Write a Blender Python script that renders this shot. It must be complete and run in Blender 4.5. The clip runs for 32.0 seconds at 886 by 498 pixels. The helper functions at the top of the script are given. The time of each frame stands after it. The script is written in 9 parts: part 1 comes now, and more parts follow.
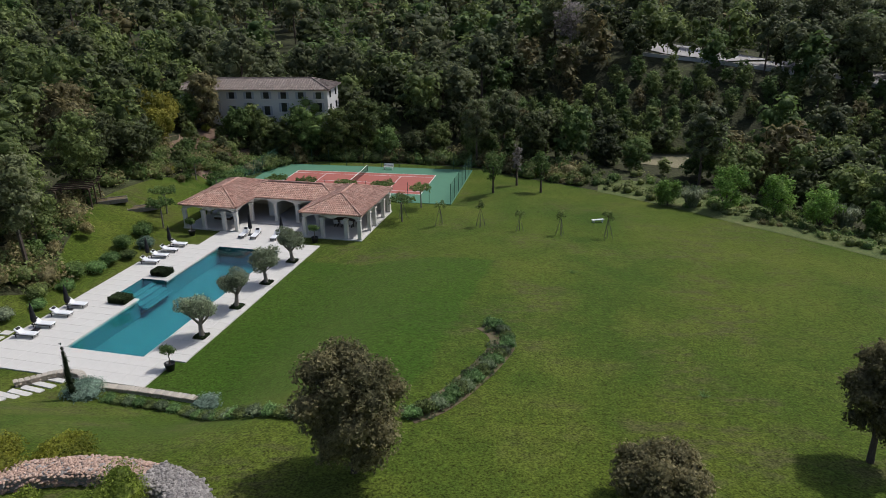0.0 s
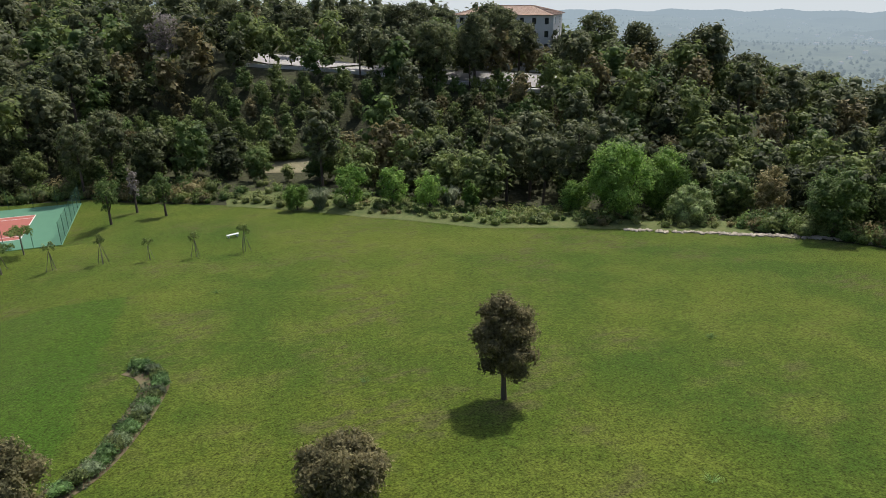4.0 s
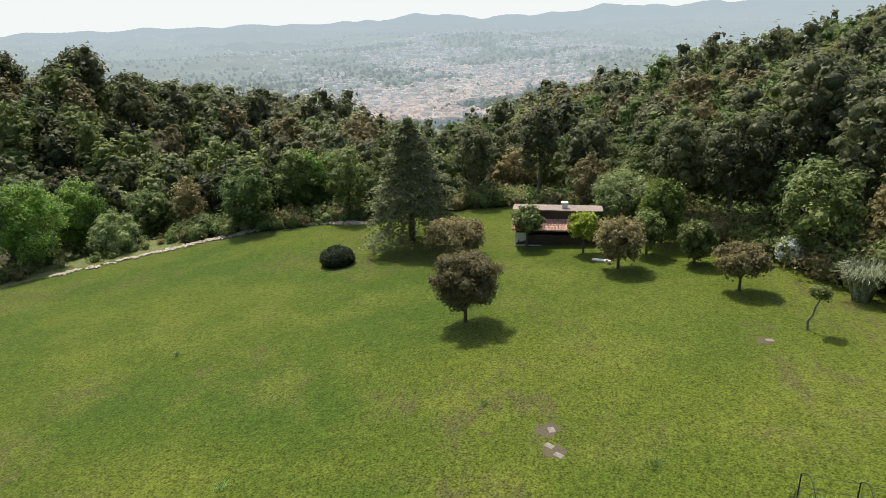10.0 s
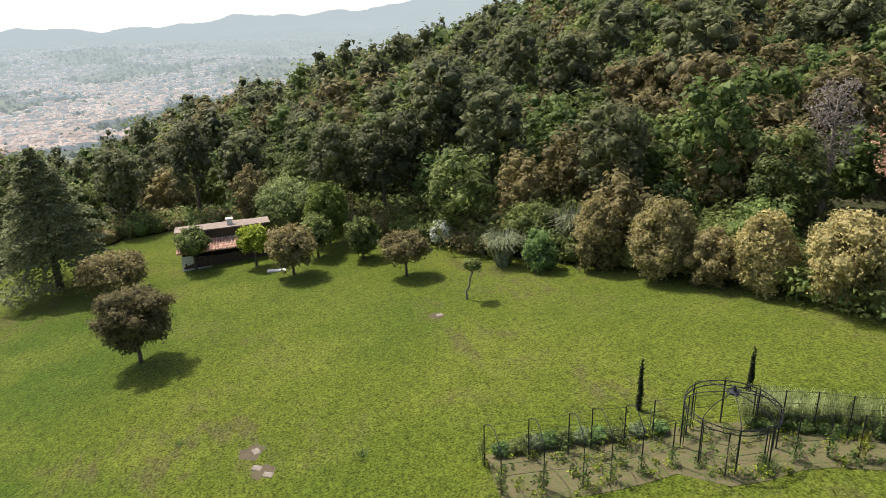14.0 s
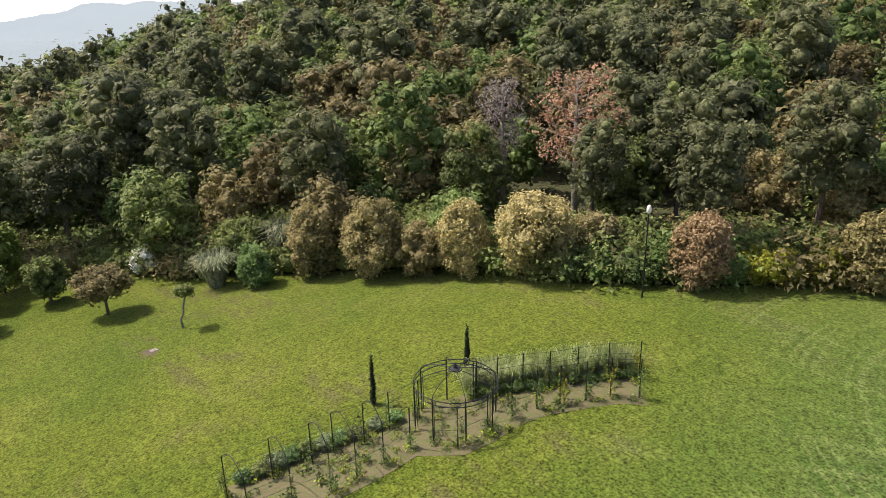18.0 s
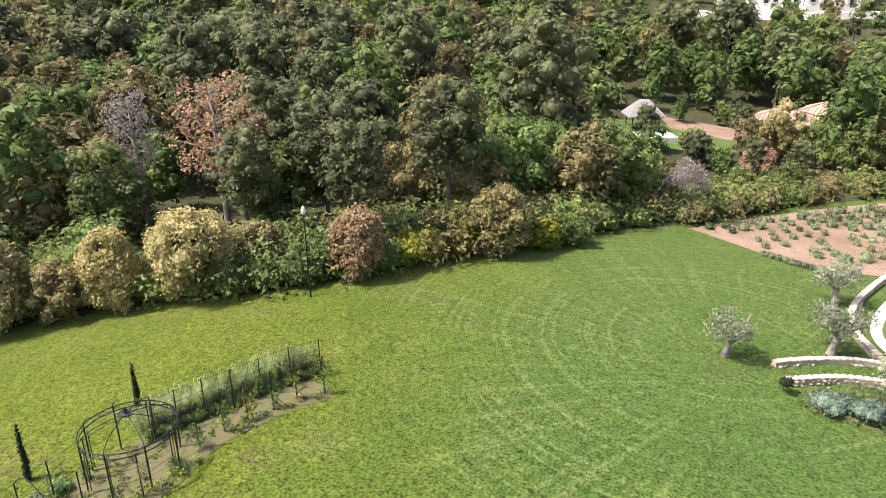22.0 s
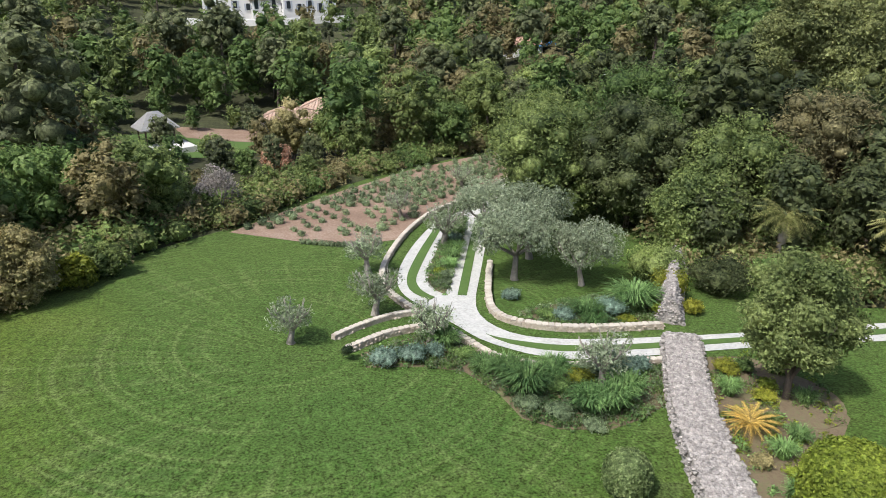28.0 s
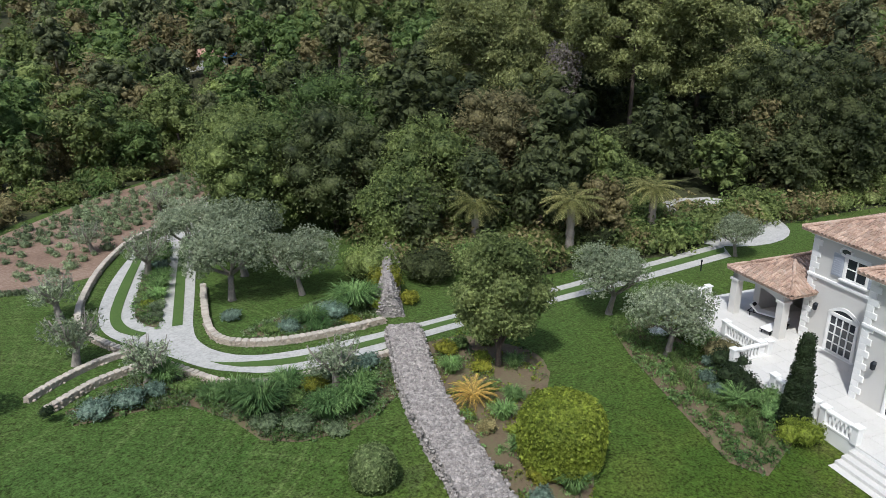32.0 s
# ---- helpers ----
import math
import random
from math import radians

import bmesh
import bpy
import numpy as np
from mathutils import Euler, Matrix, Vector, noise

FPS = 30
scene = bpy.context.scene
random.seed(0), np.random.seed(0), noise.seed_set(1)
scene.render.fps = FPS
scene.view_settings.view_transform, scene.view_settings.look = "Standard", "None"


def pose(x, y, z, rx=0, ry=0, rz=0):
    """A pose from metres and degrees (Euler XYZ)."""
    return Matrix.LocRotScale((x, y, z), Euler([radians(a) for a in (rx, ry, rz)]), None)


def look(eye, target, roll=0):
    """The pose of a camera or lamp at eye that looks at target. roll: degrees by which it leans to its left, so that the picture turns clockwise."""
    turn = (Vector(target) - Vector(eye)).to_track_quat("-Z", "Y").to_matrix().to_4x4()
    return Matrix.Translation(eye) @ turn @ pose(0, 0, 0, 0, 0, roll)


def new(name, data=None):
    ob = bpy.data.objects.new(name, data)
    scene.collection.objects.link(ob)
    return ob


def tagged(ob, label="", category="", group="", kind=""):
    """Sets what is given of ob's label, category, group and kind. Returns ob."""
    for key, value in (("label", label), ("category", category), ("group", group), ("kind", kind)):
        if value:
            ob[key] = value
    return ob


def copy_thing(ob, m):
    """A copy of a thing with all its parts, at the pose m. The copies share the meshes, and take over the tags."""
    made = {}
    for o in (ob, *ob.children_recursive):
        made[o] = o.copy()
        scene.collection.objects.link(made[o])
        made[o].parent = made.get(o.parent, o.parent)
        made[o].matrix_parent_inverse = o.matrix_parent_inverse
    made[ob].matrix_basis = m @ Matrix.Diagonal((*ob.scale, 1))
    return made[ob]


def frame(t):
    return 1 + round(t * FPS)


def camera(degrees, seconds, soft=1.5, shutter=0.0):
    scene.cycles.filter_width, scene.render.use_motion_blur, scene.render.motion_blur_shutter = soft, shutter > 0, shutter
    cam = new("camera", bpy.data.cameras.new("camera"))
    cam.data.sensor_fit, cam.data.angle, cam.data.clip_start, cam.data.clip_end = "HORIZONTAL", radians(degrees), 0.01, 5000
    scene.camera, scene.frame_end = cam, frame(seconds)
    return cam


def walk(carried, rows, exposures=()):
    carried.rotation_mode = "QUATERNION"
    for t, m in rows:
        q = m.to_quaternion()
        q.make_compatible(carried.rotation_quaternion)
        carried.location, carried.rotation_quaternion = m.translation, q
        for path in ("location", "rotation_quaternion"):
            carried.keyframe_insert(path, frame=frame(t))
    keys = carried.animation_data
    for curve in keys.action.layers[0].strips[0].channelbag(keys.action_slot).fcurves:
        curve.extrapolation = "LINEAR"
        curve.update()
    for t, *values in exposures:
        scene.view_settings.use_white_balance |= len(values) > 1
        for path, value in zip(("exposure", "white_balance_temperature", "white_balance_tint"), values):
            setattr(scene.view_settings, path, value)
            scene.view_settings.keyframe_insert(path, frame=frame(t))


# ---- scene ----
# stops, and white balance, by which the film's camera opens and closes on the way
EXPOSURES = [(0.0, -0.6, 5950, 11), (3.5, -0.2, 6200, 10), (6.0, 0.18, 6600, 9), (11.0, 0.3, 6700, 9), (14.5, 0.45, 6900, 12), (19.0, 0.69, 6850, 18),
             (22.0, 1.03, 6600, 17), (25.0, 1.0, 6300, 14), (27.5, 0.45, 6050, 10), (30.0, -0.06, 5850, 9), (32.0, -0.22, 5750, 9)]

EYE = (0.0, 0.0, 30.0)
PATH = [
    (0.0, 0.00, -21.12, 1.03),
    (0.5, -3.20, -21.15, 1.10),
    (1.0, -6.49, -21.13, 0.97),
    (1.5, -10.02, -21.06, 0.90),
    (2.0, -14.10, -21.01, 0.86),
    (2.5, -18.23, -20.95, 0.71),
    (3.0, -22.49, -20.85, 0.66),
    (3.5, -26.64, -20.81, 0.66),
    (5.5, -43.05, -20.39, 1.04),
    (6.0, -46.94, -20.33, 1.08),
    (6.5, -51.07, -20.29, 1.11),
    (7.0, -55.42, -20.23, 1.21),
    (7.5, -59.49, -20.19, 1.28),
    (8.0, -63.20, -20.16, 1.29),
    (8.5, -66.60, -20.15, 1.36),
    (9.0, -69.97, -20.16, 1.46),
    (9.5, -73.62, -20.19, 1.56),
    (10.0, -77.31, -20.21, 1.63),
    (10.5, -80.90, -20.23, 1.72),
    (11.0, -84.21, -20.26, 1.85),
    (11.5, -87.36, -20.29, 1.79),
    (12.0, -90.89, -20.27, 1.70),
    (12.5, -94.84, -20.24, 1.64),
    (13.0, -98.39, -20.21, 1.68),
    (13.5, -101.94, -20.22, 1.70),
    (14.0, -105.30, -20.24, 1.78),
    (14.5, -108.64, -20.29, 1.88),
    (16.5, -119.05, -20.27, 1.54),
    (17.0, -121.91, -20.26, 1.44),
    (17.5, -126.06, -20.23, 1.38),
    (18.0, -129.80, -20.19, 1.35),
    (18.5, -133.31, -20.18, 1.36),
    (19.0, -136.60, -20.21, 1.37),
    (19.5, -139.98, -20.24, 1.28),
    (20.0, -143.67, -20.25, 1.16),
    (20.5, -147.68, -20.24, 1.18),
    (21.0, -151.64, -20.27, 1.09),
    (21.5, -155.26, -20.28, 1.11),
    (22.0, -158.69, -20.30, 1.02),
    (22.5, -162.00, -20.32, 0.96),
    (23.0, -165.37, -20.31, 0.96),
    (23.5, -168.70, -20.32, 0.91),
    (24.0, -171.96, -20.32, 0.88),
    (24.5, -175.16, -20.35, 0.94),
    (25.0, -178.16, -20.37, 0.92),
    (25.5, -181.35, -20.36, 0.92),
    (27.5, -194.06, -20.38, 0.98),
    (28.0, -196.89, -20.40, 1.14),
    (28.5, -199.94, -20.39, 1.08),
    (29.0, -203.19, -20.36, 1.02),
    (29.5, -206.28, -20.34, 1.00),
    (30.0, -209.25, -20.32, 0.96),
    (30.5, -212.08, -20.25, 0.89),
    (31.0, -214.93, -20.14, 0.88),
    (31.5, -218.10, -20.07, 0.86),
    (32.0, -221.36, -20.06, 0.82),
    ]


def aim(yaw, pitch, roll):
    ahead = Vector((-math.sin(radians(yaw)) * math.cos(radians(pitch)), math.cos(radians(yaw)) * math.cos(radians(pitch)), math.sin(radians(pitch))))
    return look(EYE, Vector(EYE) + ahead, -roll)


cam = camera(64.60, 32.0, soft=0.7)
walk(cam, [(t, aim(yaw, pitch, roll)) for t, yaw, pitch, roll in PATH], EXPOSURES)

# ---- light ----
SUN_AZ, SUN_EL = 60.0, 56.0
world = bpy.data.worlds.new("world")
scene.world = world
world.use_nodes = True
wn, wl = world.node_tree.nodes, world.node_tree.links
wn.clear()
w_out = wn.new("ShaderNodeOutputWorld")
w_bg = wn.new("ShaderNodeBackground")
w_sky = wn.new("ShaderNodeTexSky")
w_sky.sky_type = 'NISHITA'
w_sky.sun_disc = False
w_sky.sun_elevation = radians(SUN_EL)
w_sky.sun_rotation = radians(SUN_AZ)
w_sky.air_density, w_sky.dust_density, w_sky.ozone_density = 1.0, 4.0, 1.0
w_bg.inputs["Strength"].default_value = 0.13
wl.new(w_sky.outputs["Color"], w_bg.inputs["Color"])
wl.new(w_bg.outputs["Background"], w_out.inputs["Surface"])

sun = new("sun", bpy.data.lights.new("sun", "SUN"))
sun.data.energy, sun.data.angle, sun.data.color = 4.2, radians(1.0), (1.0, 0.95, 0.86)
sun_dir = Vector((math.sin(radians(SUN_AZ)) * math.cos(radians(SUN_EL)), math.cos(radians(SUN_AZ)) * math.cos(radians(SUN_EL)), math.sin(radians(SUN_EL))))
sun.matrix_world = look(sun_dir * 300, (0, 0, 0))

# ---- materials ----
def material(name, stops, scale=3.0, rough=0.8, bump=0.3, fine=40.0, vary=0.0, metallic=0.0, subsurface=0.0, island=False, coords="Object", stretch=(1, 1, 1), spec=0.3, bump_at=None):
    """A surface of two noises: a broad one that mixes the colours of stops, a fine one for grain and relief. vary: brightness by object or by piece."""
    m = bpy.data.materials.new(name)
    m.use_nodes = True
    n, l = m.node_tree.nodes, m.node_tree.links
    b = n["Principled BSDF"]
    b.inputs["Roughness"].default_value = rough
    b.inputs["Metallic"].default_value = metallic
    b.inputs["Specular IOR Level"].default_value = spec
    co = n.new("ShaderNodeTexCoord")
    mp = n.new("ShaderNodeMapping")
    mp.inputs["Scale"].default_value = stretch
    l.new(co.outputs[coords], mp.inputs["Vector"])
    big, small = n.new("ShaderNodeTexNoise"), n.new("ShaderNodeTexNoise")
    big.inputs["Scale"].default_value, big.inputs["Detail"].default_value, big.inputs["Roughness"].default_value = scale, 6.0, 0.65
    small.inputs["Scale"].default_value, small.inputs["Detail"].default_value = fine, 3.0
    for t in (big, small):
        l.new(mp.outputs["Vector"], t.inputs["Vector"])
    mixed = n.new("ShaderNodeMath")
    mixed.operation = 'MULTIPLY_ADD'
    mixed.inputs[1].default_value = 0.45
    l.new(small.outputs["Fac"], mixed.inputs[0])
    part_ = n.new("ShaderNodeMath")
    part_.operation = 'MULTIPLY'
    part_.inputs[1].default_value = 0.55
    l.new(big.outputs["Fac"], part_.inputs[0])
    l.new(part_.outputs[0], mixed.inputs[2])
    ramp = n.new("ShaderNodeValToRGB")
    el = ramp.color_ramp.elements
    for i, c in enumerate(stops):
        p = 0.32 + 0.36 * i / max(1, len(stops) - 1)
        e = el[i] if i < 2 else el.new(p)
        e.position, e.color = p, (*c, 1)
    if len(stops) == 1:
        el[1].color, el[1].position = (*stops[0], 1), 0.9
    l.new(mixed.outputs[0], ramp.inputs["Fac"])
    colour = ramp.outputs["Color"]
    if vary:
        src = n.new("ShaderNodeNewGeometry").outputs["Random Per Island"] if island else n.new("ShaderNodeObjectInfo").outputs["Random"]
        rng = n.new("ShaderNodeMapRange")
        rng.inputs["To Min"].default_value, rng.inputs["To Max"].default_value = 1 - vary, 1 + vary
        l.new(src, rng.inputs["Value"])
        hs = n.new("ShaderNodeHueSaturation")
        l.new(colour, hs.inputs["Color"])
        l.new(rng.outputs["Result"], hs.inputs["Value"])
        colour = hs.outputs["Color"]
    l.new(colour, b.inputs["Base Color"])
    if bump:
        bp = n.new("ShaderNodeBump")
        bp.inputs["Strength"].default_value = bump
        bp.inputs["Distance"].default_value = bump_at or 1.0 / fine
        l.new(small.outputs["Fac"], bp.inputs["Height"])
        l.new(bp.outputs["Normal"], b.inputs["Normal"])
    return m


def leaf_material(name, dark, light, vary=0.25, through_light=0.45):
    """Leaves: colour by clump of leaves and by tree, a little light passing through."""
    m = bpy.data.materials.new(name)
    m.use_nodes = True
    n, l = m.node_tree.nodes, m.node_tree.links
    b = n["Principled BSDF"]
    b.inputs["Roughness"].default_value, b.inputs["Specular IOR Level"].default_value = 0.6, 0.2
    geo, info = n.new("ShaderNodeNewGeometry"), n.new("ShaderNodeObjectInfo")
    mix = n.new("ShaderNodeMix")
    mix.data_type = 'RGBA'
    mix.inputs["A"].default_value, mix.inputs["B"].default_value = (*dark, 1), (*light, 1)
    noi = n.new("ShaderNodeTexNoise")
    noi.inputs["Scale"].default_value, noi.inputs["Detail"].default_value = 0.8, 3.0
    l.new(geo.outputs["Position"], noi.inputs["Vector"])
    add = n.new("ShaderNodeMath")
    add.operation = 'MULTIPLY_ADD'
    add.inputs[1].default_value = 0.55
    l.new(geo.outputs["Random Per Island"], add.inputs[0])
    low = n.new("ShaderNodeMath")
    low.operation = 'MULTIPLY_ADD'
    low.inputs[1].default_value, low.inputs[2].default_value = 1.2, -0.38
    l.new(noi.outputs["Fac"], low.inputs[0])
    l.new(low.outputs[0], add.inputs[2])
    tone = n.new("ShaderNodeTexNoise")
    tone.inputs["Scale"].default_value, tone.inputs["Detail"].default_value = 0.14, 1.0
    l.new(geo.outputs["Position"], tone.inputs["Vector"])
    wide = n.new("ShaderNodeMath")
    wide.operation = 'MULTIPLY_ADD'
    wide.inputs[1].default_value, wide.inputs[2].default_value = 1.5, -0.75
    l.new(tone.outputs["Fac"], wide.inputs[0])
    both = n.new("ShaderNodeMath")
    both.use_clamp = True
    l.new(add.outputs[0], both.inputs[0])
    l.new(wide.outputs[0], both.inputs[1])
    l.new(both.outputs[0], mix.inputs["Factor"])
    rng = n.new("ShaderNodeMapRange")
    rng.inputs["To Min"].default_value, rng.inputs["To Max"].default_value = 1 - vary, 1 + vary
    l.new(info.outputs["Random"], rng.inputs["Value"])
    speck = n.new("ShaderNodeTexNoise")
    speck.inputs["Scale"].default_value, speck.inputs["Detail"].default_value, speck.inputs["Roughness"].default_value = 4.5, 5.0, 0.75
    l.new(geo.outputs["Position"], speck.inputs["Vector"])
    grain = n.new("ShaderNodeMapRange")
    for k, q in (("From Min", 0.34), ("From Max", 0.66), ("To Min", 0.35), ("To Max", 1.65)):
        grain.inputs[k].default_value = q
    l.new(speck.outputs["Fac"], grain.inputs["Value"])
    prod = n.new("ShaderNodeMath")
    prod.operation = 'MULTIPLY'
    l.new(grain.outputs["Result"], prod.inputs[0])
    l.new(rng.outputs["Result"], prod.inputs[1])
    hs = n.new("ShaderNodeHueSaturation")
    l.new(mix.outputs["Result"], hs.inputs["Color"])
    l.new(prod.outputs[0], hs.inputs["Value"])
    l.new(hs.outputs["Color"], b.inputs["Base Color"])
    tr = n.new("ShaderNodeBsdfTranslucent")
    l.new(hs.outputs["Color"], tr.inputs["Color"])
    ms = n.new("ShaderNodeMixShader")
    ms.inputs["Fac"].default_value = through_light
    l.new(b.outputs["BSDF"], ms.inputs[1])
    l.new(tr.outputs["BSDF"], ms.inputs[2])
    last = ms.outputs["Shader"]
    l.new(last, n["Material Output"].inputs["Surface"])
    return m


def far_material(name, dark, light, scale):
    """Distant land of the backdrop, the haze of kilometres of lit air painted in: a pale blue glow that grows with
    distance.
    """
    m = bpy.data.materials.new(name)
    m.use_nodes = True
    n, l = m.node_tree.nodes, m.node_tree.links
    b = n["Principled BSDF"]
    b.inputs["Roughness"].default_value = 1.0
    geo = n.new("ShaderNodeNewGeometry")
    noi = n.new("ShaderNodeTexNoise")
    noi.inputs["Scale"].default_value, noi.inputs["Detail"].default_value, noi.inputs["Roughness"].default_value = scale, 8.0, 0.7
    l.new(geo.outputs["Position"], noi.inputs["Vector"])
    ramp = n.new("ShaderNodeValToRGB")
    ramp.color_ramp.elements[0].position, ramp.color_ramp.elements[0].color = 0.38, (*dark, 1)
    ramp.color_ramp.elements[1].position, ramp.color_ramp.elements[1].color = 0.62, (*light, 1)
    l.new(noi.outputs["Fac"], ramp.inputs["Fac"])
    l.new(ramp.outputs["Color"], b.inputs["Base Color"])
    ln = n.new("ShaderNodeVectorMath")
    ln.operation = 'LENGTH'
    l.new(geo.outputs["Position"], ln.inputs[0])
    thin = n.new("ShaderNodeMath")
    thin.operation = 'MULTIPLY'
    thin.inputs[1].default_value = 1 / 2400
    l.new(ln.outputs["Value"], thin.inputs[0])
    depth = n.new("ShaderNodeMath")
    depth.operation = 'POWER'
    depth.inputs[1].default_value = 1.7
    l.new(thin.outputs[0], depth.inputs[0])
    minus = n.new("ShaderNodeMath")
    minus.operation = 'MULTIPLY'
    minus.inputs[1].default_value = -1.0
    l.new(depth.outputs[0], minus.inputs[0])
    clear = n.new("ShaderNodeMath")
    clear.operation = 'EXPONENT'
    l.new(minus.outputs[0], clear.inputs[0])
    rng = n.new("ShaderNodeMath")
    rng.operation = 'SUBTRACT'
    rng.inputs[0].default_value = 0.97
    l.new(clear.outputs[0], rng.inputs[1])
    # painted haze: blue emission mixed over the land's own colour
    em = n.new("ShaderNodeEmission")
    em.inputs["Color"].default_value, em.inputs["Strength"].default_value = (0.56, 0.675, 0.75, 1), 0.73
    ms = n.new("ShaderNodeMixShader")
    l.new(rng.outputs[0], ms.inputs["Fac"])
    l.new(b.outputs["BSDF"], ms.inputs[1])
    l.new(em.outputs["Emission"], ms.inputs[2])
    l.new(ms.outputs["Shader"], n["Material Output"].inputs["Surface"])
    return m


# even white emission that stands in for bright haze at the horizon
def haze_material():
    m = bpy.data.materials.new("horizon_haze_glow")
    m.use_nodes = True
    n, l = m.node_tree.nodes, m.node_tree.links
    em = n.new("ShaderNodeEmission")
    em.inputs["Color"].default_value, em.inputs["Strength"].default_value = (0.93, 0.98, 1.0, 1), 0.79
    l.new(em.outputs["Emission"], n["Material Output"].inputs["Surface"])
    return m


def grass_material():
    """Mown lawn: patches of yellower and darker grass, worn brown spots, fine blades, a watered green by the pool and mower rings."""
    m = bpy.data.materials.new("lawn_grass")
    m.use_nodes = True
    n, l = m.node_tree.nodes, m.node_tree.links
    b = n["Principled BSDF"]
    b.inputs["Roughness"].default_value, b.inputs["Specular IOR Level"].default_value = 0.9, 0.03
    b.inputs["Sheen Weight"].default_value, b.inputs["Sheen Roughness"].default_value = 0.19, 0.5
    b.inputs["Sheen Tint"].default_value = (0.8, 0.85, 0.3, 1)
    pos = n.new("ShaderNodeNewGeometry").outputs["Position"]

    def noise_(scale, detail=4.0, rough=0.6, stretch=None):
        t = n.new("ShaderNodeTexNoise")
        t.inputs["Scale"].default_value, t.inputs["Detail"].default_value, t.inputs["Roughness"].default_value = scale, detail, rough
        src = pos
        if stretch:
            mp = n.new("ShaderNodeMapping")
            mp.inputs["Scale"].default_value = stretch
            l.new(pos, mp.inputs["Vector"])
            src = mp.outputs["Vector"]
        l.new(src, t.inputs["Vector"])
        return t.outputs["Fac"]

    def ranged(v, a, b_, lo=0.0, hi=1.0):
        r = n.new("ShaderNodeMapRange")
        for k, q in (("From Min", a), ("From Max", b_), ("To Min", lo), ("To Max", hi)):
            r.inputs[k].default_value = q
        l.new(v, r.inputs["Value"])
        return r.outputs["Result"]

    def mixed(f, a, c):
        x = n.new("ShaderNodeMix")
        x.data_type = 'RGBA'
        l.new(f, x.inputs["Factor"])
        for s, q in (("A", a), ("B", c)):
            if isinstance(q, tuple):
                x.inputs[s].default_value = (*q, 1)
            else:
                l.new(q, x.inputs[s])
        return x.outputs["Result"]

    def maths(op, a, c):
        x = n.new("ShaderNodeMath")
        x.operation = op
        for i, q in enumerate((a, c)):
            if isinstance(q, (int, float)):
                x.inputs[i].default_value = q
            else:
                l.new(q, x.inputs[i])
        return x.outputs[0]

    base = mixed(ranged(noise_(0.045, 5), 0.38, 0.62), (0.034, 0.066, 0.008), (0.07, 0.092, 0.012))
    base = mixed(ranged(noise_(1.6, 6, 0.75, (1, 0.55, 1)), 0.47, 0.62, 0, 0.38), base, (0.026, 0.054, 0.007))
    base = mixed(ranged(noise_(0.2, 4, 0.6), 0.46, 0.66, 0, 0.5), base, (0.105, 0.118, 0.022))
    worn = maths('MULTIPLY', ranged(noise_(0.1, 3), 0.5, 0.6), ranged(noise_(0.7, 6, 0.75, (0.6, 1.3, 1)), 0.48, 0.58, 0, 0.85))
    base = mixed(worn, base, (0.066, 0.064, 0.026))
    green = n.new("ShaderNodeMapping")
    green.inputs["Location"].default_value = LAWN_AT
    green.inputs["Rotation"].default_value = (0, 0, radians(14.6))
    l.new(pos, green.inputs["Vector"])
    sep = n.new("ShaderNodeSeparateXYZ")
    l.new(green.outputs["Vector"], sep.inputs[0])
    wob = maths('MULTIPLY', noise_(0.5), 2.0)
    inx = maths('MULTIPLY', ranged(maths('ADD', sep.outputs[0], wob), 6.5, 7.0), ranged(maths('ADD', sep.outputs[0], wob), 29.2, 28.4))
    iny = maths('MULTIPLY', ranged(maths('ADD', sep.outputs[1], wob), -18, -16), ranged(maths('ADD', sep.outputs[1], wob), 11.0, 10.6))
    base = mixed(maths('MULTIPLY', maths('MULTIPLY', inx, iny), 0.75), base, (0.028, 0.07, 0.006))
    spos = n.new("ShaderNodeSeparateXYZ")
    l.new(pos, spos.inputs[0])
    base = mixed(maths('MULTIPLY', maths('MULTIPLY', ranged(spos.outputs[1], -8, -26), ranged(spos.outputs[0], 18, 6)), 0.8), base, (0.042, 0.08, 0.02))
    def marks(centre, near_, far_, turn_lines):
        """Mower tracks round a centre: bands by distance, or spokes by bearing, as fine bright and dark lines."""
        away = n.new("ShaderNodeVectorMath")
        away.operation = 'SUBTRACT'
        away.inputs[1].default_value = centre
        l.new(pos, away.inputs[0])
        parts = n.new("ShaderNodeSeparateXYZ")
        l.new(away.outputs[0], parts.inputs[0])
        dist = n.new("ShaderNodeVectorMath")
        dist.operation = 'LENGTH'
        l.new(away.outputs[0], dist.inputs[0])
        where = maths('MULTIPLY', maths('ARCTAN2', parts.outputs[1], parts.outputs[0]), 9.0) if turn_lines else dist.outputs["Value"]
        line_ = n.new("ShaderNodeCombineXYZ")
        l.new(maths('ADD', where, maths('MULTIPLY', noise_(0.25), 0.7)), line_.inputs[0])
        t = n.new("ShaderNodeTexNoise")
        t.inputs["Scale"].default_value, t.inputs["Detail"].default_value, t.inputs["Roughness"].default_value = 1.9, 2.0, 0.6
        l.new(line_.outputs[0], t.inputs["Vector"])
        there = maths('MULTIPLY', ranged(dist.outputs["Value"], far_, far_ * 0.7), ranged(dist.outputs["Value"], near_, near_ * 2))
        return t.outputs["Fac"], maths('MULTIPLY', there, ranged(noise_(0.1, 2), 0.36, 0.6))

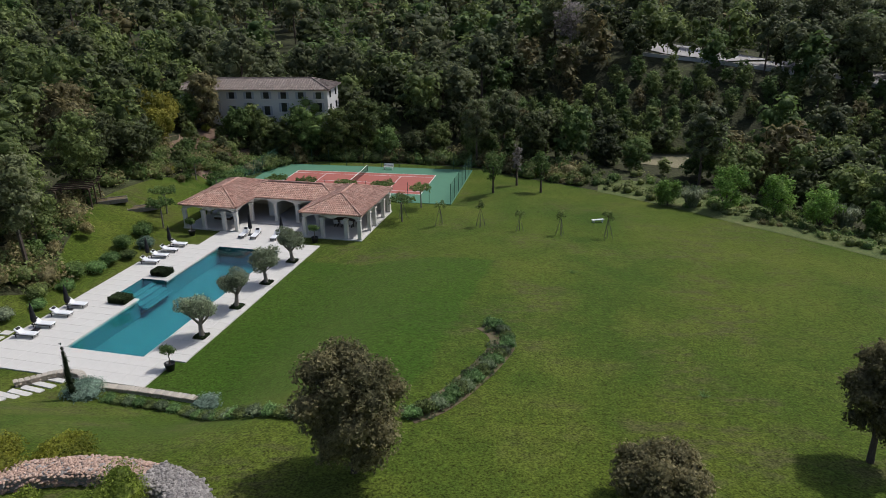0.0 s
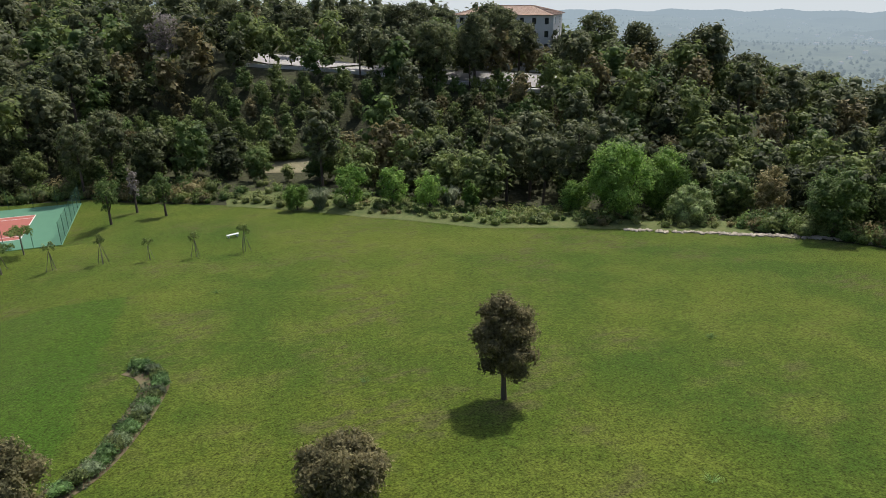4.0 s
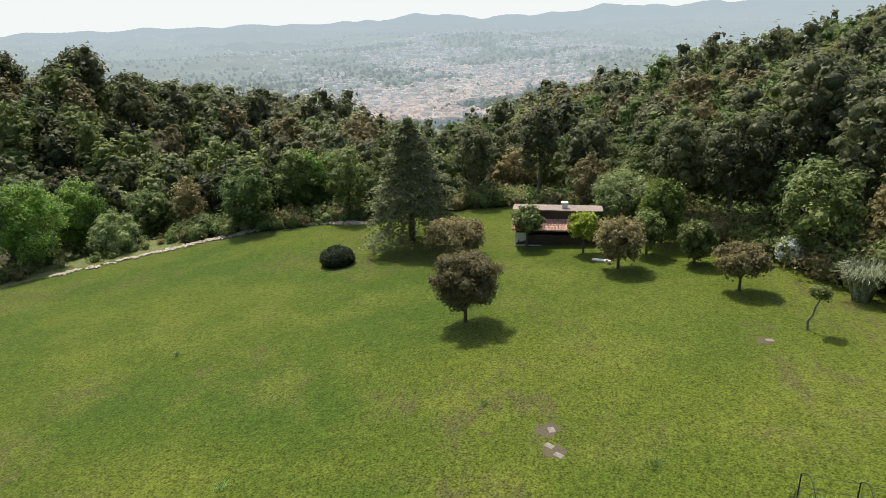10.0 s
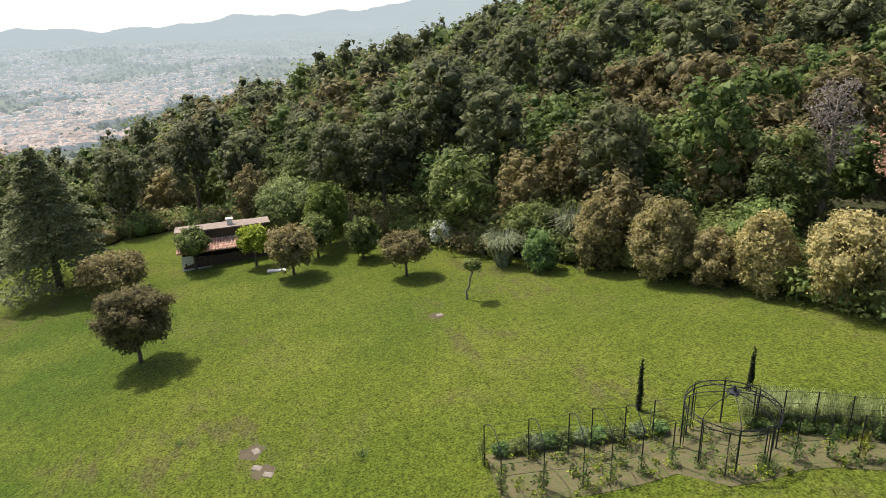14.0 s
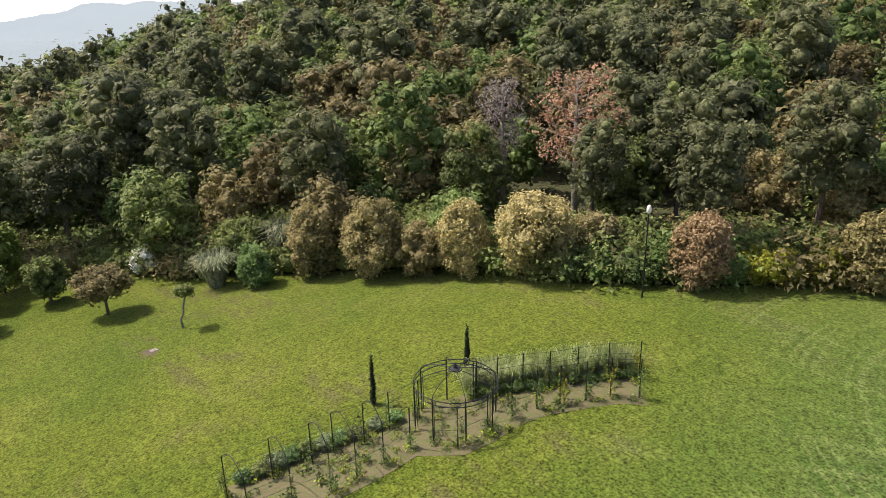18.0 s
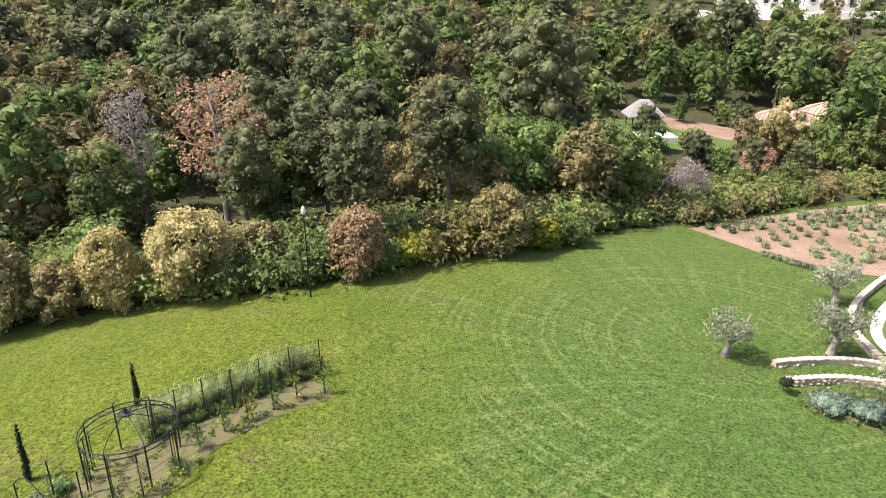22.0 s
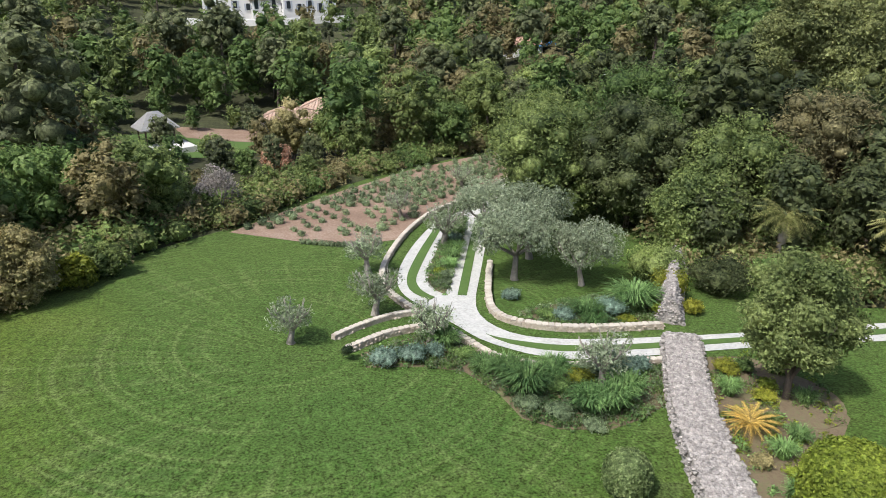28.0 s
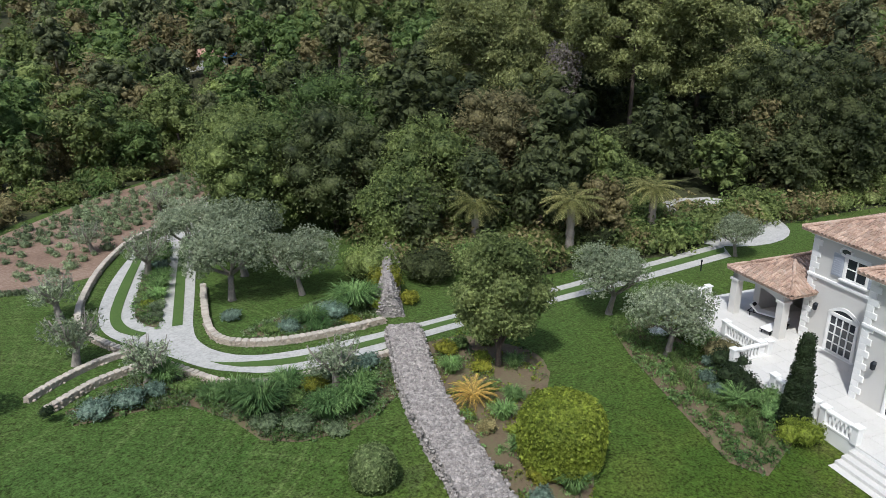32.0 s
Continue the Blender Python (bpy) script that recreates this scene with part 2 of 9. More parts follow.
    for centre, near_, far_, spokes, most in ((RING_AT, 2.5, 26, False, 0.5), (FAN_AT, 1.2, 24, True, 0.4)):
        lines, there = marks(centre, near_, far_, spokes)
        base = mixed(maths('MULTIPLY', ranged(lines, 0.5, 0.64), maths('MULTIPLY', there, most)), base, (0.115, 0.15, 0.05))
        base = mixed(maths('MULTIPLY', ranged(lines, 0.5, 0.36), maths('MULTIPLY', there, most)), base, (0.022, 0.058, 0.008))
    blades_ = noise_(3.0, 4, 0.7)
    fine = noise_(8.0, 2, 0.6)
    speck = maths('ADD', ranged(blades_, 0.34, 0.66, 0.3, 1.0), ranged(fine, 0.34, 0.66, -0.2, 0.95))
    hs = n.new("ShaderNodeHueSaturation")
    l.new(base, hs.inputs["Color"])
    l.new(speck, hs.inputs["Value"])
    l.new(hs.outputs["Color"], b.inputs["Base Color"])
    bp = n.new("ShaderNodeBump")
    bp.inputs["Strength"].default_value, bp.inputs["Distance"].default_value = 0.6, 0.09
    l.new(blades_, bp.inputs["Height"])
    l.new(bp.outputs["Normal"], b.inputs["Normal"])
    return m


# the place of the pool lawn in its own turned frame, and the middle of the mower's rings
LAWN_AT = (-24.4 * -math.cos(radians(14.6)) + 61.0 * math.sin(radians(14.6)), -24.4 * -math.sin(radians(14.6)) - 61.0 * math.cos(radians(14.6)), 0)
RING_AT = (-1.2, -38.0, 11.0)
FAN_AT = (-2.9, -34.9, 11.0)
MAT_GRASS = grass_material()
MAT_FLOOR = material("woodland_floor", [(0.025, 0.026, 0.012), (0.045, 0.047, 0.02), (0.07, 0.085, 0.028)], scale=0.15, fine=2.0, rough=0.95, bump=0.8, bump_at=0.3, coords="Object")
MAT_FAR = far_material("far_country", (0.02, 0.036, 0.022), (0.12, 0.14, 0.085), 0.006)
MAT_HAZE_GLOW = haze_material()
MAT_BARK = material("bark", [(0.06, 0.045, 0.035), (0.16, 0.125, 0.1)], scale=3, fine=25, bump=0.6, stretch=(1, 1, 0.25))
MAT_PALE_BARK = material("pale_bark", [(0.14, 0.12, 0.1), (0.3, 0.27, 0.23)], scale=3, fine=25, bump=0.6, stretch=(1, 1, 0.25))
MAT_LEAF = {
    "oak": leaf_material("oak_leaves", (0.062, 0.09, 0.03), (0.25, 0.3, 0.095)),
    "green": leaf_material("fresh_leaves", (0.062, 0.112, 0.032), (0.215, 0.295, 0.09)),
    "pine": leaf_material("pine_needles", (0.056, 0.068, 0.034), (0.215, 0.235, 0.11)),
    "brown": leaf_material("bronze_leaves", (0.12, 0.105, 0.045), (0.37, 0.32, 0.15)),
    "dark": leaf_material("holm_oak_leaves", (0.034, 0.046, 0.02), (0.13, 0.15, 0.058)),
    "olive": leaf_material("olive_leaves", (0.17, 0.205, 0.12), (0.41, 0.46, 0.3)),
}
MAT_ROOF = material("clay_tiles", [(0.31, 0.165, 0.125), (0.49, 0.3, 0.23), (0.6, 0.43, 0.35)], scale=1.2, fine=9, bump=0.3, vary=0.2, island=True)
MAT_RENDER = material("cream_render", [(0.66, 0.63, 0.57), (0.74, 0.71, 0.66)], scale=0.5, fine=30, bump=0.1)
MAT_PAVING = material("pale_paving", [(0.56, 0.535, 0.49), (0.64, 0.615, 0.57)], scale=0.6, fine=8, bump=0.1)

# ---- the lie of the land ----
AZ = [-60, -32, -27, -20, -10, 3, 14, 24, 34, 46, 58, 70, 83, 97, 104, 109, 118, 127, 142, 151, 160, 172, 180, 187, 196, 202, 207, 217, 230, 241, 250, 256, 290, 300]
EDGE = [70, 71, 92, 112, 124, 115, 102, 90, 82, 83, 85, 82, 82, 69, 64, 58, 54, 51, 44, 44, 47, 56, 62, 73, 86, 96, 78, 51, 50, 58, 75, 88, 80, 70]
WOOD_AZ = [-60, -32, -10, 10, 30, 50, 70, 77, 85, 100, 115, 137, 160, 180, 200, 221, 253, 290, 300]
RAVINE = [8, 8, 5, 2, -3, -4, -5, -8, -3, 5, 8, 12, 10, 9, 10, 11, 10, 10, 8]
MID = [20, 20, 16, 14, 11, 8, -14, -25, -14, 1, 19, 38, 36, 27, 26, 30, 30, 20, 20]
HIGH = [35, 34, 28, 20, 6, -20, -60, -70, -50, -22, 14, 60, 60, 55, 50, 50, 50, 40, 35]
FAR = [60, 60, 30, -30, -150, -170, -170, -170, -170, -170, -150, -60, 60, 60, 60, 60, 60, 60, 60]
POOL_Z, COURT_Z = 2.4, 0.0


def soft(v, k=8.0):
    return k * np.logaddexp(0, np.asarray(v, float) / k)


def blend(a, b, f):
    f = np.clip(f, 0, 1)
    f = f * f * (3 - 2 * f)
    return a * (1 - f) + b * f


def pad(x, y, cx, cy, turn, half_x, half_y, skirt):
    """1 on a level rectangle, falling to 0 over the skirt."""
    c, s = math.cos(radians(turn)), math.sin(radians(turn))
    u, v = (x - cx) * c + (y - cy) * s, -(x - cx) * s + (y - cy) * c
    out = np.hypot(np.maximum(np.abs(u) - half_x, 0), np.maximum(np.abs(v) - half_y, 0))
    return 1 - out / skirt


def lawn(x, y):
    z = 10.6 - 0.094 * soft(y) - 0.055 * soft(x) - 0.01 * soft(-y)
    z = z - 0.035 * soft(-x - 12)
    z = z + 5.0 * np.exp(-((x + 56) ** 2 / 800.0 + (y - 92) ** 2 / 1500.0))
    z = z + 2.6 * np.exp(-((x - 22) ** 2 + (y + 40) ** 2) / 700.0)
    return z


def ground_z(x, y):
    x, y = np.asarray(x, float), np.asarray(y, float)
    d = np.hypot(x, y)
    az = (np.degrees(np.arctan2(x, y)) + 60) % 360 - 60
    e = np.interp(az, AZ, EDGE)
    r, m, h, f = (np.interp(az, WOOD_AZ, v) for v in (RAVINE, MID, HIGH, FAR))
    z = lawn(x, y)
    ze = lawn(x * e / np.maximum(d, 1), y * e / np.maximum(d, 1))
    z = np.where(d > e, ze, z)
    z = np.where(d > e, blend(ze, r, (d - e) / 30), z)
    mid = np.interp(az, [-60, 0, 15, 55, 75, 300], [250, 250, 160, 165, 250, 250])
    z = np.where(d > e + 30, blend(r, m, (d - e - 30) / (mid - e - 30)), z)
    z = np.where(d > mid, m + (h - m) * (d - mid) / (400 - mid), z)
    z = np.where(d > 400, blend(h, f, (d - 400) / 800), z)
    z = z + np.where(d > e + 15, 1, 0) * 1.2 * np.sin(x * 0.05) * np.sin(y * 0.043)
    z = blend(z, POOL_Z, pad(x, y, *POOL_PAD))
    z = blend(z, COURT_Z, pad(x, y, *COURT_PAD))
    dip = np.maximum(pad(x, y, *BASIN_PAD), pad(x, y, *BAY_PAD))
    return blend(z, POOL_Z - 2.6, dip)


BASIN_PAD = (-24.4, 61.0, -14.6, 3.9, 11.9, 1.4)
BAY_PAD = (-29.4, 62.2, -14.6, 1.6, 2.2, 1.0)
POOL_PAD = (-22.4, 67.0, -14.6, 11.0, 22.5, 13.0)
COURT_PAD = (-14.0, 108.2, -11.8, 18.0, 10.0, 8.0)


def at_ground(x, y, dz=0.0):
    return Vector((x, y, float(ground_z(x, y)) + dz))


def mesh_from(name, verts, faces, mats=(), smooth=False):
    me = bpy.data.meshes.new(name)
    me.from_pydata([tuple(v) for v in verts], [], [tuple(f) for f in faces])
    for m in mats:
        me.materials.append(m)
    if smooth:
        me.polygons.foreach_set("use_smooth", [True] * len(me.polygons))
    me.update()
    return me


def edge_at(az):
    return np.interp((az + 60) % 360 - 60, AZ, EDGE)


def build_ground():
    """One sheet out to the hills: mown lawn inside, woodland floor past its edge."""
    rings = [0.0]
    while rings[-1] < 470:
        r = rings[-1]
        rings.append(r + (1.0 if r < 80 else 0.7 if r < 84 else 1.5 if r < 140 else 0.02 * r))
    seg = 420
    rr, aa = np.meshgrid(rings[1:], np.arange(seg) * 2 * np.pi / seg, indexing="ij")
    e = edge_at(np.degrees(aa))
    dd = np.where(rr <= 80, rr * e / 80, e + (rr - 80) * (470 - e) / 390)
    xs, ys = dd * np.sin(aa), dd * np.cos(aa)
    zs = ground_z(xs, ys)
    verts = [(0, 0, float(ground_z(0, 0)))] + list(zip(xs.ravel().tolist(), ys.ravel().tolist(), zs.ravel().tolist()))
    faces = [(0, 1 + (j + 1) % seg, 1 + j) for j in range(seg)]
    index = [0] * seg
    for i in range(len(rings) - 2):
        a, b = 1 + i * seg, 1 + (i + 1) * seg
        faces += [(a + j, a + (j + 1) % seg, b + (j + 1) % seg, b + j) for j in range(seg)]
        index += [0 if rings[i + 2] <= 81 else 1] * seg
    me = mesh_from("ground", verts, faces, [MAT_GRASS, MAT_FLOOR], True)
    me.polygons.foreach_set("material_index", index)
    return tagged(new("ground", me), "rolling mown lawn running into wooded hills", "ground", kind="structure")


ground = build_ground()

# valley and far country, a backdrop past the hills with painted haze
def build_valley():
    rings = [462.0]
    while rings[-1] < 4850:
        rings.append(min(4850, rings[-1] * 1.06))
    seg = 240
    rr, aa = np.meshgrid(rings, np.arange(seg) * 2 * np.pi / seg, indexing="ij")
    xs, ys = rr * np.sin(aa), rr * np.cos(aa)
    zs = ground_z(xs, ys) - 1.5
    far = np.clip((rr - 900) / 1500, 0, 1)
    zs = zs + far * (25 * np.sin(xs * 0.0023 + 1) * np.sin(ys * 0.0031) + 14 * np.sin(xs * 0.0061) * np.sin(ys * 0.0053 + 2))
    faces = []
    for i in range(len(rings) - 1):
        a, b = i * seg, (i + 1) * seg
        faces += [(a + j, a + (j + 1) % seg, b + (j + 1) % seg, b + j) for j in range(seg)]
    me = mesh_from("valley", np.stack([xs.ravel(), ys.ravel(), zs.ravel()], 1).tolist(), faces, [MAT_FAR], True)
    return tagged(new("backdrop_valley", me), "wooded valley floor far below, haze painted in as glow", "backdrop", kind="structure")


build_valley()


def far_ridge(name, az0, az1, dist, heights, rough, seed, label):
    """A range of hills: a ridge line with a slope towards the valley; heights are degrees over the eye's level, from az0 to az1."""
    rng = np.random.default_rng(seed)
    n = 760
    az = np.linspace(az0, az1, n)
    el = np.interp(az, np.linspace(az0, az1, len(heights)), heights)
    noise_ = sum(rng.normal() * np.sin(az * k + rng.uniform(0, 6)) / k ** 0.8 for k in (0.4, 0.9, 1.7, 3.1, 5.3, 9.7, 17.0, 31.0, 53.0))
    el = el + rough * noise_ + rng.normal(size=n) * rough * 0.12
    verts, faces = [], []
    for row, (dd, drop) in enumerate(((1.0, 0), (0.985, 25), (0.95, 70), (0.88, 400))):
        for i in range(n):
            d = dist * dd
            z = EYE[2] + dist * math.tan(radians(el[i])) - drop
            verts.append((d * math.sin(radians(az[i])), d * math.cos(radians(az[i])), max(z, -260)))
    for r in range(3):
        faces += [(r * n + i, r * n + i + 1, (r + 1) * n + i + 1, (r + 1) * n + i) for i in range(n - 1)]
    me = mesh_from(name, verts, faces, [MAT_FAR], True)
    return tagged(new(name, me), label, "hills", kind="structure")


far_ridge("backdrop_hills_1", -5, 130, 3300, [-3.0, -3.3, -3.6, -3.7, -3.9, -3.9], 0.10, 3, "low wooded hills beyond the town, haze painted in as glow")
far_ridge("backdrop_hills_2", -5, 130, 4000, [-2.2, -2.3, -2.6, -2.6, -2.6, -3.0], 0.12, 5, "hill range with pale blue haze painted in as glow")
far_ridge("backdrop_hills_3", 62, 135, 4600, [-3.0, -2.0, -1.75, -1.5, -0.6, -0.1, 0.3, -0.2], 0.06, 8, "long hill range, painted haze fading it into the sky")
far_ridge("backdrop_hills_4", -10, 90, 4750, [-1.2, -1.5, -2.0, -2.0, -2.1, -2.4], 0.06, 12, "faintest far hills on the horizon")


# glowing cylinder added behind the hills in place of hazy sky
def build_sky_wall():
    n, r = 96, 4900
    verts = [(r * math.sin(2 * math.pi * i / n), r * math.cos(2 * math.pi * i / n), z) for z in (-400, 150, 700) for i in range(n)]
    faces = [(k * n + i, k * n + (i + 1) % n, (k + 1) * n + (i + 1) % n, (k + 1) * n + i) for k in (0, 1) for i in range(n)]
    ob = new("backdrop_haze_glow", mesh_from("sky_haze", verts, faces, [MAT_HAZE_GLOW], True))
    return tagged(ob, "glowing white wall standing in for summer haze along the horizon", "haze", kind="structure")


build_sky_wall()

# ---- trees ----
def tube(points, radii, sides=6):
    """A limb: rings of vertices along points."""
    verts, faces = [], []
    pts = [Vector(p) for p in points]
    for i, p in enumerate(pts):
        d = (pts[min(i + 1, len(pts) - 1)] - pts[max(i - 1, 0)]).normalized()
        u = d.orthogonal().normalized()
        v = d.cross(u)
        for k in range(sides):
            a = 2 * math.pi * k / sides
            verts.append(p + (u * math.cos(a) + v * math.sin(a)) * radii[i])
    for i in range(len(pts) - 1):
        for k in range(sides):
            a, b = i * sides + k, i * sides + (k + 1) % sides
            faces.append((a, b, b + sides, a + sides))
    faces.append(tuple((len(pts) - 1) * sides + k for k in range(sides)))
    return verts, faces


def join(pieces):
    verts, faces = [], []
    for v, f in pieces:
        o = len(verts)
        verts += v
        faces += [tuple(i + o for i in q) for q in f]
    return verts, faces


def leaf_cloud(rng, lumps, count, size, up=0.35, lean=0.7, flat=1.0):
    """Leaf sprays over the outside of the lumps (x, y, z, radius, squash): two small pointed blades for each of count places."""
    lumps = np.asarray(lumps, float)
    w = lumps[:, 3] ** 2
    pick = np.repeat(rng.choice(len(lumps), count, p=w / w.sum()), 2)
    d = np.repeat(rng.normal(size=(count, 3)), 2, axis=0)
    n = count * 2
    d[:, 2] += up
    d /= np.linalg.norm(d, axis=1)[:, None]
    L = lumps[pick]
    rad = L[:, 3] * np.repeat(rng.uniform(0.7, 1.16, count), 2)
    c = L[:, :3] + d * rad[:, None] * np.stack([np.ones(n), np.ones(n), L[:, 4]], 1) + rng.normal(size=(n, 3)) * size * 0.55
    nrm = d * lean + rng.normal(size=(n, 3)) * (1 - lean) * 0.9
    nrm[:, 2] = nrm[:, 2] * flat + 0.42
    nrm /= np.linalg.norm(nrm, axis=1)[:, None]
    t = np.cross(nrm, rng.normal(size=(n, 3)))
    t /= np.linalg.norm(t, axis=1)[:, None] + 1e-9
    b = np.cross(nrm, t)
    s = size * rng.uniform(0.5, 1.25, n)[:, None]
    k = rng.uniform(0.35, 0.75, (n, 2))[:, :, None]
    v = np.stack([c + t * s * 1.0, c - t * s * 0.45 + b * s * k[:, 0] + nrm * s * 0.15, c - t * s * 0.45 - b * s * k[:, 1]], 1)
    return v.reshape(-1, 3), np.arange(n * 3).reshape(-1, 3)


ICO = None


def core(lumps, shrink=0.82):
    """Dark inside of a crown: a low ball for each lump."""
    global ICO
    if ICO is None:
        bm = bmesh.new()
        bmesh.ops.create_icosphere(bm, subdivisions=1, radius=1)
        ICO = (np.array([v.co[:] for v in bm.verts]), np.array([[v.index for v in f.verts] for f in bm.faces]))
        bm.free()
    V, F = ICO
    vs, fs, o = [], [], 0
    for x, y, z, r, q in lumps:
        vs.append(V * np.array([r, r, r * q]) * shrink + (x, y, z))
        fs.append(F + o)
        o += len(V)
    return np.concatenate(vs), np.concatenate(fs)


def crown_mesh(name, mat, lumps, count, size, seed, up=0.35, lean=0.7, shrink=0.8, flat=1.0):
    rng = np.random.default_rng(seed)
    v, f = leaf_cloud(rng, lumps, count, size, up, lean, flat)
    if shrink:
        cv, cf = core(lumps, shrink)
        verts, faces = np.concatenate([v, cv]), f.tolist() + (cf + len(v)).tolist()
    else:
        verts, faces = v, f.tolist()
    return verts, faces, mat


def lumps_round(rng, n, radius, height, z0, lump, squash=0.85, taper=0.0):
    """Lumps over an egg-shaped crown that is radius wide and height tall, from z0 up, and a few inside."""
    out = []
    zc, hz = z0 + height / 2, height / 2
    for i in range(n):
        q = 1 - 2 * (i + 0.5) / n
        r = math.sqrt(max(0, 1 - q * q))
        r = max(r, 0.62) if -0.95 < q < -0.1 else r
        a = i * 2.39996 + rng.uniform(-0.3, 0.3)
        k = rng.uniform(0.8, 1.08)
        s = lump * rng.uniform(0.65, 1.15)
        w = 1 - taper * (q + 1) / 2
        rr = max(0, radius * w * k - s * 0.75) * r
        out.append((rr * math.cos(a), rr * math.sin(a), zc + q * max(0.05, hz - s * squash * 0.8) * k, s, squash))
    out.append((0, 0, zc, min(radius, hz) * 0.62, max(1.0, hz / radius)))
    return out


def forest_prototype(kind, seed, fine):
    """Crown and trunk of a woodland tree, about 1 high per metre, as arrays. fine: number of leaf clumps."""
    rng = np.random.default_rng(seed)
    if kind in ("oak", "brown", "green", "dark"):
        h, r = rng.uniform(6.5, 9.5), rng.uniform(2.4, 3.4)
        L = lumps_round(rng, 6 if fine < 100 else 11 if fine < 400 else 20, r, h * 0.9, h * 0.1, r * (0.55 if fine < 100 else 0.44 if fine < 400 else 0.36))
        trunk = tube([(0, 0, -1), (0.1, 0, h * 0.3), (0.1, 0.1, h * 0.6)], [0.2, 0.16, 0.08], 5)
        size, up, flat = 0.42, 0.3, 1.0
    else:
        h, r = rng.uniform(9, 12.5), rng.uniform(2.4, 3.4)
        L = [(x, y, z, q, 0.9) for x, y, z, q, _ in lumps_round(rng, 6 if fine < 100 else 11 if fine < 400 else 22, r, h * 0.62, h * 0.34, r * (0.58 if fine < 100 else 0.48 if fine < 400 else 0.38), taper=0.12)]
        trunk = tube([(0, 0, -1), (rng.uniform(-.4, .4), 0.1, h * 0.4), (rng.uniform(-.6, .6), 0, h * 0.85)], [0.2, 0.16, 0.06], 5)
        size, up, flat = 0.36, 0.5, 1.0
    v, f = leaf_cloud(rng, L, fine, size * (0.6 if fine > 900 else 0.82 if fine > 400 else 1.15 if fine > 100 else 1.9), up, 0.8, flat)
    cv, cf = core(L[::2] if fine < 100 else L, 0.64)
    return dict(leaf=(v, f), core=(cv, cf), trunk=(np.array([p[:] for p in trunk[0]]), trunk[1]), h=h, r=r)


def scatter(rng, count, az0, az1, d0, d1, gap):
    """Places in a ring sector, kept apart by gap."""
    cell, out = {}, []
    for _ in range(count * 6):
        a = radians(rng.uniform(az0, az1))
        d = math.sqrt(rng.uniform(d0 * d0, d1 * d1))
        x, y = d * math.sin(a), d * math.cos(a)
        k = (int(x // gap), int(y // gap))
        if any((x - p) ** 2 + (y - q) ** 2 < gap * gap for i in (-1, 0, 1) for j in (-1, 0, 1) for p, q in cell.get((k[0] + i, k[1] + j), ())):
            continue
        cell.setdefault(k, []).append((x, y))
        out.append((x, y))
        if len(out) >= count:
            break
    return out

# ---- kit of shapes: each returns vertices and faces ----
def box(cx, cy, cz, sx, sy, sz, bevel=0.0):
    """A box centred on (cx, cy), standing on cz; bevel cuts its upright and top edges."""
    hx, hy = sx / 2, sy / 2
    b = min(bevel, hx * 0.8, hy * 0.8, sz * 0.8)
    if b <= 0:
        v = [(cx + i * hx, cy + j * hy, cz + k * sz) for k in (0, 1) for i, j in ((-1, -1), (1, -1), (1, 1), (-1, 1))]
        return v, [(3, 2, 1, 0), (4, 5, 6, 7), (0, 1, 5, 4), (1, 2, 6, 5), (2, 3, 7, 6), (3, 0, 4, 7)]
    ring = lambda q, z: [(cx + i, cy + j, z) for i, j in ((-hx + q, -hy), (hx - q, -hy), (hx, -hy + q), (hx, hy - q), (hx - q, hy), (-hx + q, hy), (-hx, hy - q), (-hx, -hy + q))]
    inner = [(cx + i, cy + j, cz + sz) for i, j in ((-hx + b * 1.4, -hy + b), (hx - b * 1.4, -hy + b), (hx - b, -hy + b * 1.4), (hx - b, hy - b * 1.4), (hx - b * 1.4, hy - b), (-hx + b * 1.4, hy - b), (-hx + b, hy - b * 1.4), (-hx + b, -hy + b * 1.4))]
    v = ring(b, cz) + ring(b, cz + sz - b) + inner
    f = [tuple(range(7, -1, -1)), tuple(range(16, 24))]
    for r in (0, 8):
        f += [(r + i, r + (i + 1) % 8, r + 8 + (i + 1) % 8, r + 8 + i) for i in range(8)]
    return v, f


def prism(poly, z0, z1):
    """A flat shape of corners (x, y), counter-clockwise, raised from z0 to z1."""
    n = len(poly)
    v = [(x, y, z0) for x, y in poly] + [(x, y, z1) for x, y in poly]
    return v, [tuple(range(n - 1, -1, -1)), tuple(range(n, 2 * n))] + [(i, (i + 1) % n, n + (i + 1) % n, n + i) for i in range(n)]


def lathe(profile, sides=12, at=(0, 0, 0)):
    """A turned shape from (radius, height) pairs."""
    v, f = [], []
    for r, z in profile:
        v += [(at[0] + r * math.cos(2 * math.pi * k / sides), at[1] + r * math.sin(2 * math.pi * k / sides), at[2] + z) for k in range(sides)]
    for i in range(len(profile) - 1):
        f += [(i * sides + k, i * sides + (k + 1) % sides, (i + 1) * sides + (k + 1) % sides, (i + 1) * sides + k) for k in range(sides)]
    f += [tuple(range(sides - 1, -1, -1)), tuple((len(profile) - 1) * sides + k for k in range(sides))]
    return v, f


def rod(a, b, r, sides=6):
    return tube([a, b], [r, r], sides)


def moved(g, m):
    v, f = g
    return [tuple(m @ Vector(p)) for p in v], f


def part(name, g, mat, parent, label="", smooth=False, loc=None):
    """One mesh under a thing or under a part."""
    if isinstance(g, list):
        g = join(g)
    ob = new(name, mesh_from(name, g[0], g[1], [mat], smooth))
    ob.parent = parent
    if loc is not None:
        ob.location = loc
    return tagged(ob, label)


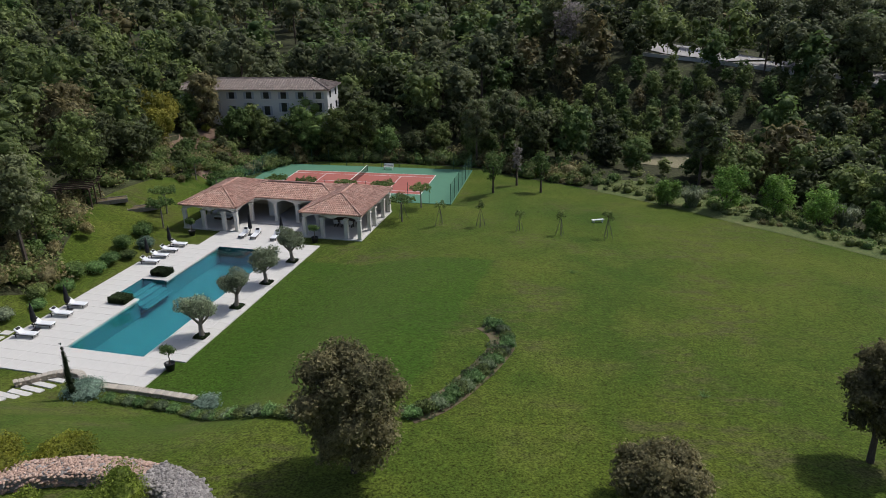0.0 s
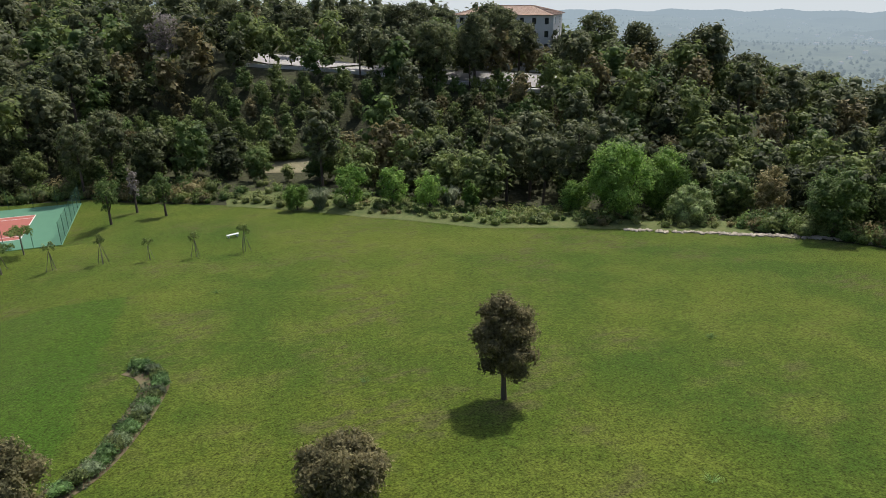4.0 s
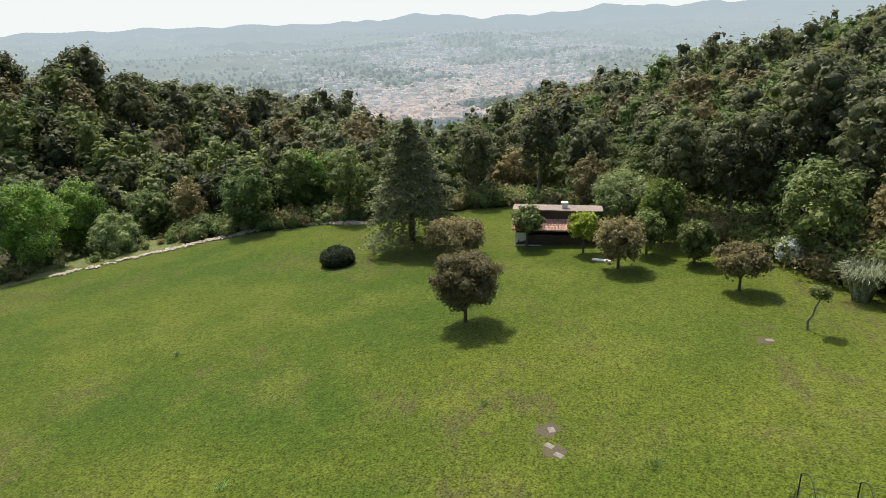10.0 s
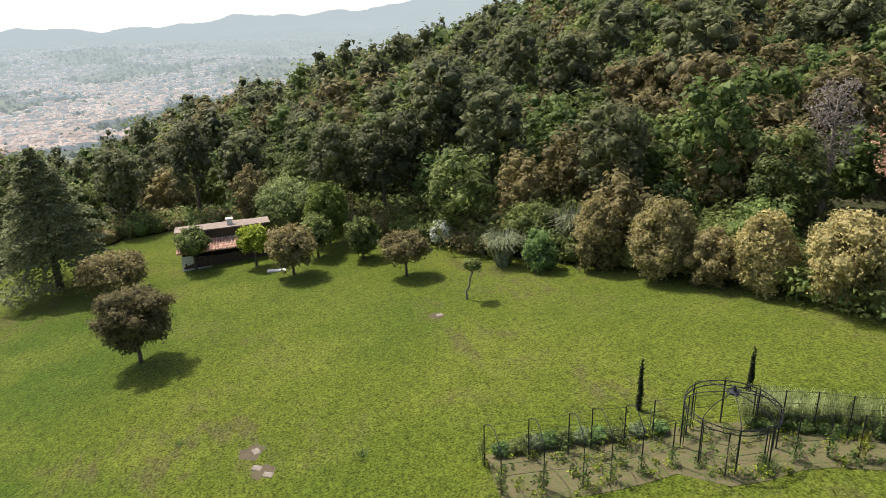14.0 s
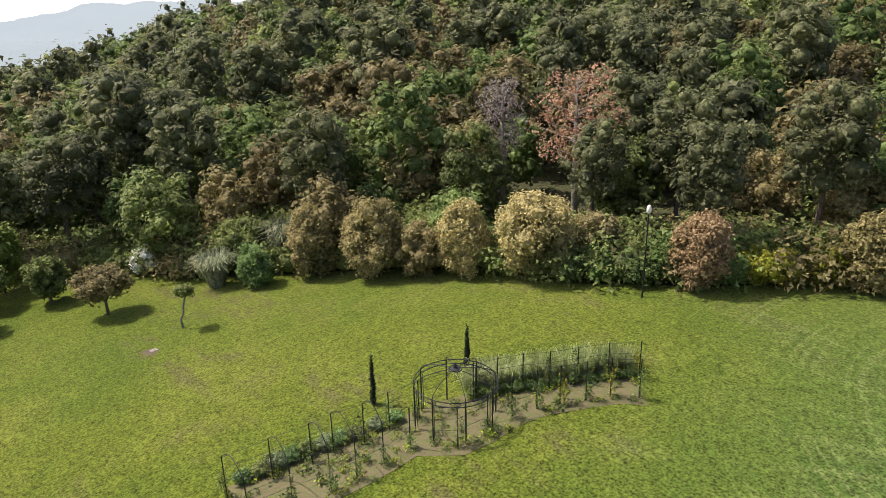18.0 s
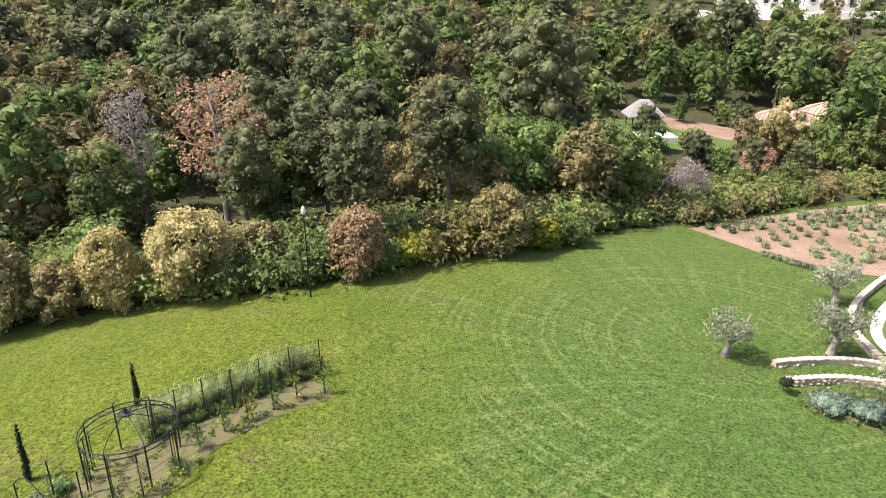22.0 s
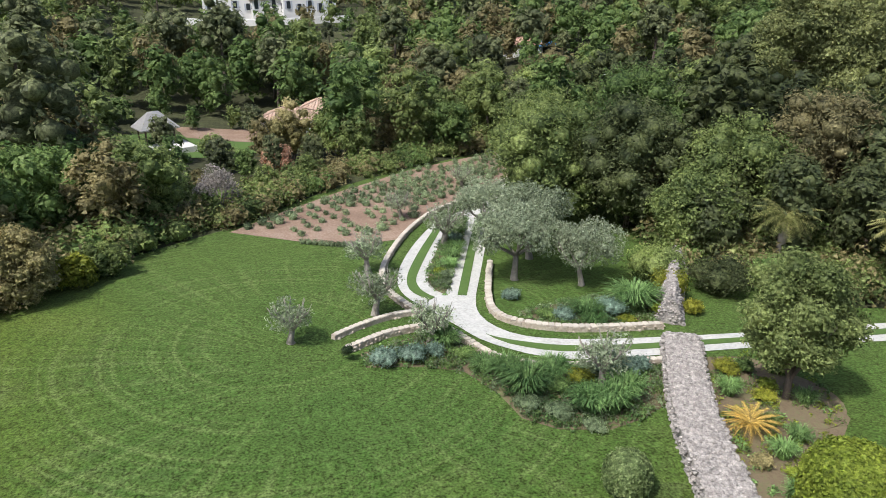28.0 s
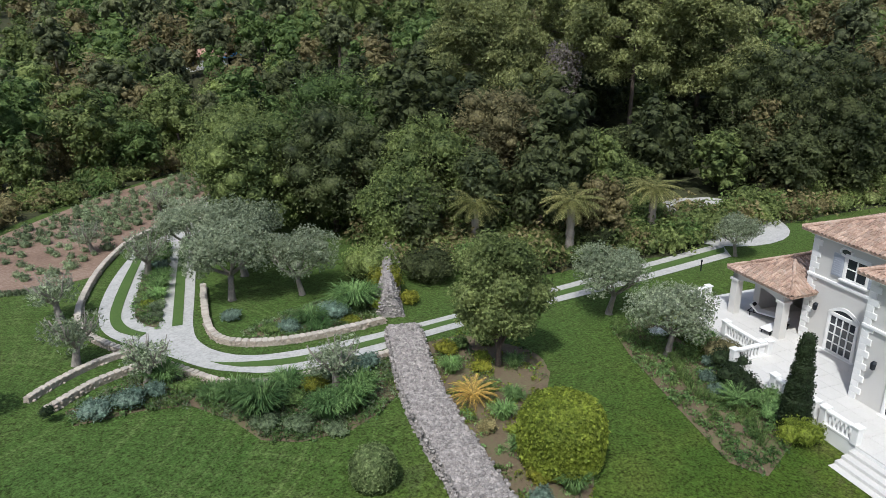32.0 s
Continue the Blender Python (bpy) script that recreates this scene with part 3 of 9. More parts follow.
def thing(name, label, category, loc=(0, 0, 0), turn=0.0, group="", kind=""):
    ob = new(name)
    ob.empty_display_size = 0.2
    ob.location, ob.rotation_euler = loc, (0, 0, radians(turn))
    return tagged(ob, label, category, group, kind)


def solo(name, g, mat, label, category, loc=(0, 0, 0), turn=0.0, group="", kind="", smooth=False):
    """A thing that is one mesh."""
    if isinstance(g, list):
        g = join(g)
    ob = new(name, mesh_from(name, g[0], g[1], [mat], smooth))
    ob.location, ob.rotation_euler = loc, (0, 0, radians(turn))
    return tagged(ob, label, category, group, kind)


def at(x, y, dz=0.0, turn=0.0, s=1.0):
    """A pose on the ground."""
    return Matrix.LocRotScale(at_ground(x, y, dz), Euler((0, 0, radians(turn))), (s, s, s))


def curve(points, step=0.5):
    """A smooth line through points, in even steps (Catmull-Rom)."""
    p = [Vector((a, b, 0)) for a, b in points]
    p = [p[0] * 2 - p[1]] + p + [p[-1] * 2 - p[-2]]
    out = []
    for i in range(1, len(p) - 2):
        n = max(2, int((p[i + 1] - p[i]).length / step))
        for k in range(n):
            t = k / n
            q = 0.5 * (2 * p[i] + (p[i + 1] - p[i - 1]) * t + (2 * p[i - 1] - 5 * p[i] + 4 * p[i + 1] - p[i + 2]) * t * t + (3 * p[i] - p[i - 1] - 3 * p[i + 1] + p[i + 2]) * t ** 3)
            out.append((q.x, q.y))
    return out + [points[-1]]


def offsets(line, w):
    """The line moved sideways by w (to its left)."""
    out = []
    for i, (x, y) in enumerate(line):
        a, b = line[max(0, i - 1)], line[min(len(line) - 1, i + 1)]
        dx, dy = b[0] - a[0], b[1] - a[1]
        q = math.hypot(dx, dy) or 1
        out.append((x - dy / q * w, y + dx / q * w))
    return out


def ribbon(left, right, z0, z1):
    """A band on the ground between two lines of equal length, from z0 to z1 over the ground."""
    v, f = [], []
    for (a, b), (c, d) in zip(left, right):
        ga, gc = float(ground_z(a, b)), float(ground_z(c, d))
        v += [(a, b, ga + z0), (a, b, ga + z1), (c, d, gc + z1), (c, d, gc + z0)]
    for i in range(len(left) - 1):
        o = i * 4
        f += [(o, o + 1, o + 5, o + 4), (o + 1, o + 2, o + 6, o + 5), (o + 2, o + 3, o + 7, o + 6)]
    n = len(v)
    f += [(0, 3, 2, 1), (n - 4, n - 3, n - 2, n - 1)]
    return v, f


def area_mesh(poly, dz, step=1.0):
    """A patch draped on the ground inside the corners poly."""
    bm = bmesh.new()
    vs = [bm.verts.new((x, y, 0)) for x, y in poly]
    bm.faces.new(vs)
    xs, ys = [p[0] for p in poly], [p[1] for p in poly]
    for lo, hi, n in ((min(xs), max(xs), (1, 0, 0)), (min(ys), max(ys), (0, 1, 0))):
        k = lo + step
        while k < hi:
            bmesh.ops.bisect_plane(bm, geom=bm.verts[:] + bm.edges[:] + bm.faces[:], plane_co=(k * n[0], k * n[1], 0), plane_no=n)
            k += step
    for v in bm.verts:
        v.co.z = float(ground_z(v.co.x, v.co.y)) + dz
    bm.normal_update()
    if bm.faces and sum(f.normal.z for f in bm.faces) < 0:
        bmesh.ops.reverse_faces(bm, faces=bm.faces[:])
    bm.verts.index_update()
    g = [v.co[:] for v in bm.verts], [tuple(v.index for v in f.verts) for f in bm.faces]
    bm.free()
    return g


def clipped_form(profile, count, size, seed, sides=18, wobble=0.05):
    """A clipped plant: a turned body closely covered with small leaf quads. profile: (radius, height) from the foot up."""
    rng = np.random.default_rng(seed)
    body = lathe([(r * 0.95, z if i else z - 0.02) for i, (r, z) in enumerate(profile)], sides)
    pr = np.array(profile, float)
    seg = np.hypot(np.diff(pr[:, 0]), np.diff(pr[:, 1])) * (pr[:-1, 0] + pr[1:, 0] + 0.05)
    k = rng.choice(len(seg), count, p=seg / seg.sum())
    t = rng.random(count)
    r = pr[k, 0] + (pr[k + 1, 0] - pr[k, 0]) * t
    z = pr[k, 1] + (pr[k + 1, 1] - pr[k, 1]) * t
    a = rng.uniform(0, 2 * math.pi, count)
    dr, dz = pr[k + 1, 0] - pr[k, 0], pr[k + 1, 1] - pr[k, 1]
    n = np.stack([np.cos(a) * dz, np.sin(a) * dz, -dr], 1)
    n /= np.linalg.norm(n, axis=1)[:, None] + 1e-9
    c = np.stack([np.cos(a) * r, np.sin(a) * r, z], 1) + n * rng.normal(size=(count, 1)) * wobble
    n = n + rng.normal(size=(count, 3)) * 0.45
    n /= np.linalg.norm(n, axis=1)[:, None]
    u = np.cross(n, rng.normal(size=(count, 3)))
    u /= np.linalg.norm(u, axis=1)[:, None] + 1e-9
    w = np.cross(n, u)
    s = size * rng.uniform(0.6, 1.3, count)[:, None]
    v = np.stack([c + u * s, c + w * s * 0.7 + n * s * 0.3, c - u * s, c - w * s * 0.7], 1).reshape(-1, 3)
    o = len(body[0])
    return list(body[0]) + v.tolist(), list(body[1]) + (np.arange(count * 4).reshape(-1, 4) + o).tolist()


def make_tree(name, label, category, lumps, leaves, size, mat, limbs, bark, seed, up=0.35, lean=0.65, shrink=0.75, group="", crown="crown", trunk="trunk"):
    """A tree at the origin: trunk with limbs, and a crown of leaf clumps over its lumps."""
    t = thing(name, label, category, group=group)
    if limbs:
        part(trunk, join([tube(p, r, 7) for p, r in limbs]), bark, t, smooth=True)
    v, f, _ = crown_mesh(crown, mat, lumps, leaves, size, seed, up, lean, shrink)
    part(crown, (v.tolist(), f), mat, t, smooth=True)
    return t

# ---- pool terrace, pool house ----
POOL_TURN, POOL_C = -14.6, (-24.4, 61.0)
DECK = POOL_Z + 0.1
MAT_LINER = material("pool_liner", [(0.035, 0.125, 0.15), (0.05, 0.155, 0.18)], scale=0.5, fine=4, rough=0.6, bump=0.05)
MAT_DARK = material("black_cloth", [(0.012, 0.012, 0.014), (0.02, 0.02, 0.022)], scale=4, fine=60, rough=0.9, bump=0.2)
MAT_IRON = material("dark_iron", [(0.02, 0.024, 0.03), (0.045, 0.05, 0.055)], scale=4, fine=40, rough=0.5, bump=0.1, metallic=0.6)
MAT_WHITE = material("white_cushion", [(0.72, 0.72, 0.72), (0.82, 0.82, 0.82)], scale=2, fine=50, rough=0.9, bump=0.15)
MAT_WOOD = material("dark_timber", [(0.05, 0.035, 0.025), (0.12, 0.085, 0.06)], scale=3, fine=30, bump=0.3, stretch=(1, 6, 1))
MAT_STONE = material("pale_limestone", [(0.25, 0.2, 0.155), (0.37, 0.315, 0.25), (0.48, 0.42, 0.345)], scale=2.0, fine=9, bump=0.6, bump_at=0.05, vary=0.15, island=True)
MAT_CAP = material("limestone_coping", [(0.36, 0.31, 0.25), (0.46, 0.41, 0.34), (0.54, 0.49, 0.42)], scale=2.0, fine=9, bump=0.5, bump_at=0.04, vary=0.14)
MAT_HEDGE = leaf_material("box_leaves", (0.02, 0.035, 0.015), (0.06, 0.085, 0.03))
# darker copy of the cream render, with shade put into the colour
MAT_SHADE = material("painted_shade_plaster", [(0.55, 0.52, 0.47), (0.62, 0.6, 0.55)], scale=0.6, fine=25, bump=0.1)
MAT_GREEN_PAINT = material("court_green", [(0.085, 0.2, 0.125), (0.105, 0.235, 0.15)], scale=0.3, fine=12, rough=0.9, bump=0.1)
MAT_RED_PAINT = material("court_red", [(0.33, 0.105, 0.085), (0.4, 0.14, 0.11)], scale=0.3, fine=12, rough=0.9, bump=0.1)
MAT_LINE = material("white_line", [(0.7, 0.7, 0.68), (0.8, 0.8, 0.78)], scale=2, fine=20, rough=0.9, bump=0.0)
MAT_POT = material("black_pot", [(0.012, 0.012, 0.013), (0.03, 0.03, 0.032)], scale=4, fine=20, rough=0.4, bump=0.1)


def water_material():
    m = bpy.data.materials.new("pool_water")
    m.use_nodes = True
    n, l = m.node_tree.nodes, m.node_tree.links
    b = n["Principled BSDF"]
    b.inputs["Base Color"].default_value = (0.42, 0.8, 0.8, 1)
    b.inputs["Roughness"].default_value, b.inputs["IOR"].default_value = 0.03, 1.33
    b.inputs["Transmission Weight"].default_value = 1.0
    noi, bp = n.new("ShaderNodeTexNoise"), n.new("ShaderNodeBump")
    noi.inputs["Scale"].default_value = 2.5
    bp.inputs["Strength"].default_value, bp.inputs["Distance"].default_value = 0.1, 0.03
    l.new(noi.outputs["Fac"], bp.inputs["Height"])
    l.new(bp.outputs["Normal"], b.inputs["Normal"])
    return m


MAT_WATER = water_material()


def pl(u, v, z=0.0):
    """A place on the pool terrace: u across, v along the pool."""
    c, s = math.cos(radians(POOL_TURN)), math.sin(radians(POOL_TURN))
    return Vector((POOL_C[0] + u * c - v * s, POOL_C[1] + u * s + v * c, z))


deck = thing("pool_deck", "pale stone paving slabs round the pool", "paving", pl(0, 0, DECK), POOL_TURN, kind="structure")
rng_d = random.Random(4)
slab_cache = {}
slab_count = 0
rest_slabs = []
for u0, u1, v0, v1 in ((-9.7, 6.5, -15.6, -11.7), (3.8, 7.4, -11.7, -8.6), (3.8, 7.4, -8.6, 12.6), (-9.7, -6.45, -11.7, 11.7), (-6.45, -3.8, -11.7, -2.3), (-6.45, -3.8, 2.0, 11.7), (-6.3, 3.8, 11.7, 16.4), (3.8, 7.4, 12.6, 14.2)):
    nu, nv = max(1, round((u1 - u0) / 1.2)), max(1, round((v1 - v0) / 1.2))
    su, sv = (u1 - u0) / nu, (v1 - v0) / nv
    key = (round(su, 3), round(sv, 3))
    if key not in slab_cache:
        g = box(0, 0, -0.25, su - 0.012, sv - 0.012, 0.25, 0.008)
        slab_cache[key] = mesh_from("slab", g[0], g[1], [MAT_PAVING])
    for i in range(nu):
        for j in range(nv):
            c = (u0 + (i + 0.5) * su, v0 + (j + 0.5) * sv, rng_d.uniform(-0.003, 0.003))
            if slab_count < 300:
                ob = new("slab", slab_cache[key])
                ob.parent, ob.location = deck, c
                slab_count += 1
part("bedding", join([box(-1.6, -13.6, -0.4, 16, 3.7, 0.36), box(5.6, 1, -0.4, 3.3, 24, 0.36), box(-8.1, 0, -0.4, 3.0, 23, 0.36), box(-5.1, -7, -0.4, 2.6, 9.2, 0.36), box(-5.1, 7, -0.4, 2.6, 9.4, 0.36), box(-1.3, 14.1, -0.4, 9.8, 4.5, 0.36)]), MAT_PAVING, deck)

pool = thing("swimming_pool", "long rectangular pool with still teal water", "pool", pl(0, 0, DECK), POOL_TURN)
basin = []
for (x0, y0), (x1, y1) in zip([(-3.8, -11.7), (3.8, -11.7), (3.8, 11.7), (-3.8, 11.7), (-3.8, 2.0), (-6.45, 2.0), (-6.45, -2.3), (-3.8, -2.3)], [(3.8, -11.7), (3.8, 11.7), (-3.8, 11.7), (-3.8, 2.0), (-6.45, 2.0), (-6.45, -2.3), (-3.8, -2.3), (-3.8, -11.7)]):
    dx, dy = x1 - x0, y1 - y0
    q = math.hypot(dx, dy)
    nx, ny = dy / q * 0.15, -dx / q * 0.15
    basin.append(prism([(x0 + nx, y0 + ny), (x1 + nx, y1 + ny), (x1, y1), (x0, y0)], -2.0, -0.02))
part("basin", basin + [box(0, 0, -2.1, 7.9, 23.6, 0.2), box(-5.1, -0.15, -1.3, 2.9, 4.4, 0.2)], MAT_LINER, pool, "blue-grey rendered pool basin")
for k in range(4):
    part("step", box(-3.3 - 0.62 * k, -0.15, -1.1, 0.6, 4.2, 0.15 + 0.2 * k, 0.03), MAT_LINER, pool)
water = part("water", [prism([(-3.8, -11.7), (3.8, -11.7), (3.8, 11.7), (-3.8, 11.7)], -0.16, -0.12), prism([(-6.45, -2.3), (-3.8, -2.3), (-3.8, 2.0), (-6.45, 2.0)], -0.16, -0.12)], MAT_WATER, pool, "clear teal pool water")
water.visible_shadow = False
part("coping", [box(-3.72, -7, -0.14, 0.14, 9.4, 0.15), box(-3.72, 6.8, -0.14, 0.14, 9.7, 0.15), box(3.72, 0, -0.14, 0.14, 23.4, 0.15)], MAT_PAVING, pool)


def build_lounger():
    t = thing("sun_lounger", "white cushioned sun lounger with a black head pillow", "lounger", group="sun loungers by the pool")
    part("frame", [box(0, 0.68 * k, 0.26, 1.95, 0.05, 0.05) for k in (-0.46, 0.46)] + [box(x, 0, 0.26, 0.05, 0.62, 0.04) for x in (-0.95, 0, 0.95)], MAT_DARK, t)
    for x in (-0.8, 0.8):
        for y in (-0.3, 0.3):
            part("leg", box(x, y, 0, 0.05, 0.05, 0.27), MAT_DARK, t)
    part("mattress", box(0.3, 0, 0.31, 1.35, 0.66, 0.1, 0.04), MAT_WHITE, t)
    back = part("backrest", moved(box(-0.33, 0, 0, 0.7, 0.66, 0.1, 0.04), Matrix.Translation((-0.37, 0, 0.33)) @ Matrix.Rotation(radians(38), 4, 'Y')), MAT_WHITE, t)
    part("pillow", moved(box(-0.5, 0, 0.1, 0.22, 0.4, 0.07, 0.03), Matrix.Translation((-0.37, 0, 0.33)) @ Matrix.Rotation(radians(38), 4, 'Y')), MAT_DARK, back, "small black head pillow")
    return t


def build_umbrella():
    t = thing("parasol", "closed black parasol on the pool deck", "parasol", group="closed parasols")
    part("base", box(0, 0, 0, 0.6, 0.6, 0.07, 0.02), MAT_DARK, t)
    part("pole", rod((0, 0, 0.05), (0, 0, 2.55), 0.025, 8), MAT_IRON, t)
    part("canopy", lathe([(0.05, 0.75), (0.2, 0.8), (0.24, 1.1), (0.17, 1.7), (0.1, 2.2), (0.03, 2.5)], 10), MAT_DARK, t, smooth=True)
    return t


lounger = build_lounger()
places = [(-8.2, v, 4) for v in (-10.9, -9.0, -6.9, -5.0, 5.7, 7.4, 9.1, 10.9)] + [(u, 15.4, -84) for u in (-2.6, -1.1, 1.4, 2.7)]
for i, (u, v, a) in enumerate(places):
    m = Matrix.Translation(pl(u, v, DECK)) @ Matrix.Rotation(radians(POOL_TURN + a), 4, 'Z')
    if i:
        copy_thing(lounger, m)
    else:
        lounger.matrix_basis = m
umbrella = build_umbrella()
for i, (u, v) in enumerate(((-8.4, -9.7), (-8.4, -5.8), (-9.0, 6.6), (-8.9, 10.4), (-2.0, 15.9), (1.9, 16.1))):
    m = Matrix.Translation(pl(u, v, DECK))
    if i:
        copy_thing(umbrella, m)
    else:
        umbrella.matrix_basis = m


def clipped_box(name, label, u, v, sx, sy, h, seed):
    rng = np.random.default_rng(seed)
    n = int(900 * (sx * sy + h * (sx + sy)))
    side = rng.integers(0, 5, n)
    a, b = rng.uniform(-0.5, 0.5, n), rng.uniform(-0.5, 0.5, n)
    c = np.zeros((n, 3))
    top_ = side == 0
    c[top_] = np.stack([a * sx, b * sy, np.full(n, h)], 1)[top_]
    for k, (ax, sg) in enumerate(((0, 1), (0, -1), (1, 1), (1, -1)), 1):
        m_ = side == k
        c[m_] = (np.stack([np.full(n, sg * sx / 2), a * sy, (b + 0.5) * h], 1) if ax == 0 else np.stack([a * sx, np.full(n, sg * sy / 2), (b + 0.5) * h], 1))[m_]
    d = rng.normal(size=(n, 3, 3)) * 0.05
    v_ = (c[:, None, :] + d).reshape(-1, 3)
    g0 = box(0, 0, 0, sx * 0.97, sy * 0.97, h * 0.97, 0.06)
    verts = list(g0[0]) + v_.tolist()
    faces = list(g0[1]) + (np.arange(n * 3).reshape(-1, 3) + len(g0[0])).tolist()
    return solo(name, (verts, faces), MAT_HEDGE, label, "hedge", pl(u, v, DECK), POOL_TURN)


clipped_box("box_planter", "low clipped box block beside the pool steps", -5.0, -3.1, 1.7, 1.3, 0.55, 1)
clipped_box("box_planter", "low clipped box block beside the pool steps", -5.1, 3.4, 1.7, 1.3, 0.55, 2)


def olive_limbs(rng, h, spread):
    limbs = []
    fork = h * 0.32
    lean = (rng.uniform(-0.25, 0.25), rng.uniform(-0.25, 0.25))
    limbs.append(([(0, 0, -0.15), (0.05, 0.02, 0.12), (lean[0] * 0.5, lean[1] * 0.5, fork * 0.6), (lean[0], lean[1], fork)], [0.34, 0.24, 0.18, 0.17]))
    for k in range(5):
        a = k * 1.26 + rng.uniform(-0.3, 0.3)
        e = (lean[0] + math.cos(a) * spread * 0.62, lean[1] + math.sin(a) * spread * 0.62, h * rng.uniform(0.62, 0.85))
        m = (lean[0] + math.cos(a) * spread * 0.4, lean[1] + math.sin(a) * spread * 0.4, fork + (e[2] - fork) * 0.4)
        limbs.append(([(lean[0], lean[1], fork - 0.08), m, e], [0.12, 0.08, 0.03]))
        for j in range(2):
            b = a + rng.uniform(-0.8, 0.8)
            limbs.append(([m, (m[0] + math.cos(b) * 0.5, m[1] + math.sin(b) * 0.5, m[2] + 0.5), (m[0] + math.cos(b) * 0.75, m[1] + math.sin(b) * 0.75, m[2] + 1.0)], [0.05, 0.035, 0.015]))
    return limbs


def build_olive(seed, h, w, leaves=2600, mat="olive", shrink=0.0, size=0.12, label="gnarled olive tree with silver-green leaves", group="olive trees"):
    rng = random.Random(seed)
    r = w / 2
    lumps = []
    for k in range(13):
        a, f = k * 2.4, (k + 0.5) / 13
        q = r * 0.68 * math.sqrt(rng.uniform(0.1, 1.0))
        lumps.append((q * math.cos(a), q * math.sin(a), h * (0.52 + 0.32 * rng.random()) - q * 0.1, r * rng.uniform(0.3, 0.45), 0.8))
    return make_tree("olive_tree", label, "tree", lumps, leaves, size, MAT_LEAF[mat], olive_limbs(rng, h, r), MAT_PALE_BARK, seed, 0.15, 0.4, shrink, group)


def place_all(proto, rows):
    """The first row takes the prototype, the others copies. Rows: x, y, turn, scale."""
    first = True
    for x, y, a, s in rows:
        m = at(x, y, 0, a, s)
        if first:
            proto.matrix_basis = m
            first = False
        else:
            c = copy_thing(proto, m)
            c.scale = (s, s, s)


o1 = build_olive(11, 3.9, 3.3, 3600, shrink=0.45, size=0.1, label="old olive tree with a thick trunk in the pool paving", group="olive trees by the pool")
for i, (u, v, a, s) in enumerate(((6.3, -7.7, 0, 1.0), (6.3, -1.9, 100, 0.97), (6.4, 3.6, 200, 0.95), (6.4, 9.3, 290, 0.97))):
    m = Matrix.Translation(pl(u, v, DECK)) @ Matrix.Rotation(radians(a), 4, 'Z') @ Matrix.Scale(s, 4)
    if i:
        copy_thing(o1, m).scale = (s, s, s)
    else:
        o1.matrix_basis = m
    clipped_box("planting_square", "dark square of low planting round an olive trunk", u, v, 0.95, 0.95, 0.12, 20 + i)


def build_pot_tree(seed):
    t = thing("potted_citrus", "small citrus tree in a black round pot", "potted tree", group="potted trees")
    part("pot", lathe([(0.28, 0), (0.4, 0.55), (0.43, 0.62), (0.38, 0.62), (0.35, 0.5)], 14), MAT_POT, t, smooth=True)
    part("trunk", tube([(0, 0, 0.5), (0.04, 0, 1.0), (0, 0, 1.4)], [0.05, 0.04, 0.03]), MAT_BARK, t)
    rng = random.Random(seed)
    lumps = [(rng.uniform(-.45, .45), rng.uniform(-.45, .45), 1.6 + rng.uniform(-0.15, 0.25), 0.28, 0.8) for _ in range(8)]
    v, f, _ = crown_mesh("crown", None, lumps, 500, 0.09, seed, 0.3, 0.5, 0.5)
    part("crown", (v.tolist(), f), MAT_LEAF["green"], t)
    return t


pot = build_pot_tree(3)
for i, (u, v) in enumerate(((6.9, -12.9), (-8.9, 14.6), (6.3, 15.3))):
    m = Matrix.Translation(pl(u, v, POOL_Z + 0.02))
    if i:
        copy_thing(pot, m)
    else:
        pot.matrix_basis = m


# the pool house: two hipped wings and a middle range, open arcades
def arch_wall(length, z_spring, z_top, thick, opening, inset):
    """Wall over a row of columns with one flat arch: in x from 0 to length, y 0 to thick."""
    v, f, n = [], [], 12
    xs = [0.0, inset] + [inset + opening * k / n for k in range(1, n)] + [inset + opening, length]
    for x in xs:
        q = (x - inset) / opening
        zb = z_spring + (4 * q * (1 - q)) * 0.32 if 0 < q < 1 else z_spring
        v += [(x, 0, zb), (x, 0, z_top), (x, thick, z_top), (x, thick, zb)]
    for i in range(len(xs) - 1):
        o = i * 4
        f += [(o, o + 4, o + 5, o + 1), (o + 1, o + 5, o + 6, o + 2), (o + 2, o + 6, o + 7, o + 3), (o + 3, o + 7, o + 4, o)]
    m = len(v)
    f += [(0, 1, 2, 3), (m - 4, m - 1, m - 2, m - 3)]
    return v, f


def column(x, y, h):
    return join([box(x, y, 0, 0.5, 0.5, 0.18, 0.02), box(x, y, 0.18, 0.42, 0.42, h - 0.36, 0.02), box(x, y, h - 0.18, 0.54, 0.54, 0.18, 0.03)])


def hip_roof(x0, x1, y0, y1, z, rise, over=0.45, ridge_along="y"):
    """Corner points of a hipped roof: eaves corners and the two ridge ends."""
    x0, x1, y0, y1 = x0 - over, x1 + over, y0 - over, y1 + over
    half = min(x1 - x0, y1 - y0) / 2
    if ridge_along == "y":
        a, b = ((x0 + x1) / 2, y0 + half), ((x0 + x1) / 2, y1 - half)
    else:
        a, b = (x0 + half, (y0 + y1) / 2), (x1 - half, (y0 + y1) / 2)
    return [(x0, y0, z), (x1, y0, z), (x1, y1, z), (x0, y1, z)], [(a[0], a[1], z + rise), (b[0], b[1], z + rise)]


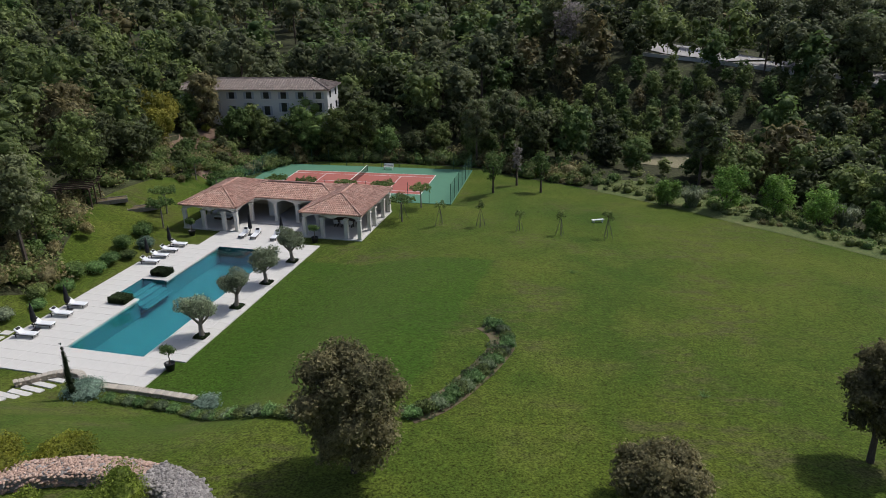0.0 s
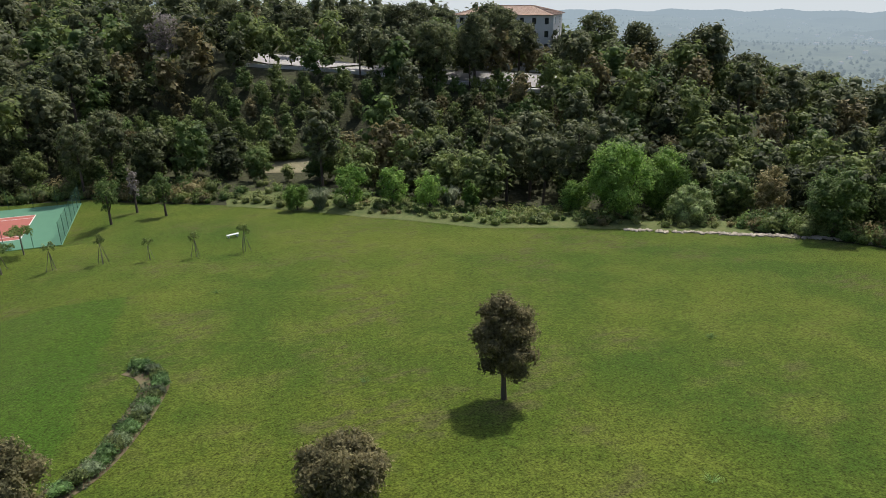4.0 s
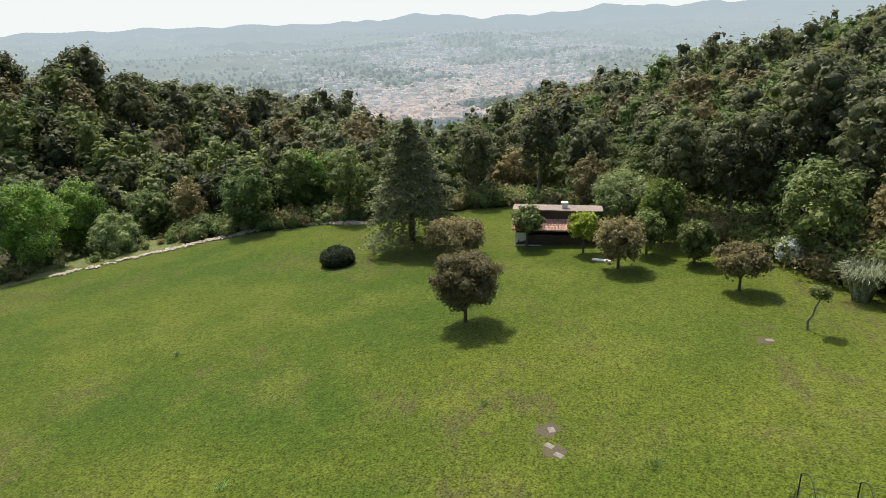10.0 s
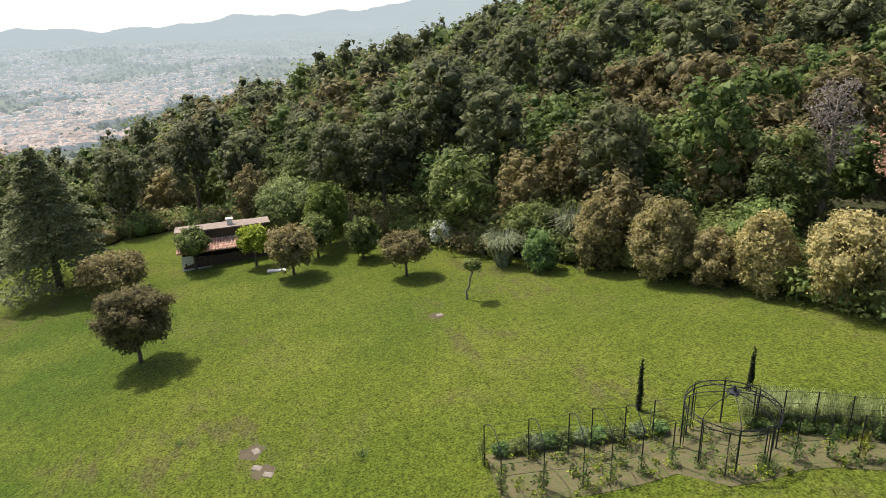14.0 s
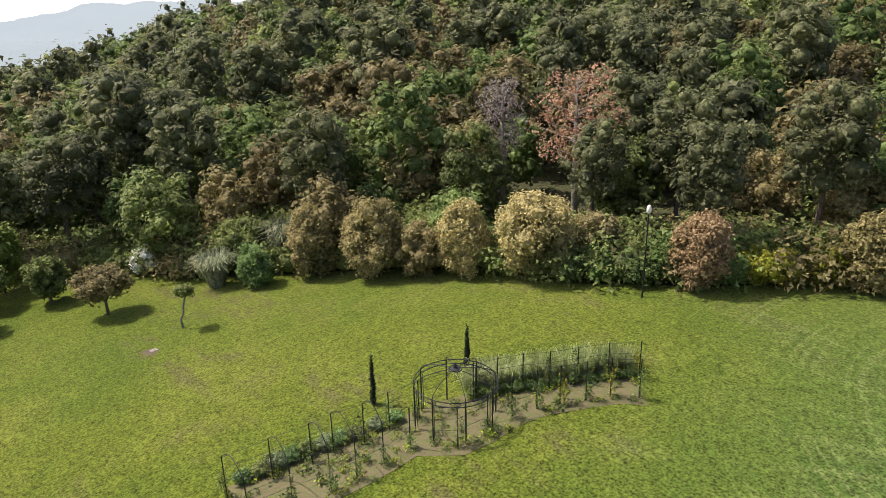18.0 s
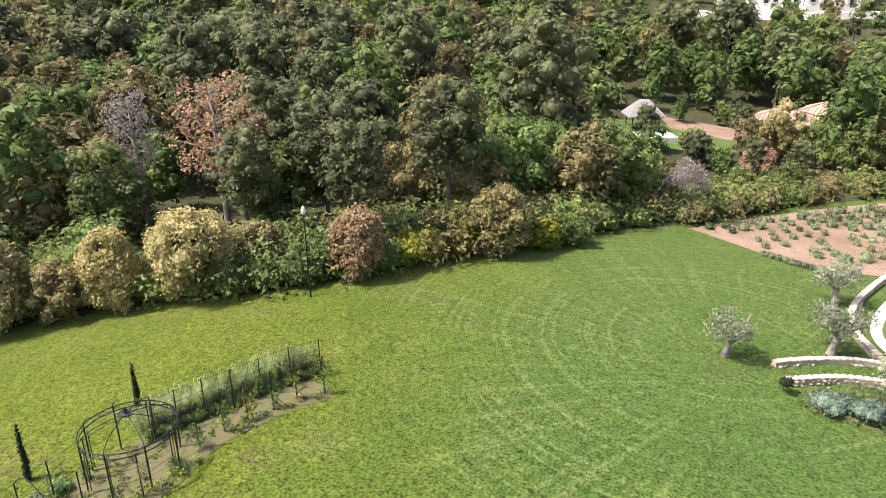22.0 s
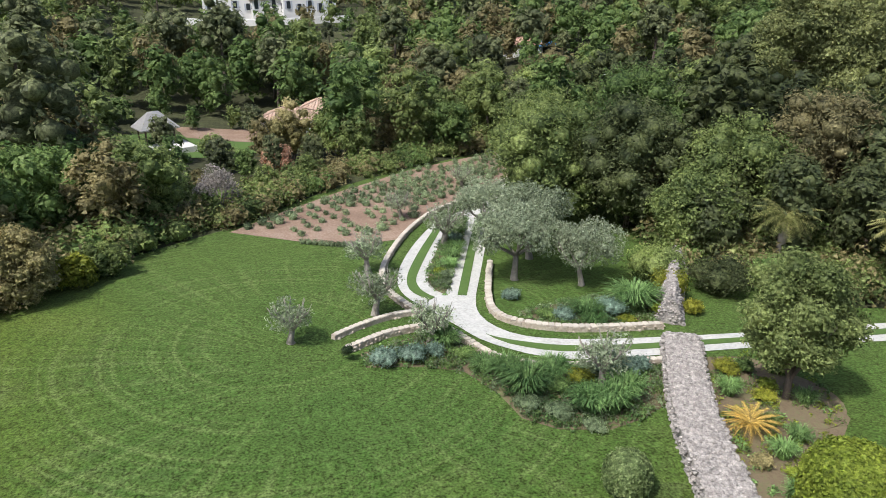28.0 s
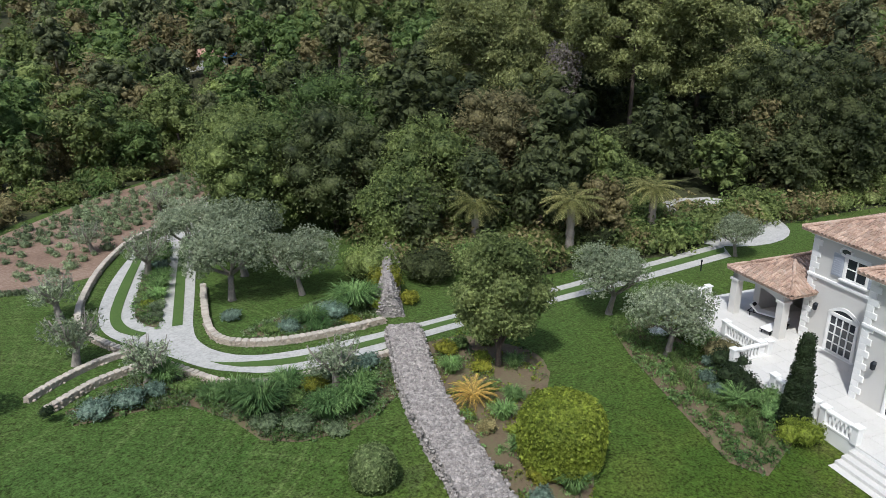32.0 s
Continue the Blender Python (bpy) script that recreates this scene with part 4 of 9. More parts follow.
def tile_rows(p0, p1, q1, q0, pitch=0.24, course=0.36, radius=0.085):
    """Half-round clay tiles on the slope with eaves p0-p1 and top q0-q1, in rows up the slope, clipped to its edges."""
    p0, p1, q0, q1 = (Vector(a) for a in (p0, p1, q0, q1))
    along = (p1 - p0).normalized()
    nrm = along.cross(((q0 + q1) / 2 - (p0 + p1) / 2)).normalized()
    if nrm.z < 0:
        nrm = -nrm
    up = nrm.cross(along).normalized()
    if up.z < 0:
        up = -up
    L = (p1 - p0).length
    H = (q0 - p0).dot(up)
    a0, a1 = (q0 - p0).dot(along), (q1 - p0).dot(along)
    v, f = [], []
    n = int(L / pitch)
    for i in range(n):
        s = (i + 0.5) * pitch
        top_ = H if a0 <= s <= a1 else H * (s / a0 if s < a0 else (L - s) / max(1e-6, L - a1))
        k = max(1, int(top_ / course))
        for j in range(k):
            t0, t1 = j * course - 0.03, min((j + 1) * course, top_) + 0.03
            if t1 - t0 < 0.08:
                continue
            o = len(v)
            for t_, r_, lift in ((t0, radius * 1.12, 0.035), (t1, radius * 0.9, 0.0)):
                for m in range(4):
                    ang = math.pi * m / 3
                    v.append(p0 + along * (s - math.cos(ang) * r_) + up * t_ + nrm * (math.sin(ang) * r_ + lift))
            f += [(o + m, o + m + 1, o + m + 5, o + m + 4) for m in range(3)] + [(o, o + 3, o + 2, o + 1)]
    return v, f


def roof_on(parent, eaves, ridge, ridge_along="y", mat=None, pitch=0.24, course=0.36):
    """A hipped roof: slabs, rows of tiles, ridge and hip tiles."""
    mat = mat or MAT_ROOF
    e, (r0, r1) = eaves, ridge
    slopes = [(e[0], e[1], r0, r0), (e[1], e[2], r1, r0), (e[2], e[3], r1, r1), (e[3], e[0], r0, r1)] if ridge_along == "y" else [(e[0], e[1], r1, r0), (e[1], e[2], r1, r1), (e[2], e[3], r0, r1), (e[3], e[0], r0, r0)]
    v = [Vector(p) for p in e] + [Vector(r0), Vector(r1)]
    low = [p - Vector((0, 0, 0.12)) for p in v[:4]]
    idx = {"y": [(0, 1, 4), (1, 2, 5, 4), (2, 3, 5), (3, 0, 4, 5)], "x": [(0, 1, 5, 4), (1, 2, 5), (2, 3, 4, 5), (3, 0, 4)]}[ridge_along]
    under = part("roof_deck", ([tuple(p) for p in v + low], idx + [(9, 8, 7, 6)] + [(i, 6 + i, 6 + (i + 1) % 4, (i + 1) % 4) for i in range(4)]), mat, parent)
    tiles = part("tiling", join([tile_rows(*s, pitch=pitch, course=course) for s in slopes]), mat, parent, "rows of weathered half-round clay tiles")
    tagged(tiles, kind="stuff")
    hips = [(e[0], r0), (e[1], r0), (e[2], r1), (e[3], r1), (r0, r1)] if ridge_along == "y" else [(e[0], r0), (e[3], r0), (e[1], r1), (e[2], r1), (r0, r1)]
    for a, b in hips:
        part("ridge_tiles", tube([Vector(a).lerp(Vector(b), k / 8) + Vector((0, 0, 0.06 + 0.02 * (k % 2))) for k in range(9)], [0.13, 0.11] * 4 + [0.13], 7), mat, parent)


ph = thing("pool_house", "open pool house with white arcades and terracotta roofs", "pool house", pl(0, 0, DECK), POOL_TURN)
HC = 2.35
for slab in (box(-7.6, 22.2, -0.4, 7.6, 11.2, 0.4), box(0, 23.8, -0.4, 7.6, 7.9, 0.4), box(7.6, 22.2, -0.4, 7.6, 11.2, 0.4), box(0.3, 18.1, -0.4, 8.2, 3.4, 0.39)):
    part("floor", slab, MAT_PAVING, ph, "pale stone floor")
for x, y in ((-11.1, 16.9), (-8.6, 16.9), (-5.9, 16.9), (-4.3, 16.9), (-4.3, 20.6), (-1.35, 21.3), (1.5, 21.3), (4.4, 20.6), (4.4, 17.0), (6.6, 17.0), (9.5, 17.0), (11.1, 17.0), (11.1, 20.2), (11.1, 22.0), (11.1, 25.2), (11.1, 27.4), (-11.1, 22.0), (-11.1, 27.4)):
    part("column", column(x, y, HC), MAT_RENDER, ph)
for x0, x1, y, along in ((-11.1, -4.3, 16.72, "x"), (4.4, 11.1, 16.82, "x"), (-4.3, 4.4, 21.1, "x"), (16.9, 21.3, -4.48, "y"), (17.0, 21.3, 4.2, "y"), (17.0, 27.4, 10.92, "y"), (16.9, 27.4, -11.28, "y")):
    n = 2 if along == "x" and x1 - x0 < 8 else 3
    n = 1 if along == "y" and x1 - x0 < 5 else (3 if along == "y" else n)
    seg = (x1 - x0) / n
    for k in range(n):
        g = arch_wall(seg, HC, HC + 0.5, 0.36, seg - 0.55, 0.275)
        m = Matrix.Translation((x0 + k * seg, y, 0)) if along == "x" else Matrix.Translation((y + 0.36, x0 + k * seg, 0)) @ Matrix.Rotation(radians(90), 4, 'Z')
        part("arch", moved(g, m), MAT_RENDER, ph)
part("back_wall", [box(0, 27.5, 0, 22.6, 0.3, HC + 0.5), box(-2.2, 25.2, 0, 0.25, 4.4, HC + 0.4), box(2.9, 24.6, 0, 0.25, 3, HC + 0.4), box(-9.5, 24, 0, 3, 0.25, HC + 0.4)], MAT_SHADE, ph, "cream rendered back wall, shade put into its colour")
part("ceiling", [box(-7.7, 22.2, HC + 0.5, 7.0, 10.8, 0.06), box(0, 24.3, HC + 0.5, 8.2, 6.2, 0.06), box(7.75, 22.2, HC + 0.5, 7.0, 10.8, 0.06)], MAT_WOOD, ph, "timber ceiling boards")
door_ = part("inner_door", box(-2.75, 22.94, 0, 1.0, 0.06, 2.1), MAT_WHITE, ph, "white inner door")
EZ = HC + 0.62
roof_on(ph, *hip_roof(-11.1, -4.3, 16.9, 27.4, EZ, 1.35))
roof_on(ph, *hip_roof(4.4, 11.1, 17.0, 27.4, EZ, 1.35))
roof_on(ph, *hip_roof(-6.6, 6.6, 21.4, 27.2, EZ + 0.01, 1.12, 0.45, "x"), "x")

dt = thing("dining_table", "dark dining table under the pool house roof", "table", pl(7.6, 21.5, DECK), POOL_TURN)
part("tabletop", box(0, 0, 0.7, 2.6, 1.1, 0.05, 0.02), MAT_WOOD, dt)
for x in (-1.15, 1.15):
    for y in (-0.42, 0.42):
        part("leg", box(x, y, 0, 0.08, 0.08, 0.7), MAT_WOOD, dt)
ch = thing("garden_chair", "pale garden chair at the dining table", "chair", group="chairs at the dining table")
part("seat", box(0, 0, 0.42, 0.48, 0.48, 0.07, 0.02), MAT_WHITE, ch)
part("backrest", box(0, 0.22, 0.49, 0.48, 0.05, 0.42, 0.015), MAT_WHITE, ch)
for x in (-0.2, 0.2):
    for y in (-0.2, 0.2):
        part("leg", box(x, y, 0, 0.04, 0.04, 0.42), MAT_DARK, ch)
first = True
for x, a in ((-0.9, 0), (0, 0), (0.9, 0), (-0.9, 180), (0, 180), (0.9, 180)):
    m = Matrix.Translation(pl(7.6 + x, 21.5 + (0.8 if a == 0 else -0.8), DECK)) @ Matrix.Rotation(radians(POOL_TURN + a), 4, 'Z')
    if first:
        ch.matrix_basis, first = m, False
    else:
        copy_thing(ch, m)
sofa = thing("garden_sofa", "pale outdoor sofa in the pool house", "sofa", pl(-8.2, 20.5, DECK), POOL_TURN)
part("base", box(0, 0, 0.05, 2.2, 0.9, 0.3, 0.03), MAT_WOOD, sofa)
part("cushion", box(0, -0.05, 0.35, 2.1, 0.8, 0.15, 0.05), MAT_WHITE, sofa)
part("backrest", box(0, 0.38, 0.4, 2.2, 0.16, 0.45, 0.05), MAT_WHITE, sofa)

# ---- tennis court ----
CT, CC = -11.8, (-13.7, 108.0)


def cl(u, v, z=0.0):
    c, s = math.cos(radians(CT)), math.sin(radians(CT))
    return Vector((CC[0] + u * c - v * s, CC[1] + u * s + v * c, z))


court = thing("tennis_court", "red hard tennis court with a green surround", "tennis court", cl(0, 0, COURT_Z), CT, kind="structure")
part("surround", box(0.0, 0, -0.3, 34.6, 19.2, 0.36, 0.02), MAT_GREEN_PAINT, court, "green painted surround")
part("playing_field", box(0, 0, 0.05, 23.9, 11.05, 0.016), MAT_RED_PAINT, court, "red painted playing area")
for cx, cy, sx, sy in ((0, 5.485, 23.77, 0.09), (0, -5.485, 23.77, 0.09), (0, 4.115, 23.77, 0.08), (0, -4.115, 23.77, 0.08), (11.885, 0, 0.1, 10.97), (-11.885, 0, 0.1, 10.97), (6.4, 0, 0.08, 8.23), (-6.4, 0, 0.08, 8.23), (0, 0, 12.8, 0.08)):
    part("court_line", box(cx, cy, 0.063, sx + 0.02, sy + 0.02, 0.006), MAT_LINE, court)


def mesh_material(name, colour, holes):
    """Netting: thin strands with gaps, as a fine alternating pattern of cover and clear."""
    m = bpy.data.materials.new(name)
    m.use_nodes = True
    n, l = m.node_tree.nodes, m.node_tree.links
    b, out = n["Principled BSDF"], n["Material Output"]
    b.inputs["Base Color"].default_value, b.inputs["Roughness"].default_value = (*colour, 1), 0.7
    tr, ms = n.new("ShaderNodeBsdfTransparent"), n.new("ShaderNodeMixShader")
    ms.inputs["Fac"].default_value = holes
    l.new(b.outputs["BSDF"], ms.inputs[1])
    l.new(tr.outputs["BSDF"], ms.inputs[2])
    l.new(ms.outputs["Shader"], out.inputs["Surface"])
    return m


MAT_NET = mesh_material("court_net", (0.02, 0.025, 0.02), 0.45)
MAT_FENCE = mesh_material("fence_wire", (0.03, 0.09, 0.06), 0.72)
MAT_POST = material("green_post", [(0.02, 0.06, 0.04), (0.03, 0.08, 0.055)], scale=3, fine=20, rough=0.5, bump=0.05)
net = thing("tennis_net", "tennis net with a white top band across the court", "net", cl(0, 0, COURT_Z + 0.06), CT)
for y in (-6.4, 6.4):
    part("post", rod((0, y, 0), (0, y, 1.1), 0.05, 8), MAT_POST, net)
part("netting", ([(0, -6.4 + 1.28 * k, 0.02) for k in range(11)] + [(0, -6.4 + 1.28 * k, 0.93 + 0.0034 * (k - 5) ** 2) for k in range(11)], [(k, k + 1, k + 12, k + 11) for k in range(10)]), MAT_NET, net)
part("band", tube([(0, -6.4 + 1.28 * k, 0.95 + 0.0034 * (k - 5) ** 2) for k in range(11)], [0.045] * 11, 6), MAT_LINE, net, "white top band")
fence = thing("court_fence", "tall green wire fence round the tennis court", "fence", cl(0, 0, COURT_Z), CT)
for (x0, y0), (x1, y1) in (((17.2, -9.4), (17.2, 9.4)), ((-17.2, -9.4), (-17.2, 9.4)), ((-17.2, 9.4), (17.2, 9.4)), ((-17.2, -9.4), (17.2, -9.4))):
    n = max(1, round(math.hypot(x1 - x0, y1 - y0) / 3.0))
    for k in range(n + 1):
        x, y = x0 + (x1 - x0) * k / n, y0 + (y1 - y0) * k / n
        if k < n or True:
            part("post", rod((x, y, 0), (x, y, 3.0), 0.035, 6), MAT_POST, fence)
        if k < n and x0 == x1:
            xe, ye = x0 + (x1 - x0) * (k + 1) / n, y0 + (y1 - y0) * (k + 1) / n
            part("wire_panel", ([(x, y, 0.05), (xe, ye, 0.05), (xe, ye, 2.95), (x, y, 2.95)], [(0, 1, 2, 3)]), MAT_FENCE, fence)
bench = thing("court_bench", "white slatted bench beside the tennis net", "bench", cl(3.2, 8.0, COURT_Z + 0.06), CT)
for k in range(3):
    part("slat", box(0, -0.16 + 0.16 * k, 0.44, 1.7, 0.13, 0.03), MAT_LINE, bench)
for k in range(3):
    part("back_slat", box(0, 0.27, 0.56 + 0.16 * k, 1.7, 0.03, 0.13), MAT_LINE, bench)
for x in (-0.7, 0.7):
    part("leg", box(x, 0.03, 0, 0.06, 0.45, 0.44), MAT_LINE, bench)

# ---- trees and shrubs on the lawns ----
MAT_LEAF["dusky"] = leaf_material("dusky_leaves", (0.085, 0.085, 0.04), (0.31, 0.27, 0.13))
MAT_LEAF["bronze"] = leaf_material("young_bronze_leaves", (0.21, 0.195, 0.075), (0.52, 0.45, 0.215))
MAT_LEAF["pinkish"] = leaf_material("young_pink_leaves", (0.26, 0.19, 0.1), (0.52, 0.38, 0.22))
MAT_LEAF["cedar"] = leaf_material("cedar_needles", (0.14, 0.17, 0.08), (0.4, 0.44, 0.23))
MAT_LEAF["yellow"] = leaf_material("yellow_green_leaves", (0.108, 0.132, 0.018), (0.36, 0.36, 0.048))
MAT_LEAF["silver"] = leaf_material("silver_leaves", (0.11, 0.17, 0.125), (0.28, 0.37, 0.28))
MAT_LEAF["grey"] = leaf_material("bare_twigs", (0.156, 0.137, 0.124), (0.351, 0.312, 0.286))
MAT_LEAF["rust"] = leaf_material("rusty_needles", (0.34, 0.18, 0.11), (0.62, 0.4, 0.28))
MAT_LEAF["box"] = leaf_material("clipped_box_leaves", (0.12, 0.165, 0.022), (0.35, 0.41, 0.06))
MAT_LEAF["pale_box"] = leaf_material("pale_box_leaves", (0.14, 0.19, 0.07), (0.36, 0.43, 0.18))
MAT_LEAF["ash"] = leaf_material("bright_ash_leaves", (0.085, 0.165, 0.03), (0.3, 0.44, 0.1))
MAT_LEAF["cypress"] = leaf_material("cypress_leaves", (0.018, 0.033, 0.015), (0.0525, 0.075, 0.03))
MAT_LEAF["willow"] = leaf_material("willow_leaves", (0.084, 0.132, 0.024), (0.24, 0.3, 0.072))
MAT_LEAF["reed"] = leaf_material("pampas_blades", (0.13, 0.156, 0.078), (0.39, 0.429, 0.286))
MAT_LEAF["white"] = leaf_material("white_blossom", (0.3, 0.36, 0.24), (0.85, 0.85, 0.84))
MAT_LEAF["palm"] = leaf_material("palm_fronds", (0.14, 0.16, 0.05), (0.4, 0.38, 0.15))
MAT_LEAF["cycad"] = leaf_material("yellow_cycad_fronds", (0.3, 0.18, 0.036), (0.6, 0.432, 0.12))
MAT_LEAF["magnolia"] = leaf_material("magnolia_leaves", (0.08, 0.11, 0.034), (0.29, 0.34, 0.12))
MAT_LEAF["rosemary"] = leaf_material("rosemary_leaves", (0.065, 0.13, 0.042), (0.25, 0.38, 0.13))
MAT_LEAF["lavender"] = leaf_material("lavender_leaves", (0.1, 0.135, 0.07), (0.26, 0.32, 0.17))


MAT_LEAF["plume"] = leaf_material("feather_grass_blades", (0.22, 0.28, 0.1), (0.5, 0.55, 0.3))
MAT_LEAF["meadow"] = leaf_material("meadow_grass", (0.12, 0.15, 0.045), (0.3, 0.33, 0.12))


def round_tree(name, label, x, y, h, w, trunk_h, mat, leaves, size, seed, bark=None, lumps=24, group="", shrink=0.8, limbs=None, up=0.3, category="tree", squash=0.85, taper=0.0):
    """A round-crowned tree at its place."""
    rng = np.random.default_rng(seed)
    L = lumps_round(rng, lumps, w / 2, h - trunk_h, trunk_h, w * 0.17, squash, taper)
    if limbs is None:
        r0 = 0.03 * h * 0.6 + 0.04
        limbs = [([(0, 0, -0.2), (0.03, 0.02, trunk_h * 0.5), (0.05, -0.02, trunk_h + (h - trunk_h) * 0.5)], [r0 * 1.25, r0, r0 * 0.5])]
        for k in range(4):
            a = k * 1.6 + seed
            limbs.append(([(0.03, 0, trunk_h * 0.85), (math.cos(a) * w * 0.14, math.sin(a) * w * 0.14, trunk_h + (h - trunk_h) * 0.25), (math.cos(a) * w * 0.28, math.sin(a) * w * 0.28, trunk_h + (h - trunk_h) * 0.5)], [r0 * 0.55, r0 * 0.4, r0 * 0.2]))
    t = make_tree(name, label, category, L, leaves, size, MAT_LEAF[mat], limbs, bark or MAT_BARK, seed, up, 0.55, shrink, group)
    t.matrix_basis = at(x, y, 0, seed * 37 % 360)
    return t


round_tree("holm_oak", "dense dusky evergreen oak with branches to the grass", -4.5, 27.9, 7.2, 5.4, 0.7, "dusky", 11000, 0.11, 31)
round_tree("holm_oak", "low dusky oak with a rounded top", 9.6, 25.4, 3.0, 4.4, 0.3, "dusky", 6000, 0.11, 32)
round_tree("holm_oak", "young oak with a slim trunk and bronze-tinted crown", 21.6, 29.3, 6.9, 4.3, 1.6, "dusky", 6000, 0.115, 33, taper=0.15)
round_tree("holm_oak", "round-headed dusky oak on a short trunk", 45.9, 8.8, 5.4, 5.4, 1.2, "dusky", 7000, 0.125, 34)
round_tree("holm_oak", "wide low oak with olive-brown leaves", 61.6, 12.6, 4.0, 6.2, 0.6, "brown", 3600, 0.19, 35)
solo("garden_shrub", clipped_form([(1.3, 0.0), (1.6, 0.4), (1.6, 0.9), (1.2, 1.35), (0.6, 1.6), (0.05, 1.7)], 3800, 0.1, 36, wobble=0.09), MAT_LEAF["cypress"], "low dark clipped dome of a shrub on the lawn", "shrub").matrix_basis = at(60.8, 24.4)
round_tree("fruit_tree", "small leafy tree beside the hut", 65.0, 6.2, 4.2, 3.2, 1.5, "oak", 1600, 0.17, 37, group="small orchard trees")
round_tree("fruit_tree", "small yellow-green tree in front of the hut", 63.0, 0.7, 4.0, 3.0, 1.4, "box", 1500, 0.17, 38, group="small orchard trees")
round_tree("fruit_tree", "spreading small tree with several stems", 58.3, -2.4, 4.6, 4.8, 1.0, "brown", 2200, 0.17, 39, group="small orchard trees")
round_tree("fruit_tree", "small olive-green tree behind the orchard", 62.6, -5.0, 4.2, 3.4, 0.9, "oak", 1600, 0.17, 40, group="small orchard trees")
round_tree("fruit_tree", "bushy tree branching from the ground", 60.2, -8.9, 4.0, 3.4, 0.4, "oak", 1700, 0.17, 41, group="small orchard trees")
round_tree("fruit_tree", "small tree with a forked stem and russet crown", 53.5, -11.4, 3.9, 4.2, 1.2, "brown", 1900, 0.16, 42, group="small orchard trees")
crook = [([(0, 0, -0.1), (0.1, 0.05, 0.6), (-0.25, -0.1, 1.2), (-0.1, -0.2, 1.7), (-0.35, -0.3, 2.2), (-0.3, -0.3, 3.0)], [0.09, 0.08, 0.07, 0.07, 0.06, 0.02])]
t = make_tree("crooked_tree", "small crooked tree with a bent bare stem", "tree", [(-0.3 + 0.35 * math.cos(k), -0.3 + 0.35 * math.sin(k), 2.7 + 0.13 * (k % 4), 0.38, 0.9) for k in range(6)], 600, 0.12, MAT_LEAF["oak"], crook, MAT_PALE_BARK, 43)
t.matrix_basis = at(45.8, -14.3)
round_tree("willow_tree", "weeping tree with hanging yellow-green branches", 66.5, -6.5, 6.5, 4.5, 0.6, "willow", 3000, 0.2, 44, squash=1.4)
round_tree("pale_tree", "broad rounded tree with pale grey-green leaves behind the hut", 75.0, -3.3, 5.6, 8.2, 0.3, "pale_box", 5200, 0.17, 48, lumps=34, shrink=0.7)
round_tree("blossom_shrub", "shrub covered in white blossom", 61.1, -17.0, 2.4, 3.0, 0.0, "white", 900, 0.16, 45, category="shrub")
round_tree("conifer_shrub", "dark green rounded conifer shrub", 49.6, -21.7, 3.5, 3.6, 0.0, "rosemary", 1900, 0.16, 46, category="shrub", taper=0.3)
round_tree("green_shrub", "broad grey-green shrub at the wood's edge", 55.0, -23.5, 4.2, 6.0, 0.0, "oak", 2400, 0.2, 47, category="shrub")
for i, (x, y, h, w, m, tp) in enumerate(((47.3, -25.8, 6.0, 4.4, "bronze", 0.25), (42.7, -28.6, 6.4, 5.6, "bronze", 0.2), (36.4, -32.2, 5.9, 4.3, "bronze", 0.2), (31.7, -34.8, 6.3, 6.2, "bronze", 0.1), (21.4, -39.2, 5.3, 3.9, "pinkish", 0.2), (13.9, -47.2, 5.1, 5.2, "bronze", 0.15))):
    round_tree("bronze_shrub", "tall rounded shrub flushed with bronze-pink young leaves", x, y, h, w, 0.1, m, 5600, 0.17, 50 + i, category="shrub", group="bronze shrubs along the lawn", taper=tp, lumps=40, shrink=0.74)
for i, (x, y, h, w, m) in enumerate(((18.7, -42.9, 2.6, 4.2, "yellow"), (11.0, -49.5, 2.4, 2.6, "yellow"), (24.6, -37.8, 1.8, 3.0, "green"), (27.5, -37.3, 2.2, 3.6, "oak"), (16.3, -45.5, 2.6, 3.0, "yellow"), (9.5, -51.5, 2.5, 3.4, "oak"), (39.2, -30.5, 4.4, 4.0, "brown"), (29.0, -38.5, 4.2, 4.2, "dusky"))):
    round_tree("edge_shrub", "leafy shrub at the foot of the wood", x, y, h, w, 0.0, m, 1500, 0.15, 60 + i, category="shrub", group="shrubs at the wood's edge")


